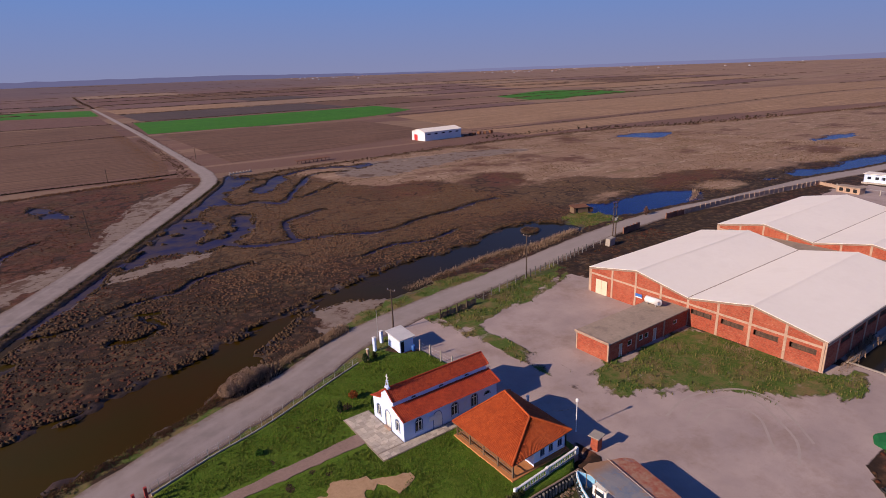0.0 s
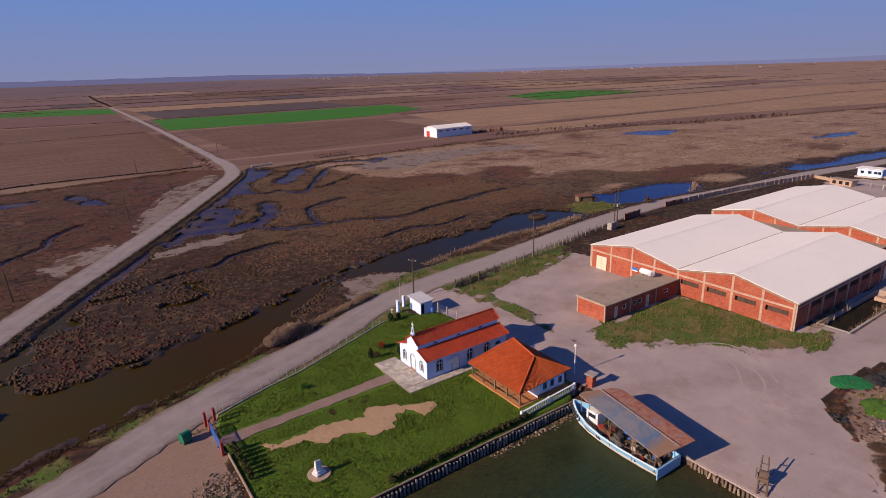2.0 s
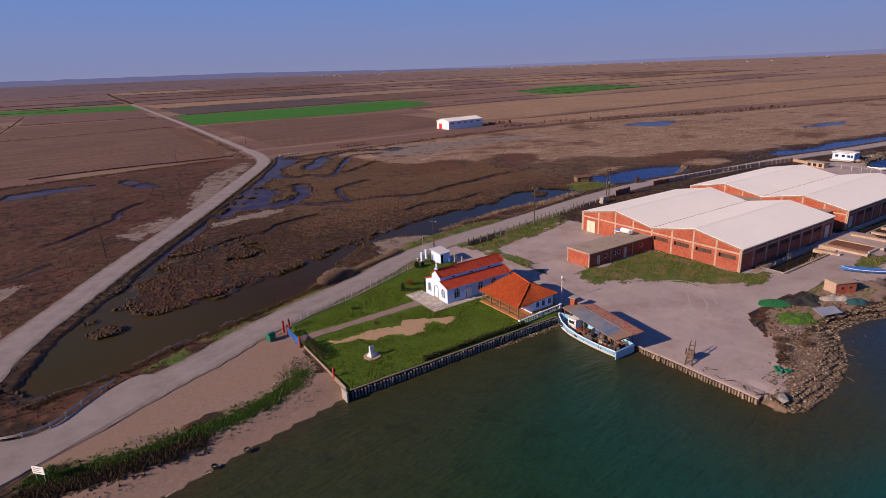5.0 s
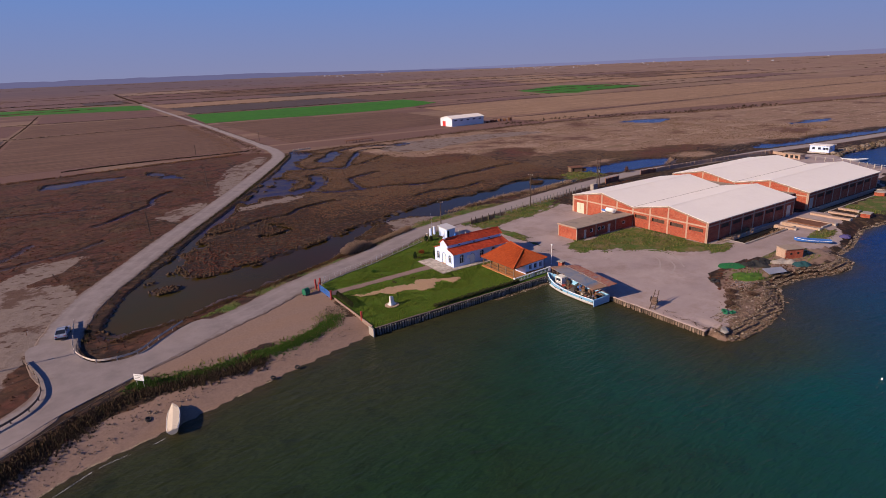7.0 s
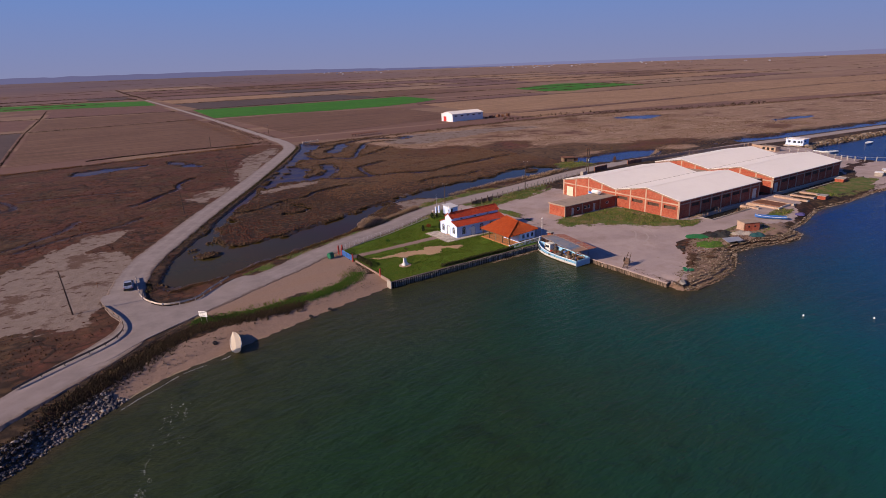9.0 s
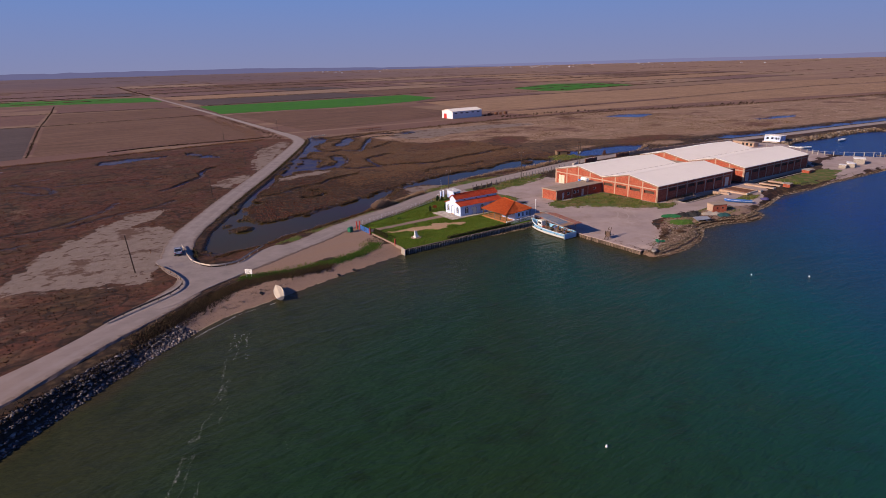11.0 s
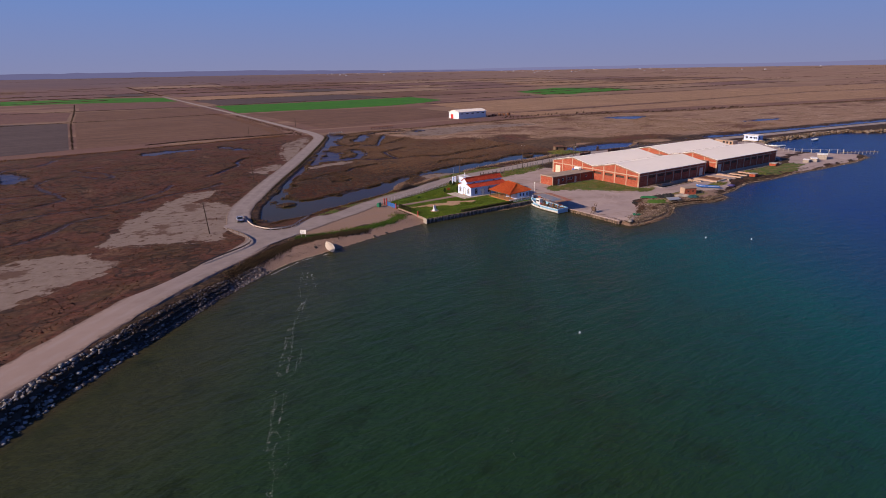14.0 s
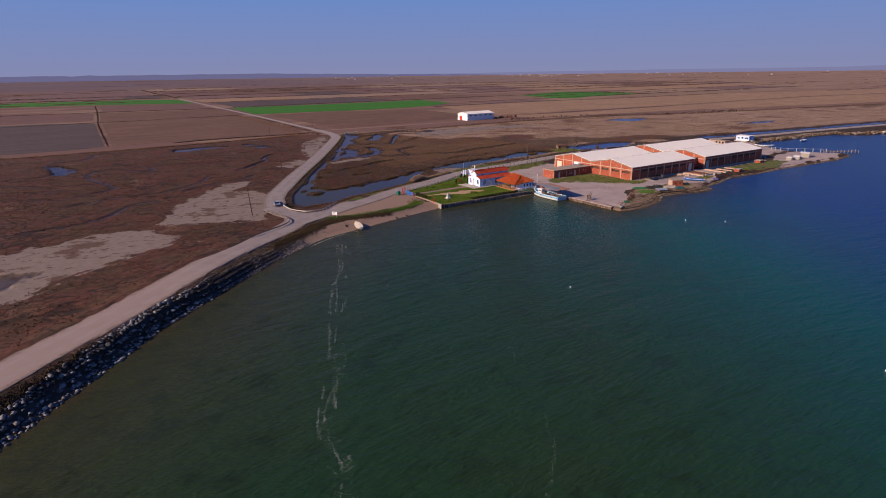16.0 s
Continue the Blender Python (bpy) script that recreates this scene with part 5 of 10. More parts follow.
def arch_fill(parent, name, p0, p1, c, w, s, h, depth, material, label, mullion=True):
    """A window or door leaf in an arched opening, with frame bars and an outer hood moulding."""
    (ax, ay), (bx, by) = p0, p1
    n = math.hypot(bx - ax, by - ay)
    ux, uy = (bx - ax) / n, (by - ay) / n
    P = lambda u, d, z: (ax + ux * u - uy * d, ay + uy * u + ux * d, z)
    r, k = w / 2, 8
    ring = [(c - r, s), (c + r, s)] + [(c + r * math.cos(math.pi * i / k), h - r + r * math.sin(math.pi * i / k)) for i in range(k + 1)]
    m = len(ring)
    leaf = Geo().add([P(u, depth, z) for u, z in ring] + [P(u, depth + 0.05, z) for u, z in ring], [tuple(range(m)), tuple(range(m, 2 * m))] + [(i, (i + 1) % m, m + (i + 1) % m, m + i) for i in range(m)]).make(name, material, parent, label)
    hood = Geo()
    for rr, d in ((r + 0.1, -0.035),):
        arc = [(c + rr * math.cos(math.pi * i / k), h - r + rr * math.sin(math.pi * i / k)) for i in range(k + 1)]
        inner = [(c + (r - 0.01) * math.cos(math.pi * i / k), h - r + (r - 0.01) * math.sin(math.pi * i / k)) for i in range(k + 1)]
        arc, inner = [(c + rr, s)] + arc + [(c - rr, s)], [(c + r - 0.01, s)] + inner + [(c - r + 0.01, s)]
        for i in range(len(arc) - 1):
            q = [arc[i], arc[i + 1], inner[i + 1], inner[i]]
            hood.add([P(u, d, z) for u, z in q] + [P(u, 0.03, z) for u, z in q], [(0, 1, 2, 3), (7, 6, 5, 4), (0, 4, 5, 1), (1, 5, 6, 2), (2, 6, 7, 3), (3, 7, 4, 0)])
    hood.make("surround", BLUE_TRIM, leaf, "grey-blue painted arch surround")
    if mullion:
        bars = Geo()
        for u0, u1, z0, z1 in ((c - 0.04, c + 0.04, s, h - 0.02), (c - r, c + r, h - r - 0.04, h - r + 0.04), (c - r, c - r + 0.07, s, h - r), (c + r - 0.07, c + r, s, h - r), (c - r, c + r, s, s + 0.07)):
            bars.add([P(u, d, z) for d in (depth - 0.05, depth - 0.004) for u, z in ((u0, z0), (u1, z0), (u1, z1), (u0, z1))], [(0, 1, 2, 3), (7, 6, 5, 4), (0, 4, 5, 1), (1, 5, 6, 2), (2, 6, 7, 3), (3, 7, 4, 0)])
        bars.make("frame", WHITE_TRIM, leaf)
    return leaf


def chapel():
    root = thing("chapel", "small white basilica chapel with red-tiled stepped roofs", "church")
    x0, x1, y0, y1, b = 28.6, 42.8, 50.5, 57.6, 0.2
    eave, top, mid = 3.05, 3.88, (y0 + y1) / 2
    n0, n1, ceave, ridge = mid - 1.4, mid + 1.4, 4.6, 5.65
    t = 0.3
    side = [(2.1, 0.95, 0.85, 2.6), (7.4, 0.95, 0.85, 2.6), (10.5, 0.95, 0.85, 2.6)]
    door_side = (4.8, 1.15, b, 2.45)
    P0, P1 = (x0, y0), (x1, y0)
    g = Geo()
    arched(g, None, P0, P1, b, eave, t, side + [(12.6, 0.95, 1.75, 2.25)])
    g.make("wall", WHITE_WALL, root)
    for c, w, s, h in side:
        arch_fill(root, "window", P0, P1, c, w, s, h, 0.12, GLASS, "arched dark window")
    arch_fill(root, "window", P0, P1, 12.6, 0.95, 1.75, 2.25, 0.12, GLASS, "half-round dark window", False)
    c, w, s, h = door_side
    arch_fill(root, "door", P0, P1, c, w, s, h, -0.04, WHITE_TRIM, "white-painted side door under an arch")
    # front wall with door and two windows, stepped gable above
    F0, F1 = (x0, y1), (x0, y0)
    front = [(1.35, 0.8, 0.95, 2.55), (3.55, 1.2, b, 2.7), (5.75, 0.8, 0.95, 2.55)]
    g = Geo()
    arched(g, None, (x0, y1), (x0, y0 + t), b, eave, t, front)
    prof = [(y0, eave), (y1, eave), (n1, top + 0.02), (n1, ceave - 0.05), (mid, ridge), (n0, ceave - 0.05), (n0, top + 0.02)]
    m = len(prof)
    g.add([(x0, y, z) for y, z in prof] + [(x0 + t, y, z) for y, z in prof], [tuple(range(m)), tuple(range(m, 2 * m))[::-1]] + [(i, m + i, m + (i + 1) % m, (i + 1) % m) for i in range(m)])
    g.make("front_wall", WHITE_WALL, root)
    for i, (c, w, s, h) in enumerate(front):
        arch_fill(root, "door" if i == 1 else "window", F0, F1, c, w, s, h, 0.1, WHITE_TRIM if i == 1 else GLASS, "white arched front door" if i == 1 else "arched dark window")
    Geo().wall((x1 - t, y1), (x0 + t, y1), b, eave, t).make("wall", WHITE_WALL, root)
    g = Geo().wall((x1, y0 + t), (x1, y1), b, eave, t)
    g.add([(x, y, z) for x in (x1 - t, x1) for y, z in ((y0 + 0.02, eave), (y1 - 0.02, eave), (n1, top), (n1, ceave), (mid, ridge - 0.05), (n0, ceave), (n0, top))], [(0, 1, 2, 3, 4, 5, 6), (13, 12, 11, 10, 9, 8, 7)] + [(i, 7 + i, 7 + (i + 1) % 7, (i + 1) % 7) for i in range(7)])
    g.make("back_wall", WHITE_WALL, root)
    # raised nave with small dark vents
    for y, s in ((n0, 1), (n1, -1)):
        Geo().box(x0 + t, min(y, y + s * 0.2), top - 0.4, x1 - t, max(y, y + s * 0.2), ceave - 0.08).make("clerestory_wall", WHITE_WALL, root)
    for x in (31.5, 35.6, 39.6):
        v = Geo()
        v.add([(x + 0.36 * math.cos(math.pi * i / 6), n0 - 0.02, top + 0.22 + 0.22 * math.sin(math.pi * i / 6)) for i in range(7)] + [(x + 0.36 * math.cos(math.pi * i / 6), n0 + 0.05, top + 0.22 + 0.22 * math.sin(math.pi * i / 6)) for i in range(7)],
              [tuple(range(7)), tuple(range(7, 14))[::-1]] + [(i, 7 + i, 7 + (i + 1) % 7, (i + 1) % 7) for i in range(7)])
        v.make("vent", DARK, root, "small dark half-round vent")
    o = 0.35
    tiled_slope("roof", (x0 - 0.16, y0 - o, eave - 0.02), (x1 + o, y0 - o, eave - 0.02), (x1 + o, n0, top + 0.05), (x0 - 0.16, n0, top + 0.05), TILE_RED, root)
    tiled_slope("roof", (x1 + o, y1 + o, eave - 0.02), (x0 - 0.16, y1 + o, eave - 0.02), (x0 - 0.16, n1, top + 0.05), (x1 + o, n1, top + 0.05), TILE_RED, root)
    tiled_slope("roof", (x0 - 0.16, n0 - 0.16, ceave - 0.06), (x1 + o, n0 - 0.16, ceave - 0.06), (x1 + o, mid, ridge + 0.05), (x0 - 0.16, mid, ridge + 0.05), TILE_RED, root)
    tiled_slope("roof", (x1 + o, n1 + 0.16, ceave - 0.06), (x0 - 0.16, n1 + 0.16, ceave - 0.06), (x0 - 0.16, mid, ridge + 0.05), (x1 + o, mid, ridge + 0.05), TILE_RED, root)
    Geo().tube([(x0 + t, mid, ridge + 0.1), (x1 + o, mid, ridge + 0.1)], 0.13, 8).make("ridge_tile", TILE_RED, root)
    for ya, yb, za, zb in ((y0 - o, n0, eave, top), (n0 - 0.16, mid, ceave, ridge), (y1 + o, n1, eave, top), (n1 + 0.16, mid, ceave, ridge)):
        Geo().tube([(x1 + o, ya, za + 0.06), (x1 + o, yb, zb + 0.1)], 0.1, 6).make("verge_tile", TILE_RED, root)
        Geo().tube([(x0 - 0.14, ya, za + 0.05), (x0 - 0.14, yb, zb + 0.1)], 0.1, 6).make("verge_tile", TILE_RED, root)
    # belfry and cross over the front gable
    Geo().chamfer(x0 - 0.05, mid - 0.36, ridge + 0.05, x0 + 0.35, mid + 0.36, ridge + 0.3, 0.03).make("plinth", WHITE_WALL, root)
    for s in (-1, 1):
        Geo().tube([(x0 + 0.17, mid + 0.28 * s, ridge + 0.3), (x0 + 0.17, mid + 0.1 * s, ridge + 1.12)], [0.09, 0.07], 6).make("bell_pier", WHITE_WALL, root)
    Geo().chamfer(x0 + 0.06, mid - 0.17, ridge + 1.06, x0 + 0.28, mid + 0.17, ridge + 1.16, 0.02).make("bell_cap", WHITE_WALL, root)
    Geo().chamfer(x0 + 0.12, mid - 0.06, ridge + 1.15, x0 + 0.22, mid + 0.06, ridge + 1.95, 0.015).chamfer(x0 + 0.125, mid - 0.28, ridge + 1.5, x0 + 0.215, mid + 0.28, ridge + 1.62, 0.015).make("cross", WHITE_TRIM, root, "white cross")
    Geo().tube([(x0 + 0.17, mid, ridge + 0.58), (x0 + 0.17, mid, ridge + 0.7), (x0 + 0.17, mid, ridge + 0.9)], [0.12, 0.09, 0.03], 8).make("bell", RUST, root)
    Geo().chamfer(x0 - 0.35, mid - 0.7, b + 0.1, x0, mid + 0.7, b + 0.26, 0.02).make("step", PALE_CONCRETE, root)
    ac = Geo().chamfer(x0 + 3.4, y0 - 0.4, 1.75, x0 + 4.2, y0 - 0.08, 2.35, 0.03)
    ac.make("air_conditioner", WHITE_TRIM, root, "white outdoor cooling unit")
    return root


chapel()


def pavilion():
    root = thing("pavilion", "orange-tiled open pavilion with a small white room", "pavilion")
    A, B, C, D = Vector((33.7, 37.6, 2.3)), Vector((42.8, 37.7, 2.75)), Vector((43.0, 48.1, 2.75)), Vector((33.6, 47.8, 2.35))
    H1, H2 = Vector((40.4, 46.2, 4.55)), Vector((38.8, 40.3, 4.72))
    tiled_slope("roof", A, D, H1, H2, TILE_ORANGE, root)       # long west slope
    tiled_slope("roof", A, B, H2 + Vector((0.02, 0, 0)), H2, TILE_ORANGE, root)
    tiled_slope("roof", C, B, H2, H1, TILE_ORANGE, root)
    tiled_slope("roof", D, C, H1 + Vector((0.02, 0, 0)), H1, TILE_ORANGE, root)
    for p, q in ((A, H2), (B, H2), (C, H1), (D, H1), (H1, H2)):
        Geo().tube([p + Vector((0, 0, 0.08)), q + Vector((0, 0, 0.1))], 0.13, 8).make("ridge_tile", TILE_ORANGE, root)
    Geo().add([p - Vector((0, 0, 0.08 if p.z < 3 else 0.6)) for p in (A, B, C, D, H1, H2)], [(0, 5, 1), (1, 5, 4, 2), (2, 4, 3), (3, 4, 5, 0)]).make("soffit", WOOD, root)
    floor_mat = plain("orange_floor_tile", (0.42, 0.17, 0.065), (0.52, 0.23, 0.095), 4, 0.7, 0.8, relief=0.01)
    Geo().chamfer(33.9, 37.7, 0.0, 42.6, 48.0, 0.34, 0.03).make("floor_slab", floor_mat, root, "orange tiled floor slab")
    for x, y in ((34.3, 38.1), (34.3, 40.5), (34.3, 42.9), (34.3, 45.3), (34.3, 47.7), (37.2, 47.7), (40.0, 47.7)):
        post = Geo().chamfer(x - 0.09, y - 0.09, 0.34, x + 0.09, y + 0.09, 2.42, 0.015).make("post", WOOD, root, "brown timber post")
    Geo().chamfer(34.22, 37.8, 2.28, 34.38, 47.9, 2.44, 0.01).make("beam", WOOD, root)
    for y0, y1 in ((38.2, 40.4), (40.6, 42.8), (43.0, 45.2), (45.4, 47.6)):
        rail = Geo().chamfer(34.26, y0, 1.15, 34.34, y1, 1.23, 0.01).chamfer(34.26, y0, 0.55, 34.34, y1, 0.62, 0.01)
        rail.make("rail", WOOD, root)
    # the closed room
    holes = [(0.9, 1.6, 1.15, 2.1), (2.2, 2.9, 1.15, 2.1), (3.6, 4.3, 1.15, 2.1)]
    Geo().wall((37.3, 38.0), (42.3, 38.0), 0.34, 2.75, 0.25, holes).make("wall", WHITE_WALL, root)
    Geo().box(37.26, 37.94, 0.34, 42.34, 38.0, 0.72).make("plinth", plain("brown_stone_base", (0.2, 0.1, 0.06), (0.28, 0.15, 0.09), 4, 0.8, 0.9), root, "brown base band")
    for a, b, c, d in holes:
        w = Geo().box(37.3 + a, 38.1, c, 37.3 + b, 38.14, d).make("window", GLASS, root, "dark window in a grey-blue frame")
        fr = Geo()
        for p, q, r, s in ((a, a + 0.07, c, d), (b - 0.07, b, c, d), (a + 0.07, b - 0.07, d - 0.07, d), (a + 0.07, b - 0.07, c, c + 0.07), ((a + b) / 2 - 0.03, (a + b) / 2 + 0.03, c + 0.07, d - 0.07)):
            fr.box(37.3 + p, 38.02, r, 37.3 + q, 38.1, s)
        fr.make("frame", BLUE_TRIM, w)
        Geo().chamfer(37.3 + a - 0.05, 37.9, c - 0.08, 37.3 + b + 0.05, 38.02, c, 0.01).make("sill", WHITE_TRIM, w)
    Geo().wall((42.3, 38.0), (42.3, 47.6), 0.34, 2.75, 0.25).make("wall", WHITE_WALL, root)
    Geo().wall((37.3, 43.5), (37.3, 38.25), 0.34, 2.75, 0.25, [(1.5, 2.4, 0.34, 2.35)]).make("wall", WHITE_WALL, root)
    Geo().wall((42.05, 43.5), (37.55, 43.5), 0.34, 2.75, 0.25).make("wall", WHITE_WALL, root)
    Geo().box(37.42, 41.15, 0.36, 37.48, 41.95, 2.3).make("door", WOOD, root, "brown wooden door")
    return root


pavilion()

# garden shed by the road gate
hut = thing("garden_shed", "small white shed with a single-pitch grey roof", "shed", 40.0, 69.8, 0.0)
Geo().wall((0, 0), (2.4, 0), 0, 2.3, 0.12, [(0.15, 0.75, 0.05, 1.95)]).wall((2.28, 0.12), (2.28, 3.6), 0, 2.35, -0.12).wall((0, 3.7), (0, 0.12), 0, 2.3, 0.12).wall((2.4, 3.7), (0.0, 3.7), 0, 2.3, 0.12).make("wall", WHITE_WALL, hut)
Geo().box(0.15, 0.05, 0.05, 0.75, 0.1, 1.95).make("door", DARK, hut, "open dark doorway")
Geo().slab([(-0.25, -0.35, 2.36), (2.65, -0.35, 2.5), (2.65, 4.0, 2.72), (-0.25, 4.0, 2.58)], 0.14).make("roof", plain("grey_sheet", (0.45, 0.45, 0.48), (0.56, 0.56, 0.58), 3, 0.5, 0.6), hut)
barrel = thing("water_barrel", "blue plastic barrel beside the white shed", "barrel", 42.0, 69.2, 0.2)
Geo().tube([(0, 0, 0), (0, 0, 0.3), (0, 0, 0.6), (0, 0, 0.9)], [0.27, 0.3, 0.3, 0.27], 14).make("drum", BLUE_PAINT, barrel, smooth=True)
Geo().tube([(0, 0, 0.9), (0, 0, 0.94)], 0.28, 14).make("lid", BLUE_PAINT, barrel)

for x, y, h, w in ((37.4, 73.2, 2.3, 0.45), (39.7, 75.1, 2.0, 0.45), (35.0, 71.0, 2.0, 0.28)):
    pillar = thing("gate_pillar", "square white plastered gate pillar with a cap", "pillar", x, y, 0, 20, "gate pillars of the chapel yard")
    Geo().chamfer(-w / 2, -w / 2, 0, w / 2, w / 2, h, 0.02).make("shaft", PALE_CONCRETE if w < 0.4 else WHITE_WALL, pillar)
    Geo().chamfer(-w / 2 - 0.06, -w / 2 - 0.06, h, w / 2 + 0.06, w / 2 + 0.06, h + 0.1, 0.03).make("cap", WHITE_TRIM, pillar)

# fence of concrete posts and wire behind the chapel
back_fence = thing("wire_fence", "concrete posts with sagging wire behind the chapel", "fence")
posts = [(42.9, 68.7), (43.1, 66.2), (43.3, 63.7), (43.6, 61.2), (43.9, 58.6)]
for x, y in posts:
    Geo().chamfer(x - 0.1, y - 0.1, 0, x + 0.1, y + 0.1, 2.0, 0.02).make("post", CONCRETE, back_fence)
for z in (0.6, 1.1, 1.6):
    for p, q in zip(posts[:-1], posts[1:]):
        Geo().tube([(*p, z), ((p[0] + q[0]) / 2, (p[1] + q[1]) / 2, z - 0.06), (*q, z)], 0.012, 4).make("wire", STEEL, back_fence)

# roadside fence: low kerb, thin posts, wire
road_fence = thing("wire_fence", "thin steel posts on a low concrete kerb along the lane", "fence")
line = rounded([(3.0, 59.6), (9.4, 62.0), (16.3, 64.0), (24.7, 67.5), (33.4, 71.1)], 5)
for p, q in zip(line[:-1], line[1:]):
    a = math.atan2(q[1] - p[1], q[0] - p[0])
    n = math.hypot(q[0] - p[0], q[1] - p[1])
    Geo().chamfer(0, -0.09, 0, n - 0.02, 0.09, 0.36, 0.02, pose(p[0], p[1], 0, 0, 0, math.degrees(a))).make("kerb", CONCRETE, road_fence)
    Geo().tube([(*p, 0.3), (*p, 1.55)], 0.03, 6).make("post", STEEL, road_fence)
    for z in (0.75, 1.1, 1.45):
        Geo().tube([(*p, z), (*q, z)], 0.01, 4).make("wire", STEEL, road_fence)

# west boundary: low wall, blue gate between red posts
west_wall = thing("low_wall", "low pale concrete boundary wall of the lawn", "wall")
for i in range(6):
    y = 35.6 + i * 2.55
    Geo().chamfer(1.92, y, -0.3, 2.1, y + 2.52, 0.42, 0.03).make("block", COPING, west_wall)
Geo().chamfer(1.3, 33.9, -1.0, 1.55, 35.6, 0.6, 0.03).make("end_block", CONCRETE, west_wall)
for x, y, h in ((1.3, 58.2, 2.0), (2.5, 58.9, 1.8), (1.5, 56.9, 1.7), (1.5, 51.2, 1.8), (1.95, 39.4, 1.6)):
    post = thing("gate_post", "dark red painted square post at the lawn entrance", "post", x, y, 0, 10, "red posts of the lawn entrance")
    Geo().chamfer(-0.14, -0.14, 0, 0.14, 0.14, h, 0.02).make("shaft", RED_PAINT, post)
    Geo().chamfer(-0.17, -0.17, h, 0.17, 0.17, h + 0.06, 0.02).make("cap", RED_PAINT, post)
gate = thing("blue_gate", "blue painted steel gate leaf between red posts", "gate", 1.5, 51.4, 0.1, 90)
for x0, x1, z0, z1 in ((0, 5.3, 1.25, 1.33), (0, 5.3, 0.12, 0.2), (0, 0.08, 0.2, 1.25), (2.6, 2.68, 0.2, 1.25), (5.22, 5.3, 0.2, 1.25)):
    Geo().box(x0, -0.03, z0, x1, 0.03, z1).make("rail", BLUE_PAINT, gate)
for i in range(22):
    if i != 11:
        Geo().box(0.16 + i * 0.235, -0.012, 0.2, 0.3 + i * 0.235, 0.012, 1.25).make("slat", BLUE_PAINT, gate)

bin_ = thing("rubbish_bin", "green wheeled rubbish container on the verge", "bin", -1.35, 56.5, 0, 25)
Geo().add([(x * k, y * k, z) for z, k in ((0.18, 0.85), (1.05, 1.0)) for x, y in ((-0.6, -0.5), (0.6, -0.5), (0.6, 0.5), (-0.6, 0.5))], [(3, 2, 1, 0), (4, 5, 6, 7), (0, 1, 5, 4), (1, 2, 6, 5), (2, 3, 7, 6), (3, 0, 4, 7)]).make("body", GREEN_PAINT, bin_)
lid = Geo().tube([(-0.6, 0, 0.98), (0.6, 0, 0.98)], 0.44, 14).make("lid", GREEN_PAINT, bin_)
for x, y in ((-0.45, -0.35), (0.45, -0.35), (0.45, 0.35), (-0.45, 0.35)):
    Geo().tube([(x - 0.05, y, 0.1), (x + 0.05, y, 0.1)], 0.1, 10).make("wheel", RUBBER, bin_)

monument = thing("monument", "white marble memorial on a stepped base in the lawn", "monument", 8.9, 41.5, 0.2, 15)
marble = plain("white_marble", (0.6, 0.6, 0.6), (0.72, 0.72, 0.72), 3, 0.8, 0.5, relief=0.005)
disc = Geo().prism([(1.25 * math.cos(a * math.pi / 9), 1.25 * math.sin(a * math.pi / 9)) for a in range(18)], 0, 0.13).make("base_disc", PALE_CONCRETE, monument, "round concrete base")
Geo().chamfer(-0.62, -0.5, 0.13, 0.62, 0.5, 0.38, 0.03).make("step", marble, monument)
Geo().chamfer(-0.48, -0.36, 0.38, 0.48, 0.36, 0.62, 0.03).make("step", marble, monument)
Geo().add([(-0.4, -0.18, 0.62), (0.4, -0.18, 0.62), (0.4, 0.2, 0.62), (-0.4, 0.2, 0.62), (-0.36, -0.08, 1.8), (0.34, -0.08, 1.62), (0.34, 0.16, 1.62), (-0.36, 0.16, 1.8)], [(3, 2, 1, 0), (4, 5, 6, 7), (0, 1, 5, 4), (1, 2, 6, 5), (2, 3, 7, 6), (3, 0, 4, 7)]).make("slab", marble, monument)

# sea wall of upright piles along the lawn
pile_wall = thing("pile_wall", "sea wall of dark upright timber piles", "sea wall")
pile_mesh = []
for k in range(4):
    ob = Geo().tube([(0, 0, -1.8), (0, 0, 0.12 + 0.05 * k), (0.015, 0.01, 0.18 + 0.05 * k)], [0.15, 0.14, 0.10], 8).make("pile", PILE, pile_wall)
    pile_mesh.append(ob.data)
    bpy.data.objects.remove(ob)
rnd = random.Random(4)
for i in range(82):
    x = 2.3 + i * 0.478
    ob = new("pile", rnd.choice(pile_mesh))
    ob.parent = pile_wall
    ob.matrix_basis = pose(x, 34.35 + 0.25 * (x - 2) / 39 + rnd.uniform(-0.05, 0.05), rnd.uniform(-0.12, 0.05), rnd.uniform(-4, 4), rnd.uniform(-4, 4), rnd.uniform(0, 360))
# added black sheet that paints in the shade between the piles
Geo().box(2.2, 34.72, -2.2, 41.0, 34.98, 0.16).make("backing", RUBBER, pile_wall, "dark backing sheet for the shaded gaps between piles")
for i in range(9):
    Geo().chamfer(2.2 + i * 4.31, 34.76 + 0.01 * (i % 3), 0.17, 6.49 + i * 4.31, 34.98, 0.30 + 0.03 * (i % 2), 0.03).make("cap_beam", COPING, pile_wall)

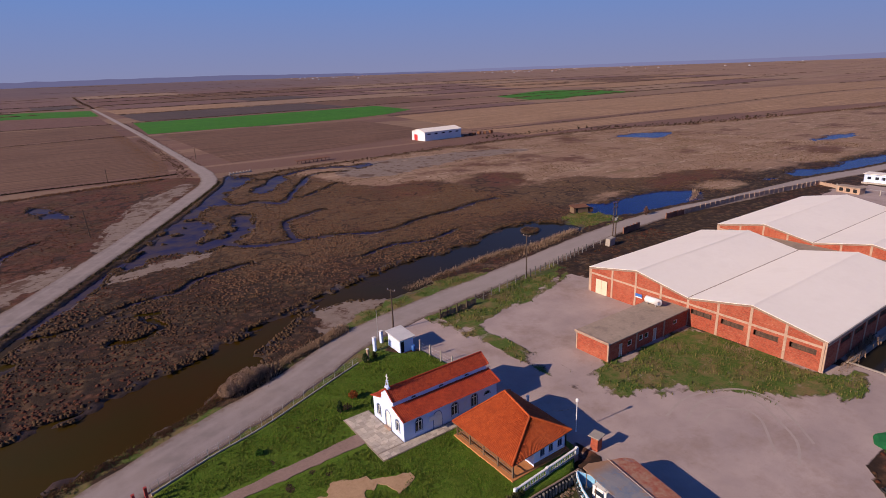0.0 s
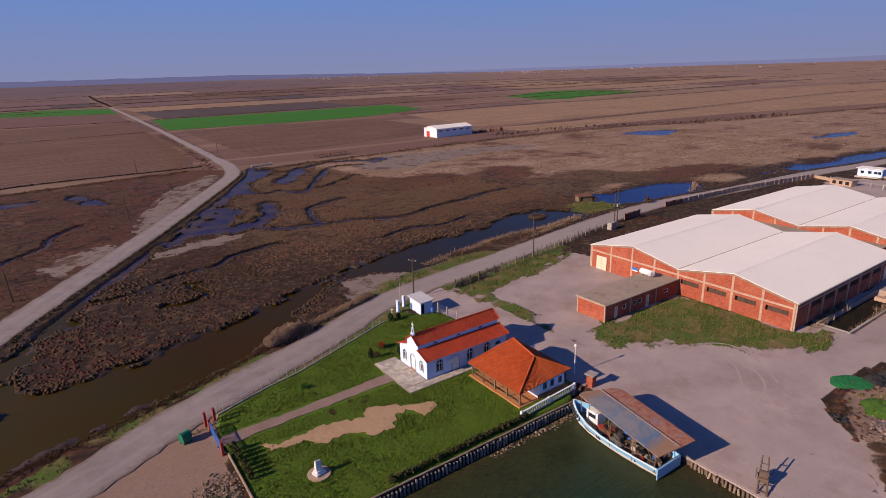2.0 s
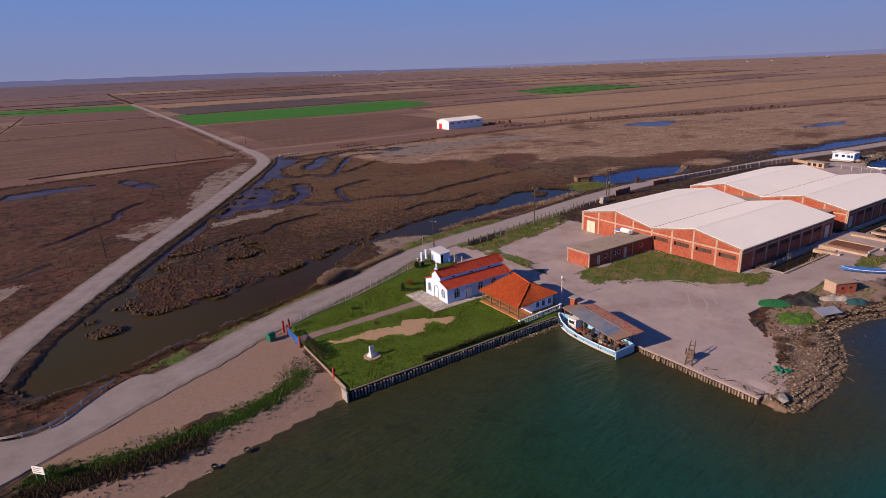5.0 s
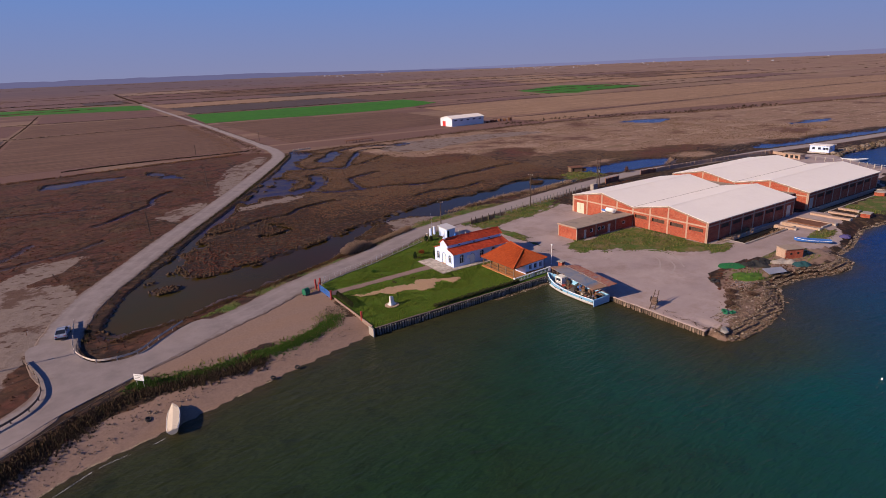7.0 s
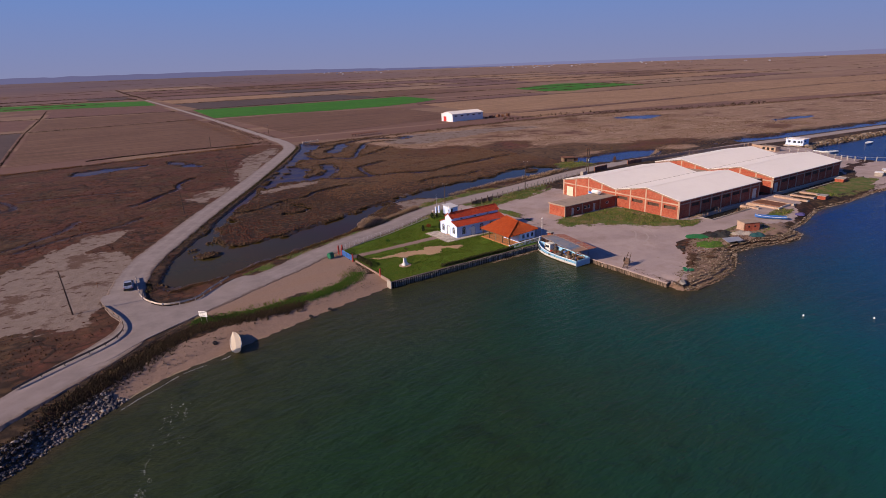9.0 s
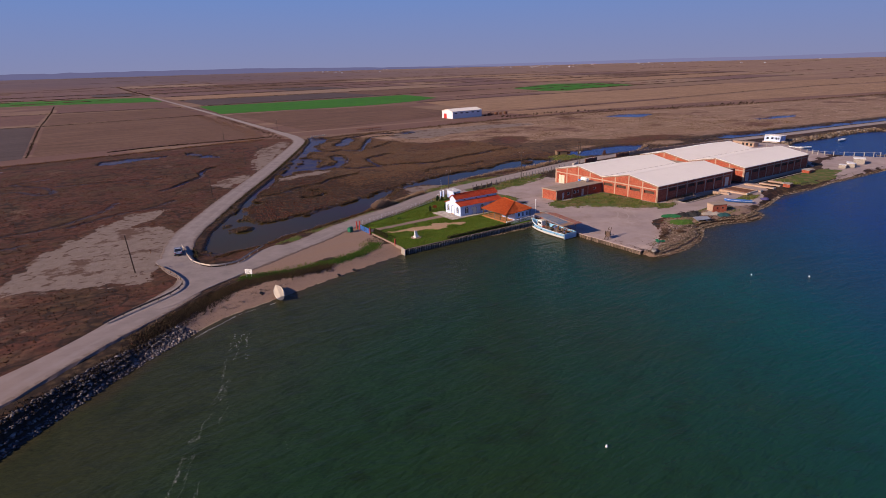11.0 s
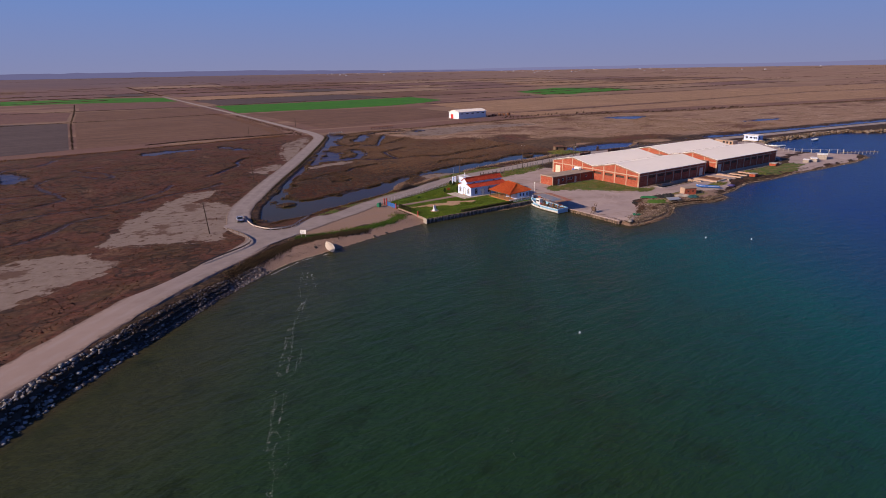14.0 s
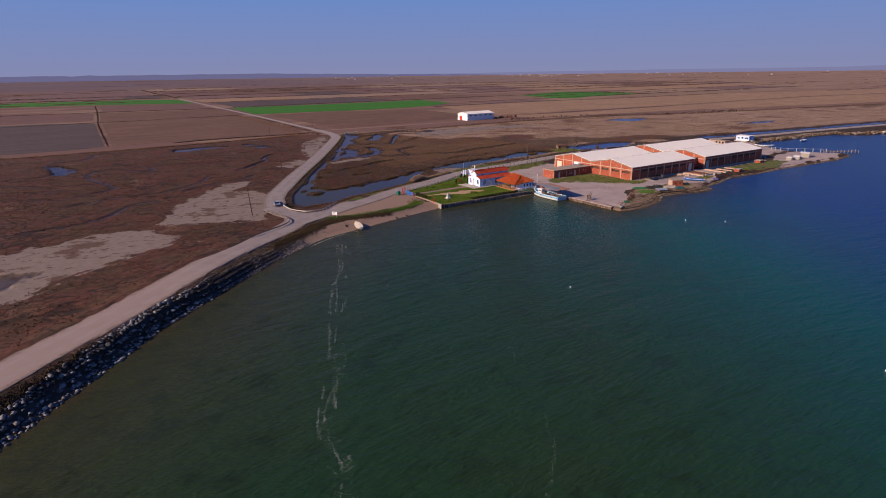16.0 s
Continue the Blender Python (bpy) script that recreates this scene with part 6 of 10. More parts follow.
balustrade = thing("balustrade", "white concrete balustrade above the sea wall", "balustrade")
BW0, BW1 = Vector((32.6, 36.0, 0)), Vector((42.7, 36.7, 0))
way = (BW1 - BW0).normalized()
turn = math.degrees(math.atan2(way.y, way.x))
L = (BW1 - BW0).length
Geo().chamfer(0, -0.14, -0.6, L, 0.14, 0.3, 0.02, pose(*BW0, 0, 0, turn)).make("plinth", CONCRETE, balustrade)
Geo().chamfer(0, -0.13, 0.98, L, 0.13, 1.12, 0.03, pose(*BW0, 0, 0, turn)).make("handrail", WHITE_TRIM, balustrade)
one = Geo().tube([(0, 0, 0.3), (0, 0, 0.42), (0, 0, 0.6), (0, 0, 0.8), (0, 0, 0.98)], [0.07, 0.045, 0.075, 0.04, 0.07], 8).make("baluster", WHITE_TRIM, balustrade, smooth=True)
for i in range(1, int(L / 0.4)):
    ob = one if i == 1 else new("baluster", one.data)
    ob.parent = balustrade
    ob.matrix_basis = pose(*(BW0 + way * 0.4 * i))
for s in (0.12, L / 2, L - 0.12):
    p = BW0 + way * s
    Geo().chamfer(-0.16, -0.16, 0.3, 0.16, 0.16, 1.2, 0.02, pose(*p, 0, 0, turn)).make("pier", WHITE_TRIM, balustrade)

# ---- quay, boats and gear ----
def hull(name, root, length, beam, stations, material, band=None, deck=True, thick=0.08):
    """A boat's shell: stations are (along, half width, keel, gunwale); built as a thick skin open at the top."""
    verts, faces, n = [], [], 9
    for s, w, k, gz in stations:
        for j in range(n):
            a = -1 + 2 * j / (n - 1)
            x = w * beam / 2 * math.copysign(abs(a) ** 0.55, a) if a else 0
            z = k + (gz - k) * abs(a) ** 1.7
            verts.append((x, s * length, z))
    m = len(stations)
    for i in range(m - 1):
        for j in range(n - 1):
            faces.append((i * n + j, i * n + j + 1, (i + 1) * n + j + 1, (i + 1) * n + j))
    faces.append(tuple(range(n)))
    g = Geo().add(verts, faces)
    inner = [(x * 0.93, y * 0.985 + 0.05, z + thick * 1.2) for x, y, z in verts]
    g.add(inner, [tuple(reversed(f)) for f in faces])
    for side in (0, n - 1):
        for i in range(m - 1):
            a, b = i * n + side, (i + 1) * n + side
            g.f.append((a, b, b + m * n, a + m * n))
    for j in (0,):
        g.f.append((0, n - 1, n - 1 + m * n, m * n))
    return g.make(name, material, root)


def fishing_boat():
    root = thing("fishing_boat", "pale blue wooden fishing boat with a rusty patched canopy", "boat", 39.3, 20.4, -0.85, 0)
    stations = [(0.0, 0.92, -0.55, 1.35), (0.15, 1.0, -0.65, 1.3), (0.35, 1.04, -0.7, 1.32), (0.55, 1.0, -0.7, 1.4), (0.72, 0.86, -0.65, 1.55), (0.86, 0.58, -0.5, 1.8), (0.95, 0.26, -0.2, 2.05), (1.0, 0.03, 0.3, 2.25)]
    k = Mat("hull_paint")
    z = k.axis(2)
    colour = k.mix(k.ramp(z, 0.72, 0.78), (0.72, 0.74, 0.76), (0.20, 0.48, 0.74))
    colour = k.mix(k.ramp(z, 0.1, 0.2, 1, 0), colour, (0.12, 0.05, 0.035))
    colour = k.mix(k.ramp(k.noise(1.2, 5, 0.75), 0.58, 0.7, 0, 0.6), colour, (0.35, 0.32, 0.3))
    k.bump(k.noise(5, 3), 0.3, 0.01)
    hull("hull", root, 13.4, 4.5, stations, k.done(colour, 0.5))
    Geo().add([(-1.95, 0.15, 0.75), (1.95, 0.15, 0.75), (2.1, 5, 0.75), (1.9, 9.5, 0.85), (1.0, 11.8, 1.05), (-1.0, 11.8, 1.05), (-1.9, 9.5, 0.85), (-2.1, 5, 0.75)], [tuple(range(8))]).make("deck", WOOD, root)
    for s in (-1, 1):
        Geo().tube([(s * 2.07, 0.1, 1.37), (s * 2.28, 4.7, 1.35), (s * 2.23, 7.4, 1.42), (s * 1.9, 9.7, 1.58), (s * 1.28, 11.5, 1.84), (s * 0.55, 12.8, 2.1), (s * 0.08, 13.4, 2.28)], 0.07, 6).make("gunwale", WHITE_TRIM, root)
    Geo().chamfer(-2.05, -0.12, 0.1, 2.05, 0.0, 1.38, 0.03).make("transom", plain("pale_blue_paint", (0.26, 0.45, 0.6), (0.34, 0.52, 0.66), 5, 0.8, 0.5, dirt=(0.4, 0.4, 0.4)), root)
    # canopy: flat, painted sheets gone rusty
    c = Mat("patched_canopy")
    a, b = c.noise(0.35, 5, 0.7), c.noise(1.3, 5, 0.75)
    over = c.ramp(c.math("ADD", c.math("SUBTRACT", c.axis(0), c.math("MULTIPLY", c.axis(1), 0.18)), c.math("MULTIPLY", c.math("SUBTRACT", b, 0.5), 2.2)), 0.0, 0.5)
    ends = c.math("MAXIMUM", c.ramp(c.math("ADD", c.axis(1), c.math("MULTIPLY", a, 3.0)), 1.6, 2.8, 0.9, 0.0), c.ramp(c.math("SUBTRACT", c.axis(1), c.math("MULTIPLY", a, 3.0)), 8.2, 9.6, 0.0, 0.9))
    near_side = c.mix(c.ramp(a, 0.38, 0.58), (0.085, 0.15, 0.25), (0.22, 0.22, 0.24))
    near_side = c.mix(c.ramp(b, 0.56, 0.66, 0, 0.7), near_side, (0.29, 0.17, 0.10))
    near_side = c.mix(ends, near_side, (0.30, 0.17, 0.095))
    far_side = c.mix(c.ramp(b, 0.4, 0.6), (0.30, 0.085, 0.055), (0.34, 0.20, 0.14))
    far_side = c.mix(c.ramp(a, 0.55, 0.66, 0, 0.6), far_side, (0.15, 0.19, 0.25))
    colour = c.mix(over, near_side, far_side)
    colour = c.mix(c.ramp(c.noise(4, 4, 0.8), 0.58, 0.7, 0, 0.45), colour, (0.38, 0.33, 0.30))
    c.bump(c.noise(3, 4), 0.4, 0.03)
    canopy_mat = c.done(colour, 0.8)
    top = 3.75
    outline = [(-2.95, -0.6), (2.35, -1.35), (4.6, 9.9), (4.0, 10.6), (0.2, 12.2), (-0.6, 12.1)]
    g = Geo()
    g.slab([(x, y, top + 0.14 - abs(x - 0.9) * 0.05) for x, y in outline], 0.1)
    g.make("canopy", canopy_mat, root, "rusty canopy patched in faded blue and grey")
    Geo().tube([(0.0, -0.95, top + 0.2), (2.2, 11.3, top + 0.2)], 0.03, 6).make("canopy_seam", CONCRETE, root)
    for x, y in ((-2.0, 0.3), (-2.2, 3.0), (-2.2, 6.0), (-1.6, 9.6), (2.0, 0.3), (2.2, 3.0), (2.2, 6.0), (1.9, 9.2), (-0.6, 11.6), (0.8, 11.6)):
        Geo().tube([(x, y, 0.8), (x, y, top + 0.02)], 0.045, 6).make("stanchion", WOOD, root)
    Geo().tube([(-2.0, 0.3, 2.0), (-2.2, 3.0, 2.0), (-2.2, 6.0, 2.05), (-1.6, 9.6, 2.2)], 0.035, 6).make("side_rail", WOOD, root)
    # wheelhouse and deck gear
    Geo().chamfer(-0.5, 9.2, 0.8, 1.0, 10.9, 2.5, 0.04).make("wheelhouse", WHITE_TRIM, root, "white cabin under the canopy")
    Geo().box(-0.52, 9.5, 1.7, -0.5, 10.6, 2.2).make("cabin_window", GLASS, root)
    rnd = random.Random(8)
    NET_DARK_DECK = plain("heaped_net", (0.02, 0.024, 0.03), (0.05, 0.055, 0.065), 9, 1.5, 0.9, relief=0.05)
    for i in range(70):
        x, y = rnd.uniform(-1.85, 1.6), rnd.uniform(0.4, 9.0)
        s = rnd.uniform(0.2, 0.5)
        m = [RUST, BLUE_PAINT, WOOD, RUBBER, RUBBER, RED_PAINT, PILE, WOOD, NET_DARK_DECK, CONCRETE, POLE][i % 11]
        if i % 3:
            Geo().chamfer(-s, -s * 0.7, 0, s, s * 0.7, s * rnd.uniform(0.8, 1.8), 0.03, pose(x, y, 0.75, 0, 0, rnd.uniform(0, 90))).make("crate", m, root)
        else:
            Geo().tube([(x, y, 0.75), (x, y, 0.75 + s * 1.8)], s * 0.55, 10).make("drum", m, root)
    for i in range(10):
        Geo().tube([(rnd.uniform(-1.8, 1.5), 0.3 + i * 0.9, 0.8), (rnd.uniform(-1.8, 1.5), 1.2 + i * 0.9, rnd.uniform(1.8, 3.2))], 0.04, 5).make("spar", WOOD, root)
    for y in (1.2, 2.0):
        Geo().chamfer(-0.2, y, 1.9, 1.7, y + 0.16, 2.05, 0.02).make("bench_rail", RED_PAINT, root)
    # old tyre fenders on the bow
    for k in range(5):
        y = 11.4 + 0.45 * k
        x = -1.35 + 0.28 * k
        ring = [(x - 0.08 + 0.1 * math.sin(q), y + 0.32 * math.cos(q), 1.3 + 0.1 * k + 0.32 * math.sin(q)) for q in np.linspace(0, 2 * math.pi, 13)]
        Geo().tube(ring, 0.09, 6, False).make("fender", RUBBER, root, "old tyre fender")
    return root


fishing_boat()


def tyre(parent_label, x, y, z, tilt, turn, group):
    root = thing("tyre", parent_label, "tyre", x, y, z, turn, group)
    ring = [(0.3 * math.cos(q), 0.3 * math.sin(q), 0.1) for q in np.linspace(0, 2 * math.pi, 19)]
    ob = Geo().tube(ring, 0.12, 8, False).make("casing", RUBBER, root, smooth=True)
    ob.rotation_euler = (radians(tilt), 0, 0)
    return root


for x, y, z, tilt, turn in ((-32.2, 30.0, -0.3, 25, 40), (-22.1, 35.4, -0.05, 15, 10), (-21.3, 36.0, 0.0, 40, 80), (-12.3, 31.6, -0.55, 10, 0), (-16.1, 30.9, -0.6, 20, 60)):
    tyre("old black tyre half buried on the beach", x, y, z, tilt, turn, "tyres on the beach")
for i, (x, y) in enumerate(((62.3, 14.0), (62.9, 13.2), (61.8, 13.3), (62.4, 13.7), (62.2, 12.8))):
    tyre("old black tyre dumped on the quay", x, y, 0.05 + 0.2 * (i == 3), 12 * (i % 3), 30 * i, "tyres on the quay")

# quay edge: concrete lip and pale fender stubs
QUAY_EARTH = plain("earthy_concrete", (0.075, 0.055, 0.045), (0.14, 0.105, 0.085), 3, 0.6, 0.95, relief=0.04, dirt=(0.08, 0.06, 0.05), amount=0.6)
QUAY_TOP = plain("dusty_quay_top", (0.33, 0.255, 0.24), (0.42, 0.335, 0.31), 6, 0.25, 0.95, relief=0.02, dirt=(0.22, 0.155, 0.125), amount=0.6)
quay = thing("quay_wall", "rough concrete quay edge with timber fender stubs", "quay")
for i in range(9):
    y, rr = 2.4 + i * 3.55, 0.15 if i < 4 else 0.0
    Geo().box(42.16 + rr, y, -2.4, 42.7 + rr, y + 3.54, -0.13).make("face", QUAY_EARTH, quay, "dark earthy face of the quay")
    Geo().add([(x + rr, yy, z) for yy in (y, y + 3.54) for x, z in ((42.06, -0.13), (42.08, -0.03), (42.4, 0.03), (43.9, 0.034), (43.9, -0.13))], [(0, 1, 6, 5), (1, 2, 7, 6), (2, 3, 8, 7), (3, 4, 9, 8), (4, 0, 5, 9), (4, 3, 2, 1, 0), (5, 6, 7, 8, 9)]).make("slab", QUAY_TOP, quay, "dusty gravel-covered quay edge")
rnd = random.Random(5)
STUB_WOOD = plain("sun_bleached_stub", (0.16, 0.11, 0.08), (0.34, 0.25, 0.185), 6, 1.0, 0.9, relief=0.03, vary=0.45, dirt=(0.07, 0.05, 0.04), amount=0.6)
stub = []
for rad in (0.11, 0.13, 0.15):
    ob = Geo().tube([(0, 0, -1.3), (0, 0, 0.02), (0.02, 0, 0.09)], [rad, rad * 0.96, rad * 0.7], 9).make("stub", STUB_WOOD, quay)
    stub.append(ob.data)
    bpy.data.objects.remove(ob)
for i in range(40):
    y = 2.6 + i * 0.43 + rnd.uniform(-0.06, 0.06)
    ob = new("fender_stub", rnd.choice(stub))
    ob.parent = quay
    ob.matrix_basis = pose(41.98 + (0.14 if y < 14 else 0), y, rnd.uniform(-0.36, -0.16), rnd.uniform(-9, 9), rnd.uniform(-12, 3), rnd.uniform(0, 360))

OLD_WINCH = plain("weathered_winch_iron", (0.085, 0.055, 0.043), (0.19, 0.125, 0.095), 9, 1.0, 0.85, relief=0.01)
winch = thing("boat_winch", "rusty slipway winch with two leaning poles and a drum", "winch", 44.0, 13.0, 0.03, 25)
for s in (-0.35, 0.35):
    Geo().tube([(-1.5, s * 1.3, 0), (0.6, s, 1.3), (1.9, s * 0.8, 2.3)], 0.075, 8).make("pole", OLD_WINCH, winch)
    Geo().tube([(0.7, s, 0), (0.7, s, 1.35)], 0.07, 8).make("leg", OLD_WINCH, winch)
    Geo().tube([(-1.4, s, 0.1), (-0.3, s, 0.55)], 0.05, 6).make("brace", OLD_WINCH, winch)
Geo().tube([(0.3, -0.42, 1.2), (0.3, 0.42, 1.2)], 0.42, 14).make("drum", OLD_WINCH, winch)
Geo().tube([(0.3, -0.6, 1.2), (0.3, 0.6, 1.2)], 0.06, 8).make("axle", STEEL, winch)
Geo().chamfer(-0.25, -0.5, 0.55, 0.85, 0.5, 1.0, 0.05).make("gearbox", OLD_WINCH, winch)
Geo().tube([(0.3, 0.62, 1.2), (0.3, 0.7, 1.2)], 0.5, 16).make("gear_wheel", OLD_WINCH, winch)
for i in range(5):
    a = Vector((-1.2 + 0.62 * i, 0, 0.19 + 0.40 * i))
    Geo().tube([a + Vector((0, -0.42, 0)), a + Vector((0, 0.42, 0))], 0.05, 6).make("rung", OLD_WINCH, winch)
Geo().tube([(0.9, -0.5, 0.6), (2.3, -0.9, 0.5)], 0.04, 6).make("lever", OLD_WINCH, winch)

# chimney-like brick stove, lamp post and service post by the pavilion
stove = thing("brick_stove", "small red brick stove with a slab top", "stove", 45.3, 36.2, 0, 10)
Geo().chamfer(-0.5, -0.45, 0, 0.5, 0.45, 1.5, 0.02).make("body", BRICK, stove)
Geo().chamfer(-0.75, -0.7, 1.75, 0.75, 0.7, 1.87, 0.02).make("top", CONCRETE, stove)
for x, y in ((-0.4, -0.35), (0.4, -0.35), (0.4, 0.35), (-0.4, 0.35)):
    Geo().chamfer(x - 0.1, y - 0.1, 1.5, x + 0.1, y + 0.1, 1.75, 0.01).make("pier", BRICK, stove)
lamp = thing("lamp_post", "white steel lamp post with a small lantern", "lamp", 46.0, 39.8, 0)
Geo().tube([(0, 0, 0), (0, 0, 0.25), (0, 0, 4.0)], [0.12, 0.07, 0.05], 8).make("pole", WHITE_TRIM, lamp)
Geo().tube([(0, 0, 4.0), (0, 0, 4.08), (0, 0, 4.35), (0, 0, 4.5)], [0.08, 0.16, 0.2, 0.04], 10).make("lantern", WHITE_TRIM, lamp)
Geo().tube([(0, 0, 3.2), (-1.2, 1.2, 2.75), (-3.0, 2.4, 2.75)], 0.015, 4).make("cable", RUBBER, lamp)
pipe_post = thing("service_post", "short white service post behind the pavilion", "post", 45.6, 47.6, 0)
Geo().chamfer(-0.14, -0.14, 0, 0.14, 0.14, 1.3, 0.03).make("shaft", WHITE_TRIM, pipe_post)

# pale tyre tracks worn into the yard
TRACK = plain("pale_tyre_track", (0.33, 0.275, 0.255), (0.40, 0.335, 0.31), 3, 0.5, 0.95, relief=0.01)
for i, pts in enumerate(([(58, 33), (63.3, 34.2), (67.9, 32.0), (68.6, 29.6), (67.1, 27.1), (64.1, 23.1), (60, 21.0)], [(58.5, 31.6), (62.8, 31.9), (65.6, 29.8), (65.2, 27.8), (63.4, 26.1), (60.0, 23.5)], [(57, 35), (63, 35.8), (69.2, 33.2), (70.6, 29.6), (68.4, 25.6), (65, 21.6)])):
    ln = rounded(pts, 6)
    strip = Geo()
    for p, q in zip(ln[:-1], ln[1:]):
        n = math.hypot(q[0] - p[0], q[1] - p[1])
        nx, ny = -(q[1] - p[1]) / n * 0.16, (q[0] - p[0]) / n * 0.16
        strip.add([(p[0] + nx, p[1] + ny, 0.006 + 0.003 * i), (p[0] - nx, p[1] - ny, 0.006 + 0.003 * i), (q[0] - nx, q[1] - ny, 0.006 + 0.003 * i), (q[0] + nx, q[1] + ny, 0.006 + 0.003 * i)], [(0, 1, 2, 3)])
    tagged(strip.make("tyre_track", TRACK), "curved pale tyre track worn into the gravel yard", "track", kind="structure")

# brick hut and gear on the point
point_hut = thing("brick_hut", "small flat-roofed brick hut with one whitewashed wall", "hut", 84.2, 11.6, 0, -24)
Geo().wall((0, 0), (4.0, 0), 0, 2.0, 0.2).wall((4.0, 0.2), (4.0, 2.7), 0, 2.0, 0.2).wall((4.0, 2.7), (0.2, 2.7), 0, 2.0, 0.2).make("wall", BRICK, point_hut)
Geo().wall((0, 2.7), (0, 0.0), 0, 2.0, 0.19).make("wall", PALE_CONCRETE, point_hut, "whitewashed end wall")
Geo().chamfer(-0.15, -0.2, 2.0, 4.2, 2.95, 2.14, 0.02).make("roof", FLAT_ROOF, point_hut)
for x in (1.0, 2.6):
    Geo().box(x, -0.02, 0.9, x + 0.5, 0.03, 1.3).make("opening", DARK, point_hut)


def cloth(name, label, category, x, y, z, sx, sy, h, material, seed, rz=0, rag=0.35):
    """A tarpaulin or net lying in folds over a heap."""
    root = thing(name, label, category, x, y, z, rz)
    n, verts, faces = 18, [], []
    for j in range(n + 1):
        for i in range(n + 1):
            u, v = 2 * i / n - 1, 2 * j / n - 1
            a, r = math.atan2(v, u), max(abs(u), abs(v))
            edge = 1 + rag * noise.noise(Vector((math.cos(a) * 1.5, math.sin(a) * 1.5, seed)))
            px, py = sx * r * math.cos(a) * edge, sy * r * math.sin(a) * edge
            hh = h * (1 - r ** 2.2) * (0.75 + 0.6 * noise.noise(Vector((px * 0.8, py * 0.8, seed)))) + 0.12 * abs(noise.noise(Vector((px * 2.2, py * 2.2, seed + 4))))
            verts.append((px, py, max(hh, 0.0) + 0.03))
    for j in range(n):
        for i in range(n):
            k = j * (n + 1) + i
            faces.append((k, k + 1, k + n + 2, k + n + 1))
    m = len(verts)
    low = [(px, py, -0.03) for px, py, _ in verts]
    g = Geo().add(verts + low, faces)
    rim = [i for i in range(n + 1)] + [j * (n + 1) + n for j in range(1, n + 1)] + [n * (n + 1) + i for i in range(n - 1, -1, -1)] + [j * (n + 1) for j in range(n - 1, 0, -1)]
    for p, q in zip(rim, rim[1:] + rim[:1]):
        g.f.append((p, q, q + m, p + m))
    g.make("sheet", material, root)
    return root


NET_GREEN = plain("green_net", (0.006, 0.12, 0.035), (0.012, 0.19, 0.06), 9, 1.5, 0.9, relief=0.05)
NET_DARK = plain("dark_net", (0.015, 0.018, 0.018), (0.045, 0.045, 0.045), 9, 1.5, 0.9, relief=0.06)
TARP_WHITE = plain("dirty_white_tarp", (0.22, 0.19, 0.17), (0.42, 0.38, 0.34), 3, 0.9, 0.7, relief=0.04, dirt=(0.2, 0.16, 0.13), amount=0.7)
TARP_TEAL = plain("teal_net", (0.01, 0.05, 0.06), (0.02, 0.09, 0.1), 7, 1.2, 0.9, relief=0.05)
WEEDS = plain("weed_mound", (0.035, 0.10, 0.01), (0.08, 0.17, 0.02), 5, 1.0, 0.95, relief=0.1, dirt=(0.12, 0.09, 0.04))
PALE_RAG = plain("pale_rags", (0.36, 0.25, 0.2), (0.55, 0.42, 0.36), 5, 1.6, 0.9, relief=0.05, dirt=(0.25, 0.1, 0.06), amount=0.8)
PURPLE = plain("purple_net", (0.06, 0.05, 0.16), (0.1, 0.09, 0.24), 7, 1.2, 0.9, relief=0.05)
cloth("net_heap", "heap of bright green fishing net on the ground", "net", 72.4, 16.0, 0.05, 2.7, 1.9, 0.22, NET_GREEN, 1, -30, 0.12)
cloth("weed_mound", "low mound grown over with green weeds", "plant", 69.2, 10.8, 0.0, 3.2, 2.2, 0.5, WEEDS, 2, -20)
dark_net = cloth("net_heap", "tangled dark fishing nets and rope", "net", 76.6, 13.6, 0.05, 3.0, 1.6, 0.8, NET_DARK, 3, -25, 0.6)
cloth("net_heap", "heap of dark ropes and torn net", "net", 79.6, 13.4, 0.05, 1.8, 1.2, 0.7, NET_DARK, 13, 10, 0.6)
cloth("tarpaulin", "crumpled dirty white tarpaulin over gear", "tarpaulin", 81.6, 11.0, 0.05, 2.4, 1.1, 0.9, TARP_WHITE, 4, -40, 0.5)
cloth("net_heap", "teal fishing net heaped beside the hut", "net", 83.2, 7.9, 0.0, 2.0, 1.3, 0.8, TARP_TEAL, 5, -20, 0.3)
cloth("net_heap", "purple net on the shore beside a skiff", "net", 110.2, 11.4, -0.2, 1.8, 1.1, 0.6, PURPLE, 8, 10, 0.4)
hr = random.Random(31)
for i in range(16):
    hx, hy, ha, hw = hr.uniform(-2.6, 2.6), hr.uniform(-1.2, 1.2), hr.uniform(0, 3.14), hr.uniform(0.5, 1.1)
    arc = [(hx + hw * math.cos(t) * math.cos(ha), hy + hw * math.cos(t) * math.sin(ha), 0.05 + hw * 0.9 * math.sin(t)) for t in np.linspace(0, math.pi, 9)]
    Geo().tube(arc, 0.045, 5).make("hoop", RUBBER, dark_net)
sheet = thing("metal_sheet", "bent grey metal sheet propped on stones", "sheet", 74.6, 8.8, 0.45, -25)
Geo().slab([(-2.0, -1.2, 0.0), (1.9, -1.0, 0.15), (2.1, 1.0, 0.4), (-1.8, 1.2, 0.3)], 0.05).make("plate", STEEL, sheet)
for x, y in ((-1.2, -0.6), (1.3, -0.5), (1.2, 0.6), (-1.1, 0.7)):
    Geo().chamfer(x - 0.2, y - 0.2, -0.5, x + 0.2, y + 0.2, 0.08, 0.04).make("prop", CONCRETE, sheet)
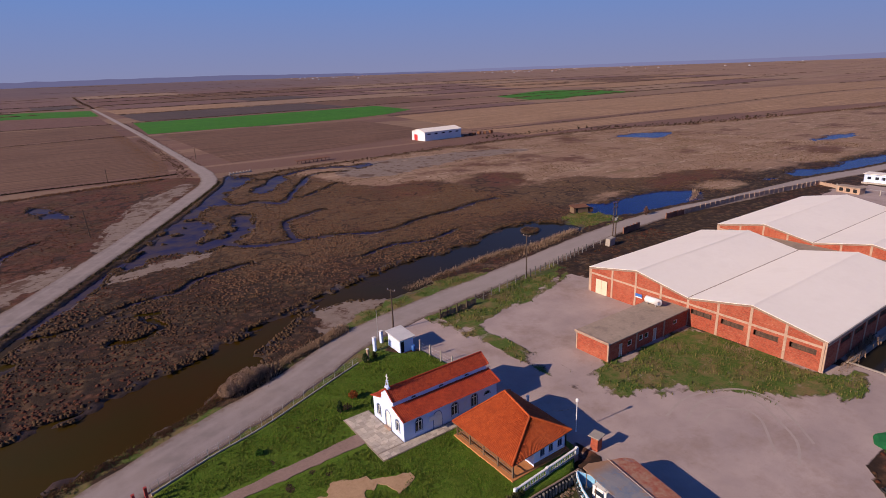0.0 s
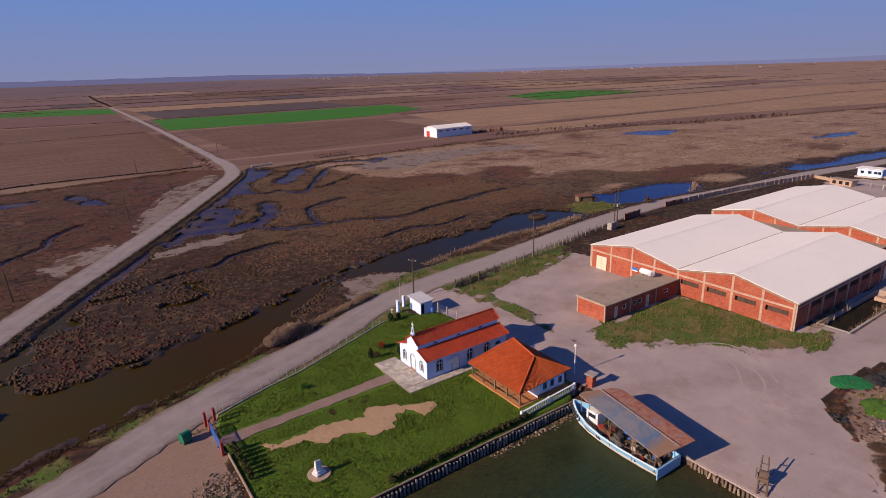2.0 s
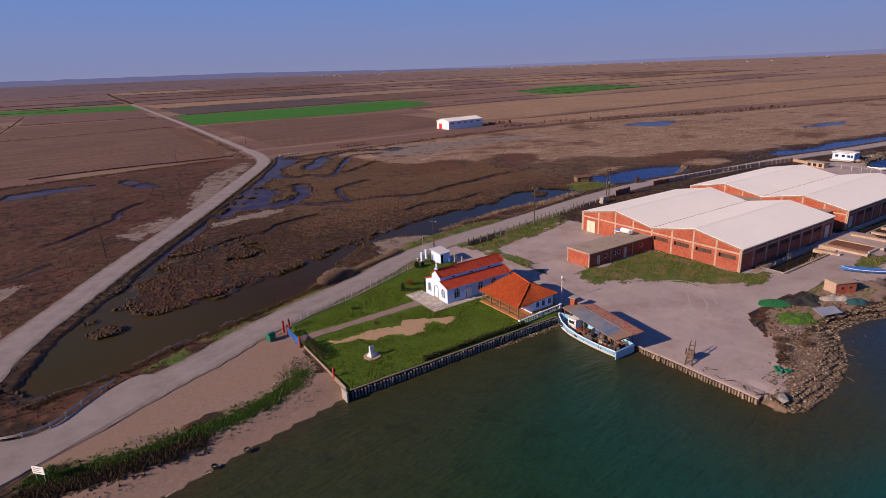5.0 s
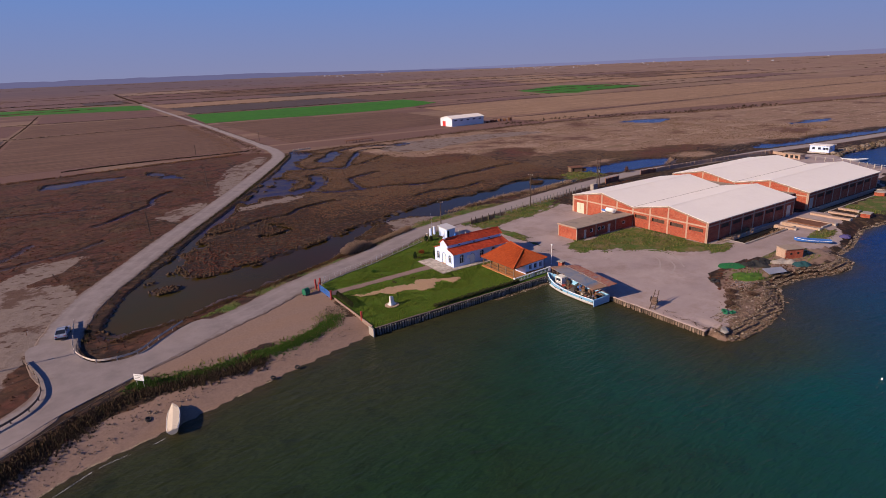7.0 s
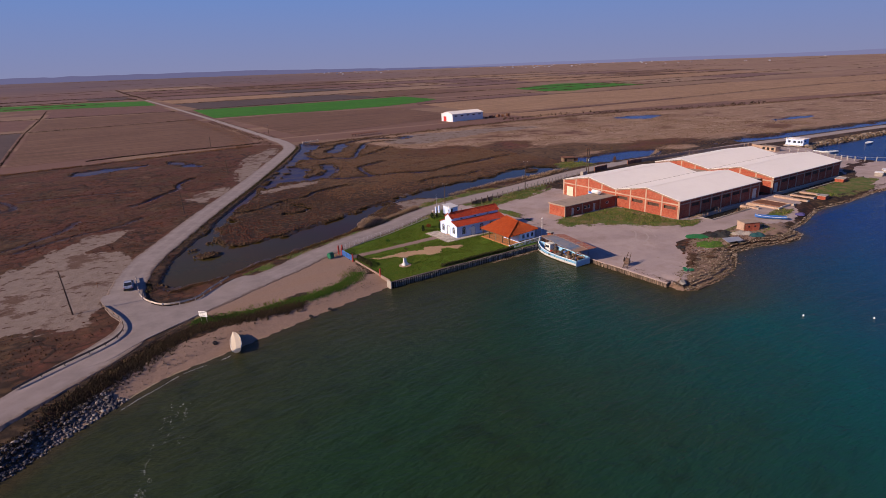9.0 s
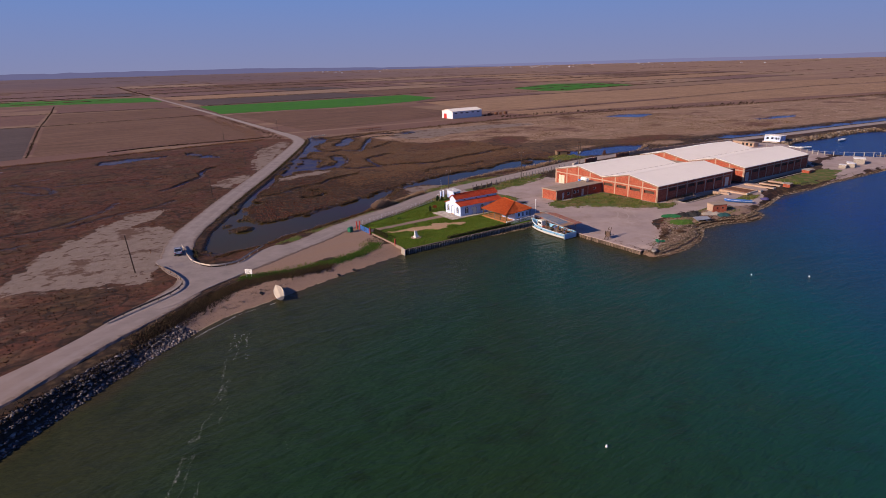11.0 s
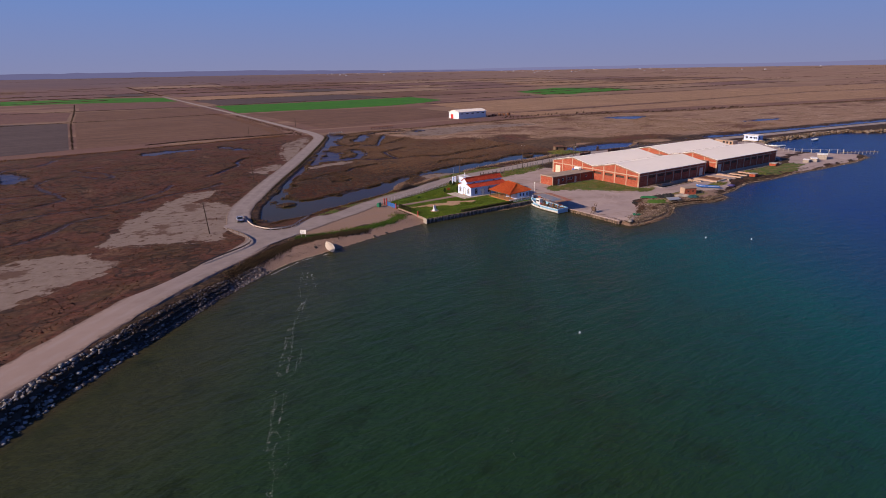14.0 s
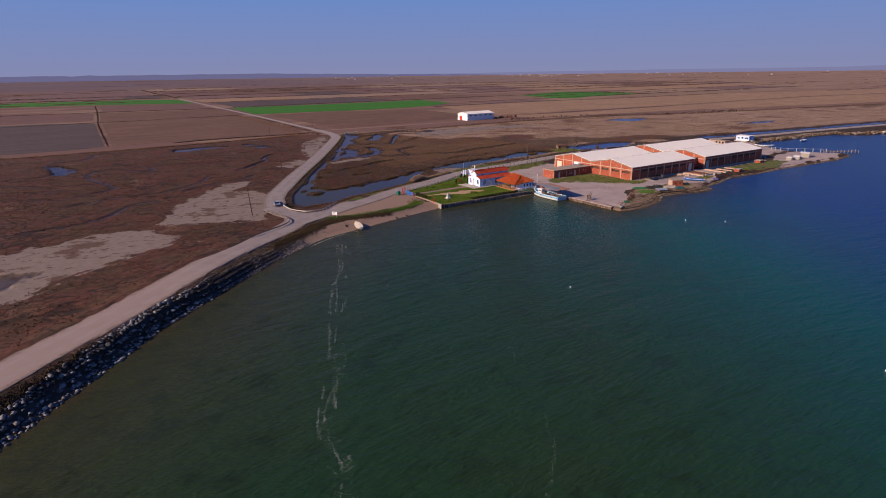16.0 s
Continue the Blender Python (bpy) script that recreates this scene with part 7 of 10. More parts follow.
for x, y, rz in ((50.4, 4.0, 20), (51.3, 3.4, -15), (50.9, 4.6, 50)):
    box = thing("fish_crate", "green plastic fish crate on the stones", "crate", x, y, 0.12, rz, "green fish crates")
    for a, b, c, d in ((-0.4, -0.3, 0.4, -0.27), (-0.4, 0.27, 0.4, 0.3), (-0.4, -0.27, -0.37, 0.27), (0.37, -0.27, 0.4, 0.27)):
        Geo().box(a, b, 0, c, d, 0.32).make("side", GREEN_PAINT, box)
    Geo().box(-0.37, -0.27, 0, 0.37, 0.27, 0.03).make("bottom", GREEN_PAINT, box)


def skiff(name, label, x, y, z, rz, length, beam, outside, cover=None, tilt=0):
    root = thing(name, label, "boat", x, y, z, rz)
    if tilt:
        root.matrix_world = pose(x, y, z, 0, tilt, rz)
    st = [(-0.5, 0.75, 0.05, 0.62), (-0.3, 0.95, 0.0, 0.6), (0, 1.0, 0.0, 0.62), (0.25, 0.85, 0.04, 0.7), (0.42, 0.42, 0.15, 0.84), (0.5, 0.03, 0.4, 0.98)]
    hull("hull", root, length, beam, st, outside)
    for s in (-1, 1):
        Geo().tube([(s * beam / 2 * w, length * a, gz + 0.02) for a, w, _, gz in st], 0.045, 6).make("gunwale", WHITE_TRIM, root)
    if cover:
        ring = [(beam / 2 * w * 0.95 * s, length * a, gz + 0.03) for s, seq in ((1, st), (-1, st[::-1])) for a, w, _, gz in seq]
        g = Geo().add(ring + [(0, length * a, gz + 0.16) for a, w, _, gz in st], [])
        n = len(st)
        for i in range(n - 1):
            g.f += [(i, i + 1, 2 * n + i + 1, 2 * n + i), (2 * n - 1 - i, 2 * n + i, 2 * n + i + 1, 2 * n - 2 - i)]
        g.make("cover", cover, root, "taut boat cover")
    else:
        for a in (-0.25, 0.1):
            Geo().chamfer(-beam * 0.44, length * a, 0.38, beam * 0.44, length * a + 0.25, 0.43, 0.01).make("thwart", WOOD, root)
    return root


skiff("rowing_boat", "blue open boat drawn up on the concrete", 99.8, 13.6, 0.05, 36, 7.2, 1.9, BLUE_PAINT, BLUE_PAINT)
CREAM_HULL = plain("cream_hull", (0.52, 0.44, 0.34), (0.66, 0.58, 0.47), 4, 0.7, 0.55, relief=0.01, dirt=(0.3, 0.22, 0.16))
skiff("stranded_boat", "cream dinghy lying on its side at the waterline", -29.4, 27.9, -0.55, -11, 5.8, 1.7, CREAM_HULL, CREAM_HULL, -16)
skiff("moored_skiff", "small white skiff moored in the inner basin", 222.0, 56.5, SEA - 0.12, 20, 5.5, 1.8, WHITE_TRIM, WHITE_TRIM)
skiff("moored_skiff", "small white skiff moored at the jetty", 224.6, 53.4, SEA - 0.12, 70, 6.0, 1.9, WHITE_TRIM, WHITE_TRIM)
skiff("moored_skiff", "pale motor boat in the eastern basin", 262.0, 54.0, SEA - 0.12, 100, 9.0, 2.4, WHITE_TRIM, WHITE_TRIM)
skiff("moored_skiff", "white and blue skiff beside the posts", 205.6, 44.0, SEA - 0.1, 10, 5.5, 1.8, WHITE_TRIM, BLUE_PAINT)

# dock walls and slip beams beside the warehouse
dock = thing("dock_wall", "low concrete walls round the flooded dock", "dock")
for x0, y0, x1, y1 in ((88.0, 22.2, 111.4, 22.55), (88.0, 26.75, 111.4, 27.1), (88.2, 22.55, 88.55, 26.75), (128.5, 23.7, 168.5, 24.05), (128.5, 27.4, 168.5, 27.9), (167.9, 24.05, 168.5, 27.4)):
    Geo().chamfer(x0, y0, -1.9, x1, y1, 0.12, 0.04).make("wall", CONCRETE, dock)
for x0, x1, y0, y1, h, m, lab in ((106.7, 107.9, 20.8, 25.6, 0.35, PALE_CONCRETE, "pale concrete slip beam"), (110.4, 111.6, 17.2, 25.6, 0.45, PALE_CONCRETE, "pale concrete slip beam"), (112.6, 117.0, 17.6, 25.4, 0.4, RUST, "rust-brown steel slipway deck"),
                                   (117.3, 118.4, 16.8, 25.6, 0.45, PALE_CONCRETE, "pale concrete slip beam"), (124.0, 125.2, 16.4, 25.4, 0.45, PALE_CONCRETE, "pale concrete slip beam"), (128.8, 130.0, 17.0, 23.2, 0.45, PALE_CONCRETE, "pale concrete slip beam"), (134.4, 135.6, 18.6, 23.2, 0.45, PALE_CONCRETE, "pale concrete slip beam")):
    beam = thing("slip_beam", lab + " running to the shore", "beam", 0, 0, 0, 0, "slipway beams")
    Geo().chamfer(x0, y0, -0.4, x1, y1, h, 0.05).make("body", m, beam)
    Geo().chamfer(x0 - 0.06, y0 - 0.4, -0.6, x1 + 0.06, y0, h + 0.1, 0.04).make("head", CONCRETE, beam)
for x, y, s in ((131.4, 15.4, 1.0), (160.2, 23.0, 1.2)):
    crate = thing("brick_box", "low brick box with a concrete rim", "box", x, y, 0, 8)
    Geo().chamfer(-1.4 * s, -1.0 * s, 0, 1.4 * s, 1.0 * s, 1.0, 0.02).make("body", BRICK, crate)
    Geo().chamfer(-1.5 * s, -1.1 * s, 1.0, 1.5 * s, 1.1 * s, 1.12, 0.02).make("rim", CONCRETE, crate)

# eastern jetty, cabin and boxes
cabin = thing("floating_cabin", "white prefabricated cabin with dark windows", "cabin", 233.4, 66.8, 0.1, 94)
Geo().wall((0, 0), (7.4, 0), 0.4, 3.0, 0.12, [(1, 2, 1.4, 2.3), (3.2, 4.2, 1.4, 2.3), (5, 6, 0.45, 2.5), (6.2, 7.0, 1.4, 2.3)]).make("wall", WHITE_WALL, cabin)
Geo().wall((7.4, 0.12), (7.4, 5.6), 0.4, 3.0, 0.12).wall((7.4, 5.6), (0, 5.6), 0.4, 3.0, 0.12, [(1, 2, 1.4, 2.3), (3.2, 4.2, 1.4, 2.3), (5, 6, 1.4, 2.3), (6.2, 7.0, 1.4, 2.3)]).wall((0, 5.6), (0, 0.12), 0.4, 3.0, 0.12, [(1.2, 2.4, 1.4, 2.3)]).make("wall", WHITE_WALL, cabin)
for a in (1, 3.2, 5):
    Geo().box(a, 5.53, 1.4, a + 1, 5.57, 2.3).make("window", GLASS, cabin)
    Geo().box(a, 0.06, 0.45 if a == 5 else 1.4, a + 1, 0.1, 2.3).make("window", GLASS, cabin)
Geo().slab([(-0.4, -0.4, 3.1), (7.8, -0.4, 3.1), (7.8, 6.0, 3.25), (-0.4, 6.0, 3.25)], 0.15).make("roof", ROOF_SHEET, cabin)
Geo().box(-0.5, -0.5, -0.4, 7.9, 6.1, 0.4).make("pontoon", CONCRETE, cabin)
low = thing("net_store", "low pale store with a flat roof by the basin", "shed", 209.5, 67.0, 0, 80)
Geo().chamfer(0, 0, 0, 7, 3, 1.9, 0.03).make("body", PALE_CONCRETE, low)
Geo().chamfer(-0.3, -0.3, 1.9, 7.3, 3.3, 2.05, 0.02).make("roof", FLAT_ROOF, low)
for i in range(3):
    Geo().box(0.8 + i * 2.1, 2.99, 0.4, 2.0 + i * 2.1, 3.02, 1.5).make("opening", DARK, low)
jetty = thing("post_row", "row of pale posts joined by rails along the basin", "fence")
jl = rounded([(212, 76), (209.5, 63), (207.5, 53), (205.5, 44), (204.0, 36.5), (210, 28), (216, 21)], 3)
for x, y in jl:
    Geo().chamfer(x - 0.14, y - 0.14, -0.2, x + 0.14, y + 0.14, 1.7, 0.03).make("post", CONCRETE, jetty)
for p, q in zip(jl[:-1], jl[1:]):
    Geo().tube([(*p, 1.45), (*q, 1.45)], 0.04, 5).make("rail", STEEL, jetty)
pier = thing("jetty", "light timber jetty on thin posts out into the basin", "jetty")
for i in range(10):
    x, y = 217 + i * 1.6, 22 - i * 0.9
    for d in (-0.7, 0.7):
        Geo().tube([(x, y + d, -2.2), (x, y + d, 0.7)], 0.07, 6).make("post", CONCRETE, pier)
    Geo().box(x, y - 0.9, -0.02, x + 1.55, y + 0.9, 0.08).make("plank", WOOD, pier)
for x, y, s in ((178, 19, 1.0), (182.5, 18, 1.1), (186, 20, 0.9), (192.5, 19.5, 1.6)):
    b = thing("storage_box", "white covered storage box on the gravel point", "box", x, y, 0, 15 * s, "white boxes on the point")
    Geo().chamfer(-1.4 * s, -1.1 * s, 0, 1.4 * s, 1.1 * s, 1.2 * s, 0.06).make("body", TARP_WHITE, b)
    Geo().chamfer(-1.5 * s, -1.2 * s, 1.2 * s, 1.5 * s, 1.2 * s, 1.32 * s, 0.04).make("lid", WHITE_TRIM, b)
for x, y in ((-15.0, -37.5), (48.5, -18.7), (56.0, -25.8), (-2.7, -85.7)):
    buoy = thing("buoy", "small white mooring buoy afloat", "buoy", x, y, SEA, 0, "mooring buoys")
    Geo().tube([(0, 0, -0.22), (0, 0, -0.1), (0, 0, 0.12), (0, 0, 0.26), (0, 0, 0.32)], [0.04, 0.11, 0.13, 0.08, 0.03], 12).make("float", WHITE_TRIM, buoy, smooth=True)

# ---- roadside ----
def utility_pole(x, y, h, label, arms=1, lean=0.0, turn=0):
    root = thing("utility_pole", label, "pole", x, y, 0, turn, "utility poles")
    Geo().tube([(0, 0, -0.1), (lean * 0.5, 0, h * 0.5), (lean, 0, h)], [0.15, 0.125, 0.1], 8).make("pole", POLE, root)
    for k in range(arms):
        z = h - 0.25 - 0.7 * k
        Geo().box(lean - 0.06, -0.85, z - 0.06, lean + 0.06, 0.85, z + 0.06).make("crossarm", POLE, root)
        for yy in (-0.75, 0, 0.75):
            Geo().tube([(lean, yy, z + 0.06), (lean, yy, z + 0.14), (lean, yy, z + 0.26)], [0.03, 0.06, 0.03], 6).make("insulator", WHITE_TRIM, root)
    return root


utility_pole(43.5, 77.7, 7.5, "dark wooden utility pole beside the white shed", 1, 0, 20)
utility_pole(77.4, 81.1, 9.5, "tall dark wooden utility pole on the fence line", 1, 0, 15)
utility_pole(-50.2, 56.9, 8.3, "leaning wooden pole on the pale mudflat", 0, -0.6, -20)
utility_pole(-19.0, 125.0, 6.9, "weathered wooden pole beside the marsh road", 0, -0.3, 10)
utility_pole(8.8, 184.5, 8.0, "weathered wooden pole on the roadside mud", 0, -0.4, 0)
utility_pole(71.0, 327.0, 6.3, "thin wooden pole by the field road", 1)
utility_pole(24.4, 283.7, 6.0, "thin wooden pole at the field edge", 0)
thin = thing("flag_pole", "slim white flag pole by the gate", "pole", 40.1, 77.0, 0)
Geo().tube([(0, 0, 0), (0, 0, 5.0)], [0.05, 0.03], 6).make("pole", STEEL, thin)

tower = thing("transformer_pole", "twin-pole transformer with crossarms and a grey tank", "transformer", 114.6, 88.4, 0, 10)
for s in (-0.7, 0.7):
    Geo().tube([(s, 0, 0), (s, 0, 9.0)], [0.16, 0.11], 8).make("pole", POLE, tower)
for z in (8.7, 7.6, 5.4, 4.2):
    Geo().box(-1.3 if z > 7 else -0.8, -0.08, z, 1.3 if z > 7 else 0.8, 0.08, z + 0.14).make("crossarm", RUST, tower)
Geo().chamfer(-0.55, -0.45, 4.35, 0.55, 0.45, 5.4, 0.06).make("tank", plain("dark_grey_tank", (0.06, 0.065, 0.07), (0.1, 0.105, 0.11), 6, 1, 0.5), tower, "dark grey transformer tank")
for i in range(5):
    Geo().box(-0.5 + i * 0.22, -0.62, 4.5, -0.46 + i * 0.22, -0.45, 5.3).make("fin", STEEL, tower)
for x in (-1.1, 0, 1.1):
    Geo().tube([(x, 0, 8.84), (x, 0, 9.0), (x, 0, 9.25)], [0.04, 0.1, 0.04], 8).make("insulator", RUST, tower)
kiosk = thing("switch_box", "grey switch cabinet at the lane fence", "cabinet", 108.4, 84.6, 0, 10)
Geo().chamfer(-1.3, -0.6, 0, 1.3, 0.6, 1.9, 0.03).make("body", CONCRETE, kiosk)
for s in (-1, 1):
    Geo().box(0.04 * s if s > 0 else -1.15, -0.64, 0.2, 1.15 if s > 0 else -0.04, -0.6, 1.7).make("door", STEEL, kiosk)

# fence along the lane: brown planks, then concrete posts with slabs, then a pale slab wall
lane_fence = thing("slab_fence", "concrete posts and weathered panels along the lane", "fence")
fl = rounded([(52.3, 76.4), (59, 77.4), (66, 78.7), (74, 80.6), (84, 82.3), (94, 84.2), (104, 86.0), (112, 87.2)], 3)
dense = []
for p, q in zip(fl[:-1], fl[1:]):
    n = max(1, round(math.hypot(q[0] - p[0], q[1] - p[1]) / 2.2))
    dense += [(p[0] + (q[0] - p[0]) * s / n, p[1] + (q[1] - p[1]) * s / n) for s in range(n)]
rnd = random.Random(2)
for i, (p, q) in enumerate(zip(dense[:-1], dense[1:])):
    a, n = math.degrees(math.atan2(q[1] - p[1], q[0] - p[0])), math.hypot(q[0] - p[0], q[1] - p[1])
    Geo().chamfer(-0.09, -0.09, 0, 0.09, 0.09, 1.75 + rnd.uniform(-0.1, 0.15), 0.02, pose(*p, 0, rnd.uniform(-3, 3), rnd.uniform(-3, 3), a)).make("post", POLE if i < 4 else PILE, lane_fence)
    if i < 4:
        for k in range(7):
            Geo().box(0.15 + k * 0.29, -0.03, 0.05, 0.15 + k * 0.29 + 0.25, 0.0, 1.1 + rnd.uniform(-0.25, 0.1), pose(*p, 0, 0, 0, a)).make("plank", WOOD, lane_fence)
    else:
        for z in (0.7, 1.25):
            Geo().tube([(*p, z), ((p[0] + q[0]) / 2, (p[1] + q[1]) / 2, z - 0.05), (*q, z)], 0.012, 4).make("wire", STEEL, lane_fence)


def slab_run(pts, step, h, material, label, lean=2.0, solid=True):
    root = thing("slab_fence", label, "fence")
    for p, q in zip(pts[:-1], pts[1:]):
        n = max(1, round(math.hypot(q[0] - p[0], q[1] - p[1]) / step))
        a = math.degrees(math.atan2(q[1] - p[1], q[0] - p[0]))
        w = math.hypot(q[0] - p[0], q[1] - p[1]) / n
        for s in range(n):
            x, y = p[0] + (q[0] - p[0]) * s / n, p[1] + (q[1] - p[1]) * s / n
            m = pose(x, y, 0, rnd.uniform(-lean, lean), 0, a)
            Geo().chamfer(-0.12, -0.14, 0, 0.12, 0.14, h + 0.15, 0.02, m).make("post", material, root)
            Geo().chamfer(0.13, -0.05, 0, w - 0.13, 0.05, h - rnd.uniform(0, 0.12), 0.015, m).make("panel", material, root)
    return root


RED_SLAB = plain("reddish_slab", (0.20, 0.085, 0.055), (0.28, 0.13, 0.085), 4, 0.6, 0.9, vary=0.2)
slab_run([(118.6, 88.6), (126.4, 89.3)], 1.6, 1.7, RED_SLAB, "dark reddish concrete panel fence")
slab_run([(139.3, 90.2), (147.5, 89.9)], 1.6, 1.6, RED_SLAB, "short dark reddish concrete fence")
slab_run([(147.6, 89.9), (174, 88.2), (203, 84.2), (215, 82.3)], 2.4, 1.6, PALE_CONCRETE, "long pale concrete panel fence")
slab_run([(215, 82.3), (211.5, 74)], 2.4, 1.2, PALE_CONCRETE, "pale panel fence at the basin")
far_posts = thing("wire_fence", "dark posts along the marsh lane", "fence")
for i in range(11):
    x = 84 + i * 3.0
    Geo().tube([(x, 92.6 + i * 0.33, 0), (x, 92.6 + i * 0.33, 1.2)], 0.06, 6).make("post", POLE, far_posts)


def guard_rail(pts, label, paint):
    root = thing("guard_rail", label, "guard rail")
    line = rounded(pts, 4)
    dist = 9.0
    for p, q in zip(line[:-1], line[1:]):
        dx, dy = q[0] - p[0], q[1] - p[1]
        n = math.hypot(dx, dy)
        nx, ny = -dy / n * 0.035, dx / n * 0.035
        prof = [(0.42, 0), (0.5, 1), (0.58, 0), (0.66, 1), (0.74, 0)]
        g = Geo()
        for (z0, o0), (z1, o1) in zip(prof[:-1], prof[1:]):
            g.slab([(p[0] + nx * o0, p[1] + ny * o0, z0), (q[0] + nx * o0, q[1] + ny * o0, z0), (q[0] + nx * o1, q[1] + ny * o1, z1), (p[0] + nx * o1, p[1] + ny * o1, z1)], 0.02, (nx * 10, ny * 10, 0))
        g.make("beam", paint, root)
        dist += n
        if dist > 2.2:
            dist = 0
            Geo().chamfer(p[0] - 0.07, p[1] - 0.07, -0.1, p[0] + 0.07, p[1] + 0.07, 0.78, 0.015).make("post", paint, root)
    return root


RAIL = plain("chalky_white_rail", (0.42, 0.36, 0.31), (0.56, 0.49, 0.43), 6, 0.8, 0.7, relief=0.005, dirt=(0.25, 0.18, 0.14))
OLD_RAIL = plain("weathered_brown_rail", (0.10, 0.07, 0.055), (0.19, 0.14, 0.11), 6, 0.8, 0.8, relief=0.005, dirt=(0.06, 0.04, 0.03))
guard_rail([(-38.6, 70), (-39.0, 62.5), (-39.0, 56.2), (-37.0, 51.1), (-34.6, 49.7), (-31, 49.9), (-27.5, 53.4), (-23, 57.6)], "chalky white guard rail round the inside of the junction", RAIL)
guard_rail([(-45.6, 57.2), (-44.2, 52), (-43.5, 48.0), (-43.4, 44), (-44.6, 40.8), (-47.4, 38.1), (-53.4, 34.4), (-58, 31)], "weathered brown guard rail round the outer bend of the road", OLD_RAIL)
kerb_rail = thing("low_rail", "low dark rail along the seaward road edge", "rail")
kl = [(-50.5, 27.4), (-44, 32.5), (-38, 37.0), (-33.5, 40.2)]
for p, q in zip(kl[:-1], kl[1:]):
    Geo().tube([(*p, 0.42), (*q, 0.42)], 0.07, 6).make("rail", WOOD, kerb_rail)
    for s in (0.0, 0.5):
        x, y = p[0] + (q[0] - p[0]) * s, p[1] + (q[1] - p[1]) * s
        Geo().chamfer(x - 0.08, y - 0.08, -0.2, x + 0.08, y + 0.08, 0.5, 0.02).make("post", WOOD, kerb_rail)

sign = thing("road_sign", "white information board on two steel posts", "sign", -31.9, 38.6, 0, -48)
board = Geo().chamfer(-0.8, -0.03, 1.1, 0.8, 0.03, 2.05, 0.015).make("board", WHITE_TRIM, sign)
for x in (-0.55, 0.55):
    Geo().tube([(x, 0.06, -0.2), (x, 0.06, 2.0)], 0.04, 6).make("post", STEEL, sign)
ink = plain("grey_lettering", (0.2, 0.2, 0.22), (0.26, 0.26, 0.28), 9, 2, 0.7)
for i, (a, b) in enumerate(((-0.6, 0.5), (-0.6, 0.2), (-0.6, 0.4))):
    Geo().box(a, -0.036, 1.8 - i * 0.24, b, -0.03, 1.88 - i * 0.24).make("text_bar", ink, board)

marker = thing("marker_post", "short rusty marker post on the mud", "post", -45.5, 69.5, 0)
Geo().tube([(0, 0, 0), (0.05, 0, 1.1)], 0.06, 6).make("stake", RUST, marker)
Geo().box(-0.3, -0.04, 0.8, 0.35, 0.04, 0.95).make("plate", RUST, marker)


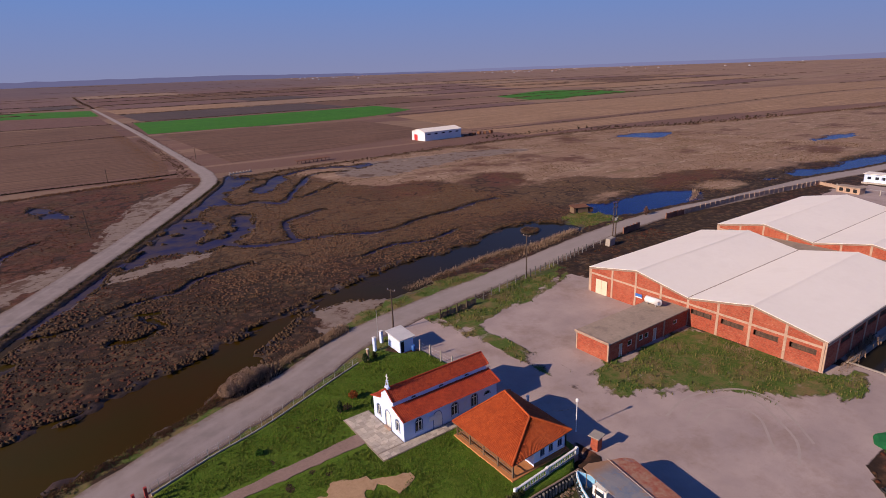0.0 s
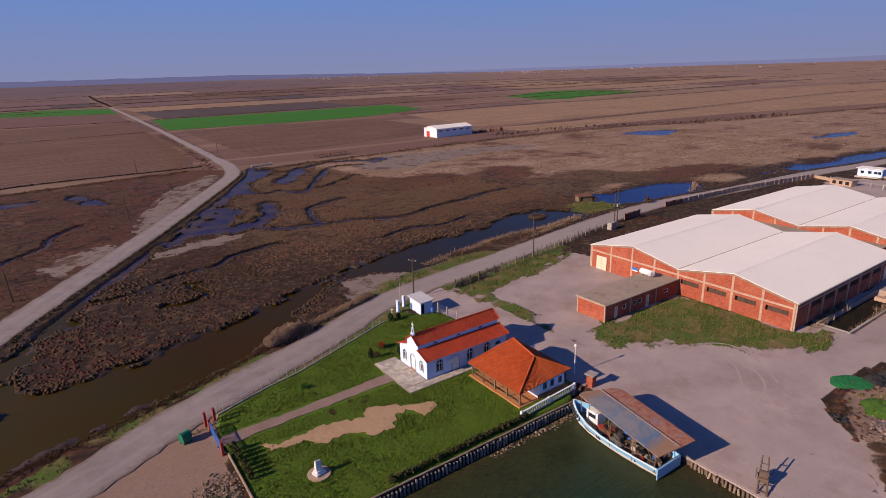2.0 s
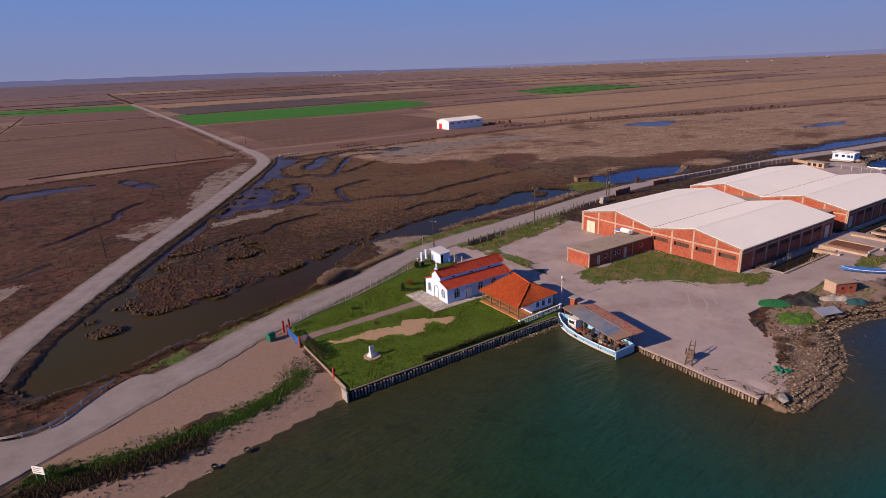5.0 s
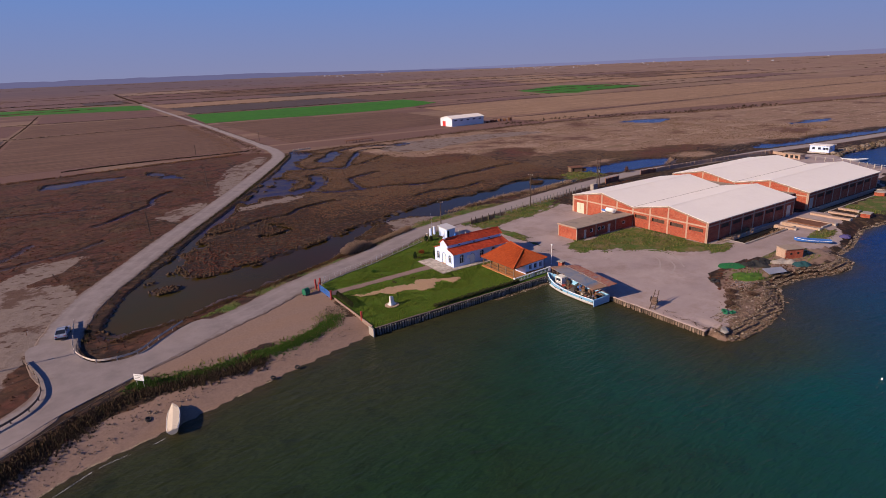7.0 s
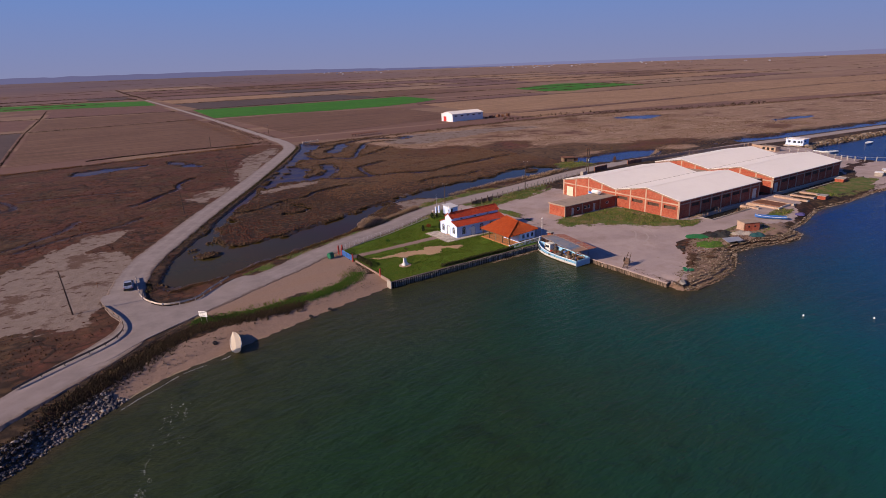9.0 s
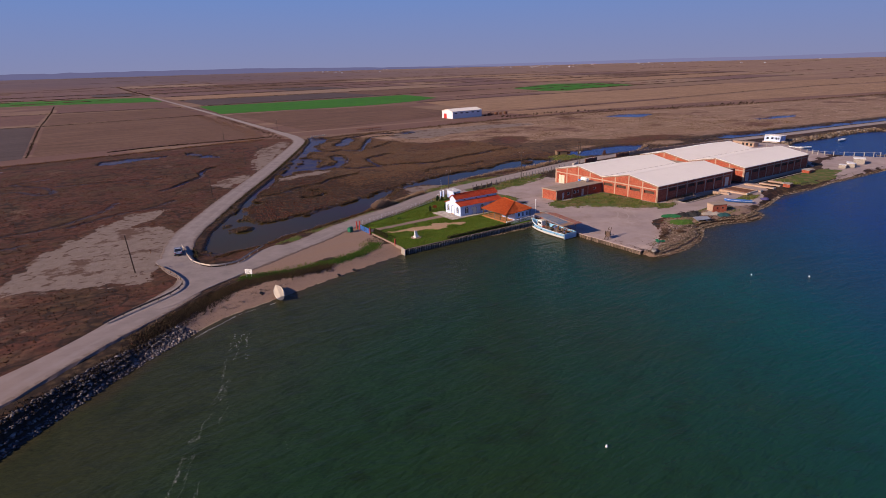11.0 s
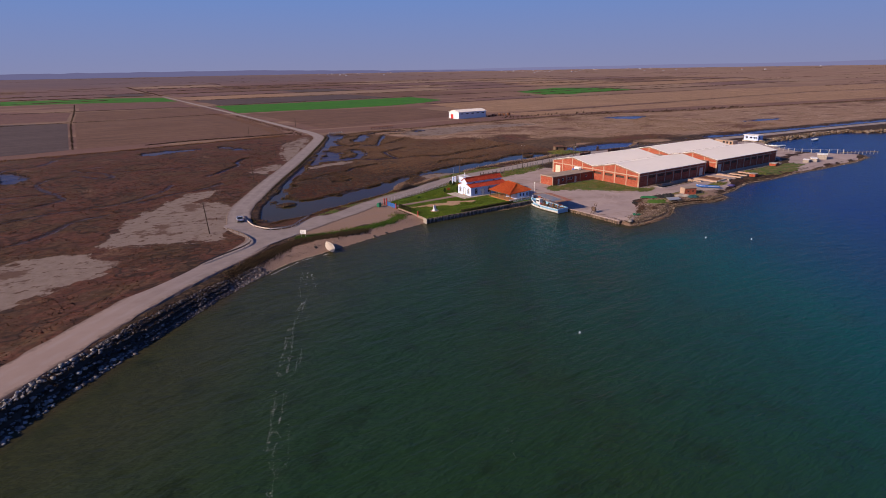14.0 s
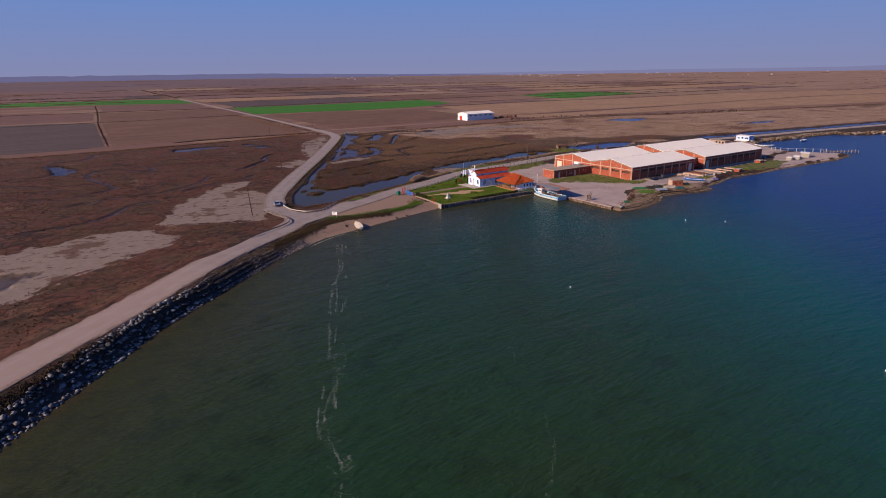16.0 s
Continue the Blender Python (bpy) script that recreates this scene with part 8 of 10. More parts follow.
def car(x, y, z, rz):
    root = thing("car", "light silver-blue saloon car on the road", "car", x, y, z, rz)
    paint = plain("silver_blue_paint", (0.28, 0.33, 0.42), (0.34, 0.39, 0.48), 10, 1, 0.28, metal=0.3, relief=0.0)
    # side profile, lofted across the width with a narrower cabin
    lower = [(-2.15, 0.35), (-2.2, 0.62), (-2.12, 0.92), (-1.25, 0.98), (0.75, 0.98), (1.9, 0.86), (2.15, 0.66), (2.15, 0.35)]
    g = Geo()
    n = len(lower)
    ring = [(-0.84, 0.97), (-0.78, 1.0), (0.78, 1.0), (0.84, 0.97)]
    for yy, k in ring:
        g.v += [(xx * k, yy, zz * (1 if abs(yy) > 0.8 else 1.0) + (0.02 if abs(yy) < 0.8 and zz > 0.8 else 0)) for xx, zz in lower]
    for r in range(3):
        for i in range(n):
            g.f.append((r * n + i, r * n + (i + 1) % n, (r + 1) * n + (i + 1) % n, (r + 1) * n + i))
    g.f += [tuple(range(n)), tuple(range(3 * n, 4 * n))[::-1]]
    body = g.make("body", paint, root)
    cab = Geo().add([(xx, s * w, zz) for s in (-1, 1) for xx, w, zz in ((-1.65, 0.76, 0.96), (-0.95, 0.62, 1.42), (0.25, 0.62, 1.44), (1.0, 0.76, 0.96))], [(0, 1, 2, 3), (7, 6, 5, 4), (0, 4, 5, 1), (1, 5, 6, 2), (2, 6, 7, 3)])
    cab.make("cabin_glass", GLASS, root, "dark tinted glass")
    Geo().add([(xx, yy, zz) for yy in (-0.6, 0.6) for xx, zz in ((-0.98, 1.42), (0.28, 1.44), (0.2, 1.48), (-0.9, 1.47))], [(0, 1, 2, 3), (7, 6, 5, 4), (0, 4, 5, 1), (1, 5, 6, 2), (2, 6, 7, 3), (3, 7, 4, 0)]).make("roof", paint, root)
    for s in (-1, 1):
        for xa, za, xb, zb in ((-1.65, 0.97, -0.96, 1.45), (0.27, 1.46, 1.0, 0.97), (-0.35, 0.97, -0.35, 1.45)):
            Geo().tube([(xa, s * (0.77 if za < 1.2 else 0.63), za), (xb, s * (0.63 if zb > 1.2 else 0.77), zb)], 0.035, 5).make("pillar", paint, root)
        for xx in (-1.35, 1.35):
            wheel = Geo().tube([(xx, s * 0.66, 0.31), (xx, s * 0.7, 0.31), (xx, s * 0.85, 0.31)], [0.27, 0.31, 0.31], 14).make("wheel", RUBBER, root)
            Geo().tube([(xx, s * 0.85, 0.31), (xx, s * 0.865, 0.31)], 0.18, 10).make("rim", STEEL, wheel)
        Geo().chamfer(2.08, s * 0.6 - 0.16, 0.6, 2.19, s * 0.6 + 0.16, 0.74, 0.02).make("headlight", GLASS, root)
        Geo().chamfer(-2.2, s * 0.62 - 0.14, 0.68, -2.1, s * 0.62 + 0.14, 0.84, 0.02).make("tail_light", RED_PAINT, root)
        Geo().chamfer(0.7, s * 0.86 - 0.08, 0.98, 0.85, s * 0.86 + 0.08, 1.1, 0.02).make("mirror", paint, root)
    Geo().chamfer(2.06, -0.8, 0.32, 2.24, 0.8, 0.54, 0.04).make("bumper", RUBBER, root)
    Geo().chamfer(-2.28, -0.8, 0.34, -2.1, 0.8, 0.56, 0.04).make("bumper", RUBBER, root)
    return root


car(-40.3, 65.0, 0.16, 80)

# white shed out in the fields
barn = thing("field_shed", "white steel field shed with red doors", "shed", 196.6, 294.0, 0, 3)
BARN_WALL = plain("white_cladding", (0.62, 0.64, 0.7), (0.7, 0.72, 0.77), 2, 0.2, 0.6, relief=0.01)
BL, BD, BE, BR = 29.0, 13.5, 5.4, 7.0
g = Geo().wall((0, BD), (0, 0), 0, BE, 0.2, [(2.5, 6.0, 0, 3.6)])
g.add([(x, y, z) for x in (0, 0.2) for y, z in ((0, BE), (BD, BE), (BD / 2, BR))], [(0, 1, 2), (5, 4, 3), (0, 2, 5, 3), (1, 4, 5, 2)])
g.make("end_wall", BARN_WALL, barn)
Geo().wall((0.2, 0), (BL, 0), 0, BE, 0.2).wall((BL, 0.2), (BL, BD), 0, BE, 0.2).wall((BL, BD), (0.2, BD), 0, BE, 0.2).make("wall", BARN_WALL, barn)
for i in range(2):
    Geo().chamfer(0.06, BD - 6.0 + i * 1.76, 0.05, 0.14, BD - 6.0 + i * 1.76 + 1.73, 3.58, 0.02).make("door", plain("bright_red_door", (0.45, 0.03, 0.03), (0.55, 0.05, 0.05), 6, 1, 0.5), barn, "bright red sliding door")
for s in (0, 1):
    ya, yb = (-0.4, BD / 2) if s == 0 else (BD + 0.4, BD / 2)
    Geo().slab([(-0.5, ya, BE), (BL + 0.5, ya, BE), (BL + 0.5, yb, BR + 0.1), (-0.5, yb, BR + 0.1)], 0.14).make("roof", ROOF_SHEET, barn)
for i in range(5):
    Geo().chamfer(2 + i * 5.6, -0.03, 3.6, 4.4 + i * 5.6, 0.0, 4.3, 0.01).make("window", GLASS, barn)
lot = thing("scrap_row", "dark farm implements lined up beside the field shed", "machinery", 229, 296, 0)
rnd = random.Random(31)
for i in range(6):
    Geo().chamfer(-1, -1, 0, 1.2, 1, 1.2 + rnd.random(), 0.1, pose(i * 4.2, rnd.uniform(-1, 2), 0, 0, 0, rnd.uniform(0, 90))).make("implement", RUST, lot)

# fishermen's shack at the blue pond, footbridge ruin by the bend
shack = thing("shack", "patched wooden shack at the edge of a blue pond", "hut", 125.5, 111.3, 0, -20)
Geo().wall((0, 0), (4.6, 0), 0, 1.7, 0.1, [(0.5, 1.3, 0, 1.5)]).wall((4.6, 0.1), (4.6, 2.6), 0, 1.7, 0.1).wall((4.6, 2.6), (0.1, 2.6), 0, 1.7, 0.1).wall((0, 2.6), (0, 0), 0, 1.7, 0.1).make("wall", WOOD, shack)
Geo().slab([(-0.3, -0.3, 1.75), (4.9, -0.3, 1.75), (4.9, 2.9, 2.0), (-0.3, 2.9, 2.0)], 0.08).make("roof", RUST, shack)
Geo().box(0.5, 0.04, 0, 1.3, 0.08, 1.5).make("doorway", DARK, shack)
Geo().chamfer(5.0, 0.2, 0, 6.4, 1.6, 1.2, 0.05).make("lean_to", RUST, shack)
ruin = thing("sheep_pen", "low dark timber pen at the marsh edge", "pen", 104, 268, 0, 5)
for i in range(9):
    Geo().tube([(i * 2.2, 0, 0), (i * 2.2, 0, 1.5)], 0.12, 6).make("post", POLE, ruin)
Geo().slab([(-0.5, -0.8, 1.5), (18, -0.8, 1.5), (18, 1.8, 1.7), (-0.5, 1.8, 1.7)], 0.15).make("roof", RUST, ruin)
culvert = thing("culvert", "pale concrete culvert with posts at the road bend", "culvert", 70, 262, 0, 10)
for i in range(7):
    Geo().chamfer(i * 1.6, 0, 0, i * 1.6 + 0.35, 0.35, 1.0, 0.03).make("post", CONCRETE, culvert)
Geo().chamfer(-0.3, -0.1, -0.2, 10.6, 0.45, 0.35, 0.04).make("parapet", CONCRETE, culvert)

# ---- plants, stones, foam ----
def at_grid(values, x, y):
    i, j = np.clip(np.searchsorted(xs, x), 0, GW - 1), np.clip(np.searchsorted(ys, y), 0, GH - 1)
    return values[j * GW + i]


def scatter(name, template, tris, at, size, turn, material, label, category, shake=0.25, seed=1, parent=None):
    """Many small copies of one template, joined into one mesh of kind stuff."""
    r = np.random.RandomState(seed)
    t, tri = np.array(template, float), np.array(tris, int)
    k, n = len(at), len(t)
    p = t[None] * (1 + shake * (r.rand(k, n, 3) - 0.5) * 2) * np.asarray(size).reshape(k, 1, -1)
    c, s = np.cos(turn)[:, None], np.sin(turn)[:, None]
    p = np.stack([p[..., 0] * c - p[..., 1] * s, p[..., 0] * s + p[..., 1] * c, p[..., 2]], -1) + np.asarray(at)[:, None]
    f = (tri[None] + (np.arange(k) * n)[:, None, None]).reshape(-1, 3)
    me = bpy.data.meshes.new(name)
    me.vertices.add(k * n), me.loops.add(f.size), me.polygons.add(len(f))
    me.vertices.foreach_set("co", p.ravel())
    me.loops.foreach_set("vertex_index", f.ravel())
    me.polygons.foreach_set("loop_start", np.arange(0, f.size, 3))
    me.update(calc_edges=True)
    me.materials.append(material)
    ob = new(name, me)
    if parent:
        ob.parent = parent
    return tagged(ob, label, category, kind="stuff")


def island_mat(name, tones, rough=0.95, grain=8.0):
    """Foliage or stone whose tone changes from piece to piece."""
    k = Mat(name)
    ramp = k.n.new("ShaderNodeValToRGB")
    k.l.new(k.island(), ramp.inputs[0])
    ramp.color_ramp.interpolation = "LINEAR"
    for i, c in enumerate(tones):
        e = ramp.color_ramp.elements[i] if i < 2 else ramp.color_ramp.elements.new(1.0)
        e.position, e.color = i / (len(tones) - 1), (*c, 1)
    colour = k.mix(k.ramp(k.noise(grain, 3, 0.7), 0.3, 0.7, 0, 0.35), ramp.outputs[0], tones[0])
    k.bump(k.noise(grain * 2, 3), 0.4, 0.03)
    return k.done(colour, rough, 0, 0.2)


DOME = [(math.cos(a), math.sin(a), 0.0) for a in np.linspace(0, 2 * math.pi, 6)[:-1]] + [(0.72 * math.cos(a + 0.6), 0.72 * math.sin(a + 0.6), 0.62) for a in np.linspace(0, 2 * math.pi, 6)[:-1]] + [(0, 0, 1.0)]
DOME_T = [t for i in range(5) for t in ((i, (i + 1) % 5, 5 + i), ((i + 1) % 5, 5 + (i + 1) % 5, 5 + i), (5 + i, 5 + (i + 1) % 5, 10))]
# a ragged tuft: leaning leaves round a middle
TUFT, TUFT_T = [], []
for i in range(8):
    a, b = 2 * math.pi * i / 8, 2.4 + 2 * math.pi * (i * 3 % 8) / 8
    rr, zz = (0.9, 0.5) if i % 2 else (0.45, 1.0)
    TUFT += [(0.32 * math.cos(b - 0.9), 0.32 * math.sin(b - 0.9), 0.0), (0.32 * math.cos(b + 0.9), 0.32 * math.sin(b + 0.9), 0.1), (rr * math.cos(a), rr * math.sin(a), zz)]
    TUFT_T.append((3 * i, 3 * i + 1, 3 * i + 2))
r = np.random.RandomState(21)

# salt-marsh scrub on both sides of the road
n = 178000
px, py = r.uniform(-138, 128, n), r.uniform(-30, 258, n)
near = np.clip(1.25 - (py - 40) / 260, 0.25, 1)
bare = np.maximum.reduce([at_grid(v, px, py) for v in (pale, yard, apron, grass * 0.8, beach, bank * 0.7, tan * 0.75, rubble, field)])
ok = (at_grid(water, px, py) > 0.5) & (at_grid(d_road, px, py) > 1.6) & (at_grid(d_sea, px, py) > 5) & (r.rand(n) > bare * 1.25) & (r.rand(n) < near)
ok &= ~inside(px, py, lawn_edge) & ~((px > 40) & (py < 80) & (py > 20)) & (r.rand(n) < 0.35 + 0.9 * lattice(px, py, 6, 31))
ok &= ~((px > 81) & (py < 72))
px, py = px[ok], py[ok]
thin_out = (px > np.interp(py, [p[1] for p in R1], [p[0] for p in R1])) | (r.rand(len(px)) < 0.6)
px, py = px[thin_out], py[thin_out]
size = r.uniform(0.14, 0.40, len(px)) * np.clip(0.75 + (py - 80) / 160, 0.75, 1.0) * (0.7 + 0.6 * lattice(px, py, 12, 33))
low = np.where(px > np.interp(py, [p[1] for p in R1], [p[0] for p in R1]), 1.0, 0.55)      # the red plants in the west lie flatter
reddish = lattice(px, py, 22, 35) + 0.25 * (r.rand(len(px)) - 0.5) - 0.14 * (px > np.interp(py, [p[1] for p in R1], [p[0] for p in R1])) + 0.12
tan_side = (px > 25) & (py > 108)
for part_mask, name, tones, label in (
        (tan_side, "marsh_scrub", [(0.086, 0.045, 0.026), (0.132, 0.072, 0.042), (0.108, 0.060, 0.033), (0.152, 0.088, 0.052)], "low tan-coloured scrub of the salt marsh"),
        ((reddish > 0.42) & ~tan_side, "marsh_scrub", [(0.048, 0.016, 0.010), (0.092, 0.030, 0.018), (0.066, 0.024, 0.014), (0.110, 0.043, 0.026)], "low rust-red glasswort scrub of the salt marsh"),
        ((reddish <= 0.42) & ~tan_side, "marsh_scrub", [(0.046, 0.023, 0.014), (0.086, 0.043, 0.026), (0.064, 0.034, 0.019), (0.112, 0.060, 0.036)], "low olive-brown scrub of the salt marsh")):
    q = np.where(part_mask)[0]
    scatter(name, DOME, DOME_T, np.c_[px[q], py[q], at_grid(gz, px[q], py[q]) - 0.08], np.c_[size[q], size[q] * r.uniform(0.8, 1.2, len(q)), size[q] * low[q] * r.uniform(0.45, 0.95, len(q))], r.rand(len(q)) * 6.28, island_mat(name + label.split()[1][:4], tones), label, "shrub", 0.3, 5)


# thicker cushions crowd the lips of the creeks
n = 230000
px, py = r.uniform(-138, 128, n), r.uniform(60, 258, n)
lip = at_grid(water, px, py)
east_side = px > np.interp(py, [p[1] for p in R1], [p[0] for p in R1])
ok = (lip > 0.1) & (lip < 0.95) & (east_side | (r.rand(n) < 0.3)) & (at_grid(d_road, px, py) > 1.6) & (at_grid(grass, px, py) < 0.3) & (at_grid(bank, px, py) < 0.3) & ~((px > 40) & (py < 92))
px, py = px[ok], py[ok]
size = r.uniform(0.17, 0.36, len(px))
scatter("creek_scrub", DOME, DOME_T, np.c_[px, py, at_grid(gz, px, py) - 0.06], np.c_[size, size * r.uniform(0.8, 1.2, len(px)), size * r.uniform(0.7, 1.2, len(px))], r.rand(len(px)) * 6.28,
        island_mat("creek_scrub_leaf", [(0.040, 0.024, 0.013), (0.078, 0.046, 0.025), (0.058, 0.035, 0.018), (0.098, 0.060, 0.033)]), "thick olive-brown cushions along the creek banks", "shrub", 0.35, 25)

n = 105000
px, py = r.uniform(-138, 128, n), r.uniform(-30, 215, n)
bare = np.maximum.reduce([at_grid(v, px, py) for v in (pale * 0.93, yard, apron, grass * 0.5, beach, tan * 0.6, rubble * 0.7, field)])
ok = (at_grid(water, px, py) > 0.3) & (at_grid(d_road, px, py) > 0.5) & (at_grid(d_sea, px, py) > 2.5) & (r.rand(n) > bare * 1.1) & (r.rand(n) < np.clip(1.3 - (py - 40) / 220, 0.25, 1))
ok &= ~inside(px, py, lawn_edge) & ~((px > 40) & (py < 80) & (py > 20)) & ~((px > 81) & (py < 72)) & (r.rand(n) < 1.3 * lattice(px, py, 4, 37))
px, py = px[ok], py[ok]
size = r.uniform(0.1, 0.3, len(px))
scatter("marsh_tufts", TUFT, TUFT_T, np.c_[px, py, at_grid(gz, px, py) - 0.04], np.c_[size, size, size * r.uniform(0.6, 1.3, len(px))], r.rand(len(px)) * 6.28,
        island_mat("marsh_tuft", [(0.045, 0.02, 0.012), (0.105, 0.04, 0.022), (0.075, 0.042, 0.022), (0.17, 0.095, 0.052)]), "fine dry tufts of the salt marsh", "shrub", 0.4, 15)


# sparse tufts on the flats and pond banks further east
n = 24000
px, py = r.uniform(128, 330, n), r.uniform(93, 258, n)
ok = (at_grid(water, px, py) > 0.8) & (at_grid(d_road, px, py) > 1.5) & (r.rand(n) < 1.5 * (lattice(px, py, 14, 47) - 0.3)) & (at_grid(pale, px, py) < 0.4)
px, py = px[ok], py[ok]
size = r.uniform(0.2, 0.5, len(px))
scatter("marsh_tufts", TUFT, TUFT_T, np.c_[px, py, at_grid(gz, px, py) - 0.04], np.c_[size, size, size * r.uniform(0.5, 1.0, len(px))], r.rand(len(px)) * 6.28,
        island_mat("flat_tuft", [(0.09, 0.05, 0.03), (0.17, 0.105, 0.06), (0.135, 0.09, 0.045), (0.22, 0.145, 0.085)]), "scattered dry tufts on the flats", "shrub", 0.4, 26)


def along(line, count, spread, seed):
    q = np.random.RandomState(seed)
    p = np.array(rounded(line, 6))
    seg = np.hypot(*np.diff(p, axis=0).T)
    cum = np.r_[0, np.cumsum(seg)]
    s = q.rand(count) * cum[-1]
    x, y = np.interp(s, cum, p[:, 0]), np.interp(s, cum, p[:, 1])
    return x + q.normal(0, spread, count), y + q.normal(0, spread, count)


# dark scrub on the banks of the road ditch and canal
DITCH_SCRUB = island_mat("bank_scrub", [(0.03, 0.024, 0.014), (0.06, 0.05, 0.024), (0.10, 0.075, 0.038), (0.045, 0.05, 0.02)])
bx, by = along([(-37.6, 60), (-37.0, 70), (-32.5, 81), (-24, 96), (-9.5, 121.5), (17, 166), (54, 233), (61, 249)], 9000, 0.55, 3)
keep = (at_grid(d_road, bx, by) > 0.35)
bx, by = bx[keep], by[keep]
scatter("bank_scrub", TUFT, TUFT_T, np.c_[bx, by, at_grid(gz, bx, by) - 0.1], np.c_[r.uniform(0.15, 0.45, (len(bx), 2)), r.uniform(0.2, 0.6, len(bx))], r.rand(len(bx)) * 6.28, DITCH_SCRUB, "dark scrub along the roadside ditch", "shrub", 0.35, 6)
bx, by = along([(-34, 57), (-28, 58.6), (-20, 60.8), (-11, 64.4), (-5, 66.6), (2, 69.2), (10, 72.6), (18, 76.6)], 4200, 0.5, 4)
scatter("bank_scrub", TUFT, TUFT_T, np.c_[bx, by, at_grid(gz, bx, by) - 0.08], np.c_[r.uniform(0.15, 0.4, (len(bx), 2)), r.uniform(0.12, 0.35, len(bx))], r.rand(len(bx)) * 6.28, island_mat("bank_weeds", [(0.09, 0.038, 0.022), (0.12, 0.055, 0.03), (0.14, 0.085, 0.045), (0.06, 0.075, 0.02)]), "low weeds on the canal bank", "shrub", 0.35, 7)

# grass: bent blades in tufts
BLADE = [(-0.5, 0, 0), (0.5, 0, 0), (0.18, 0.25, 0.6), (0, 0.6, 1.0), (0.3, -0.4, 0), (-0.2, -0.6, 0.9), (-0.5, -0.2, 0)]
BLADE_T = [(0, 1, 2), (0, 2, 3), (4, 6, 5)]
n = 60000
gx2, gy2 = r.uniform(2.4, 43.5, n), r.uniform(35.2, 72, n)
ok = inside(gx2, gy2, lawn_edge) & (to_area(gx2, gy2, lawn_edge) < -0.2)
ok &= ~((gx2 > 24.7) & (gy2 > 48.9) & (gx2 < 44.2) & (gy2 < 59.2)) & ~((gx2 > 33.5) & (gy2 < 48.3)) & ~((gy2 > 52.5) & (gy2 < 55.2) & (gx2 < 26))
ok &= to_area(gx2, gy2, [(5.2, 49.9), (12.1, 49.6), (17.2, 47.9), (18.6, 49.3), (26.4, 45.6), (23.8, 43.7), (21.6, 46.1), (19.4, 43.9), (16.8, 44.0), (13.8, 46.2), (11.4, 46.2), (10.1, 48.0)]) > 0.1
gx2, gy2 = gx2[ok], gy2[ok]
scatter("grass", BLADE, BLADE_T, np.c_[gx2, gy2, np.full(len(gx2), 0.16)], np.c_[r.uniform(0.05, 0.12, (len(gx2), 2)), r.uniform(0.12, 0.3, len(gx2)) * (0.6 + 0.8 * lattice(gx2, gy2, 4, 41))], r.rand(len(gx2)) * 6.28,
        island_mat("grass_blades", [(0.044, 0.088, 0.007), (0.088, 0.142, 0.012), (0.128, 0.18, 0.023), (0.18, 0.165, 0.045)]), "short green lawn grass", "grass", 0.3, 8)
n = 150000
gx2, gy2 = r.uniform(-34, 140, n), r.uniform(8, 118, n)
ok = (at_grid(grass, gx2, gy2) > r.uniform(0.35, 0.9, n)) & (at_grid(d_road, gx2, gy2) > 0.2) & ~((gx2 > 82) & (gx2 < 172) & (gy2 > 27.5) & (gy2 < 70))
ok &= (lattice(gx2, gy2, 3, 43) > 0.35) & (at_grid(water, gx2, gy2) > 0.6)
gx2, gy2 = gx2[ok], gy2[ok]
scatter("rough_grass", BLADE, BLADE_T, np.c_[gx2, gy2, at_grid(gz, gx2, gy2) - 0.03], np.c_[r.uniform(0.08, 0.2, (len(gx2), 2)), r.uniform(0.15, 0.5, len(gx2))], r.rand(len(gx2)) * 6.28,
        island_mat("rough_grass_blades", [(0.045, 0.09, 0.01), (0.085, 0.135, 0.02), (0.21, 0.145, 0.062), (0.12, 0.15, 0.03), (0.28, 0.205, 0.11)]), "rough green and straw-coloured grass", "grass", 0.4, 9)

# green creeper along the top of the beach
bx, by = along([(-33, 39.6), (-27, 37.8), (-18, 37.6), (-10, 38.6), (-4, 41), (-1, 44)], 5200, 0.75, 5)
ok = at_grid(d_road, bx, by) > 0.2
bx, by = bx[ok], by[ok]
scatter("beach_creeper", TUFT, TUFT_T, np.c_[bx, by, at_grid(gz, bx, by) - 0.05], np.c_[r.uniform(0.14, 0.36, (len(bx), 2)), r.uniform(0.12, 0.34, len(bx))], r.rand(len(bx)) * 6.28,
        island_mat("creeper_leaves", [(0.03, 0.08, 0.01), (0.065, 0.14, 0.018), (0.045, 0.11, 0.013), (0.11, 0.145, 0.04)]), "thick green creeper along the top of the beach", "plant", 0.4, 10)
bx, by = along([(-54, 22), (-46, 28.5), (-40, 33), (-33, 36.6), (-26, 35.8), (-16, 35.8)], 4600, 0.8, 6)
ok = at_grid(d_road, bx, by) > 0.3
bx, by = bx[ok], by[ok]
scatter("bank_scrub", TUFT, TUFT_T, np.c_[bx, by, at_grid(gz, bx, by) - 0.05], np.c_[r.uniform(0.15, 0.45, (len(bx), 2)), r.uniform(0.15, 0.5, len(bx))], r.rand(len(bx)) * 6.28,
        island_mat("dry_bank_scrub", [(0.05, 0.03, 0.02), (0.09, 0.055, 0.035), (0.04, 0.04, 0.018), (0.12, 0.08, 0.045)]), "dry brown scrub on the seaward bank", "shrub", 0.4, 11)

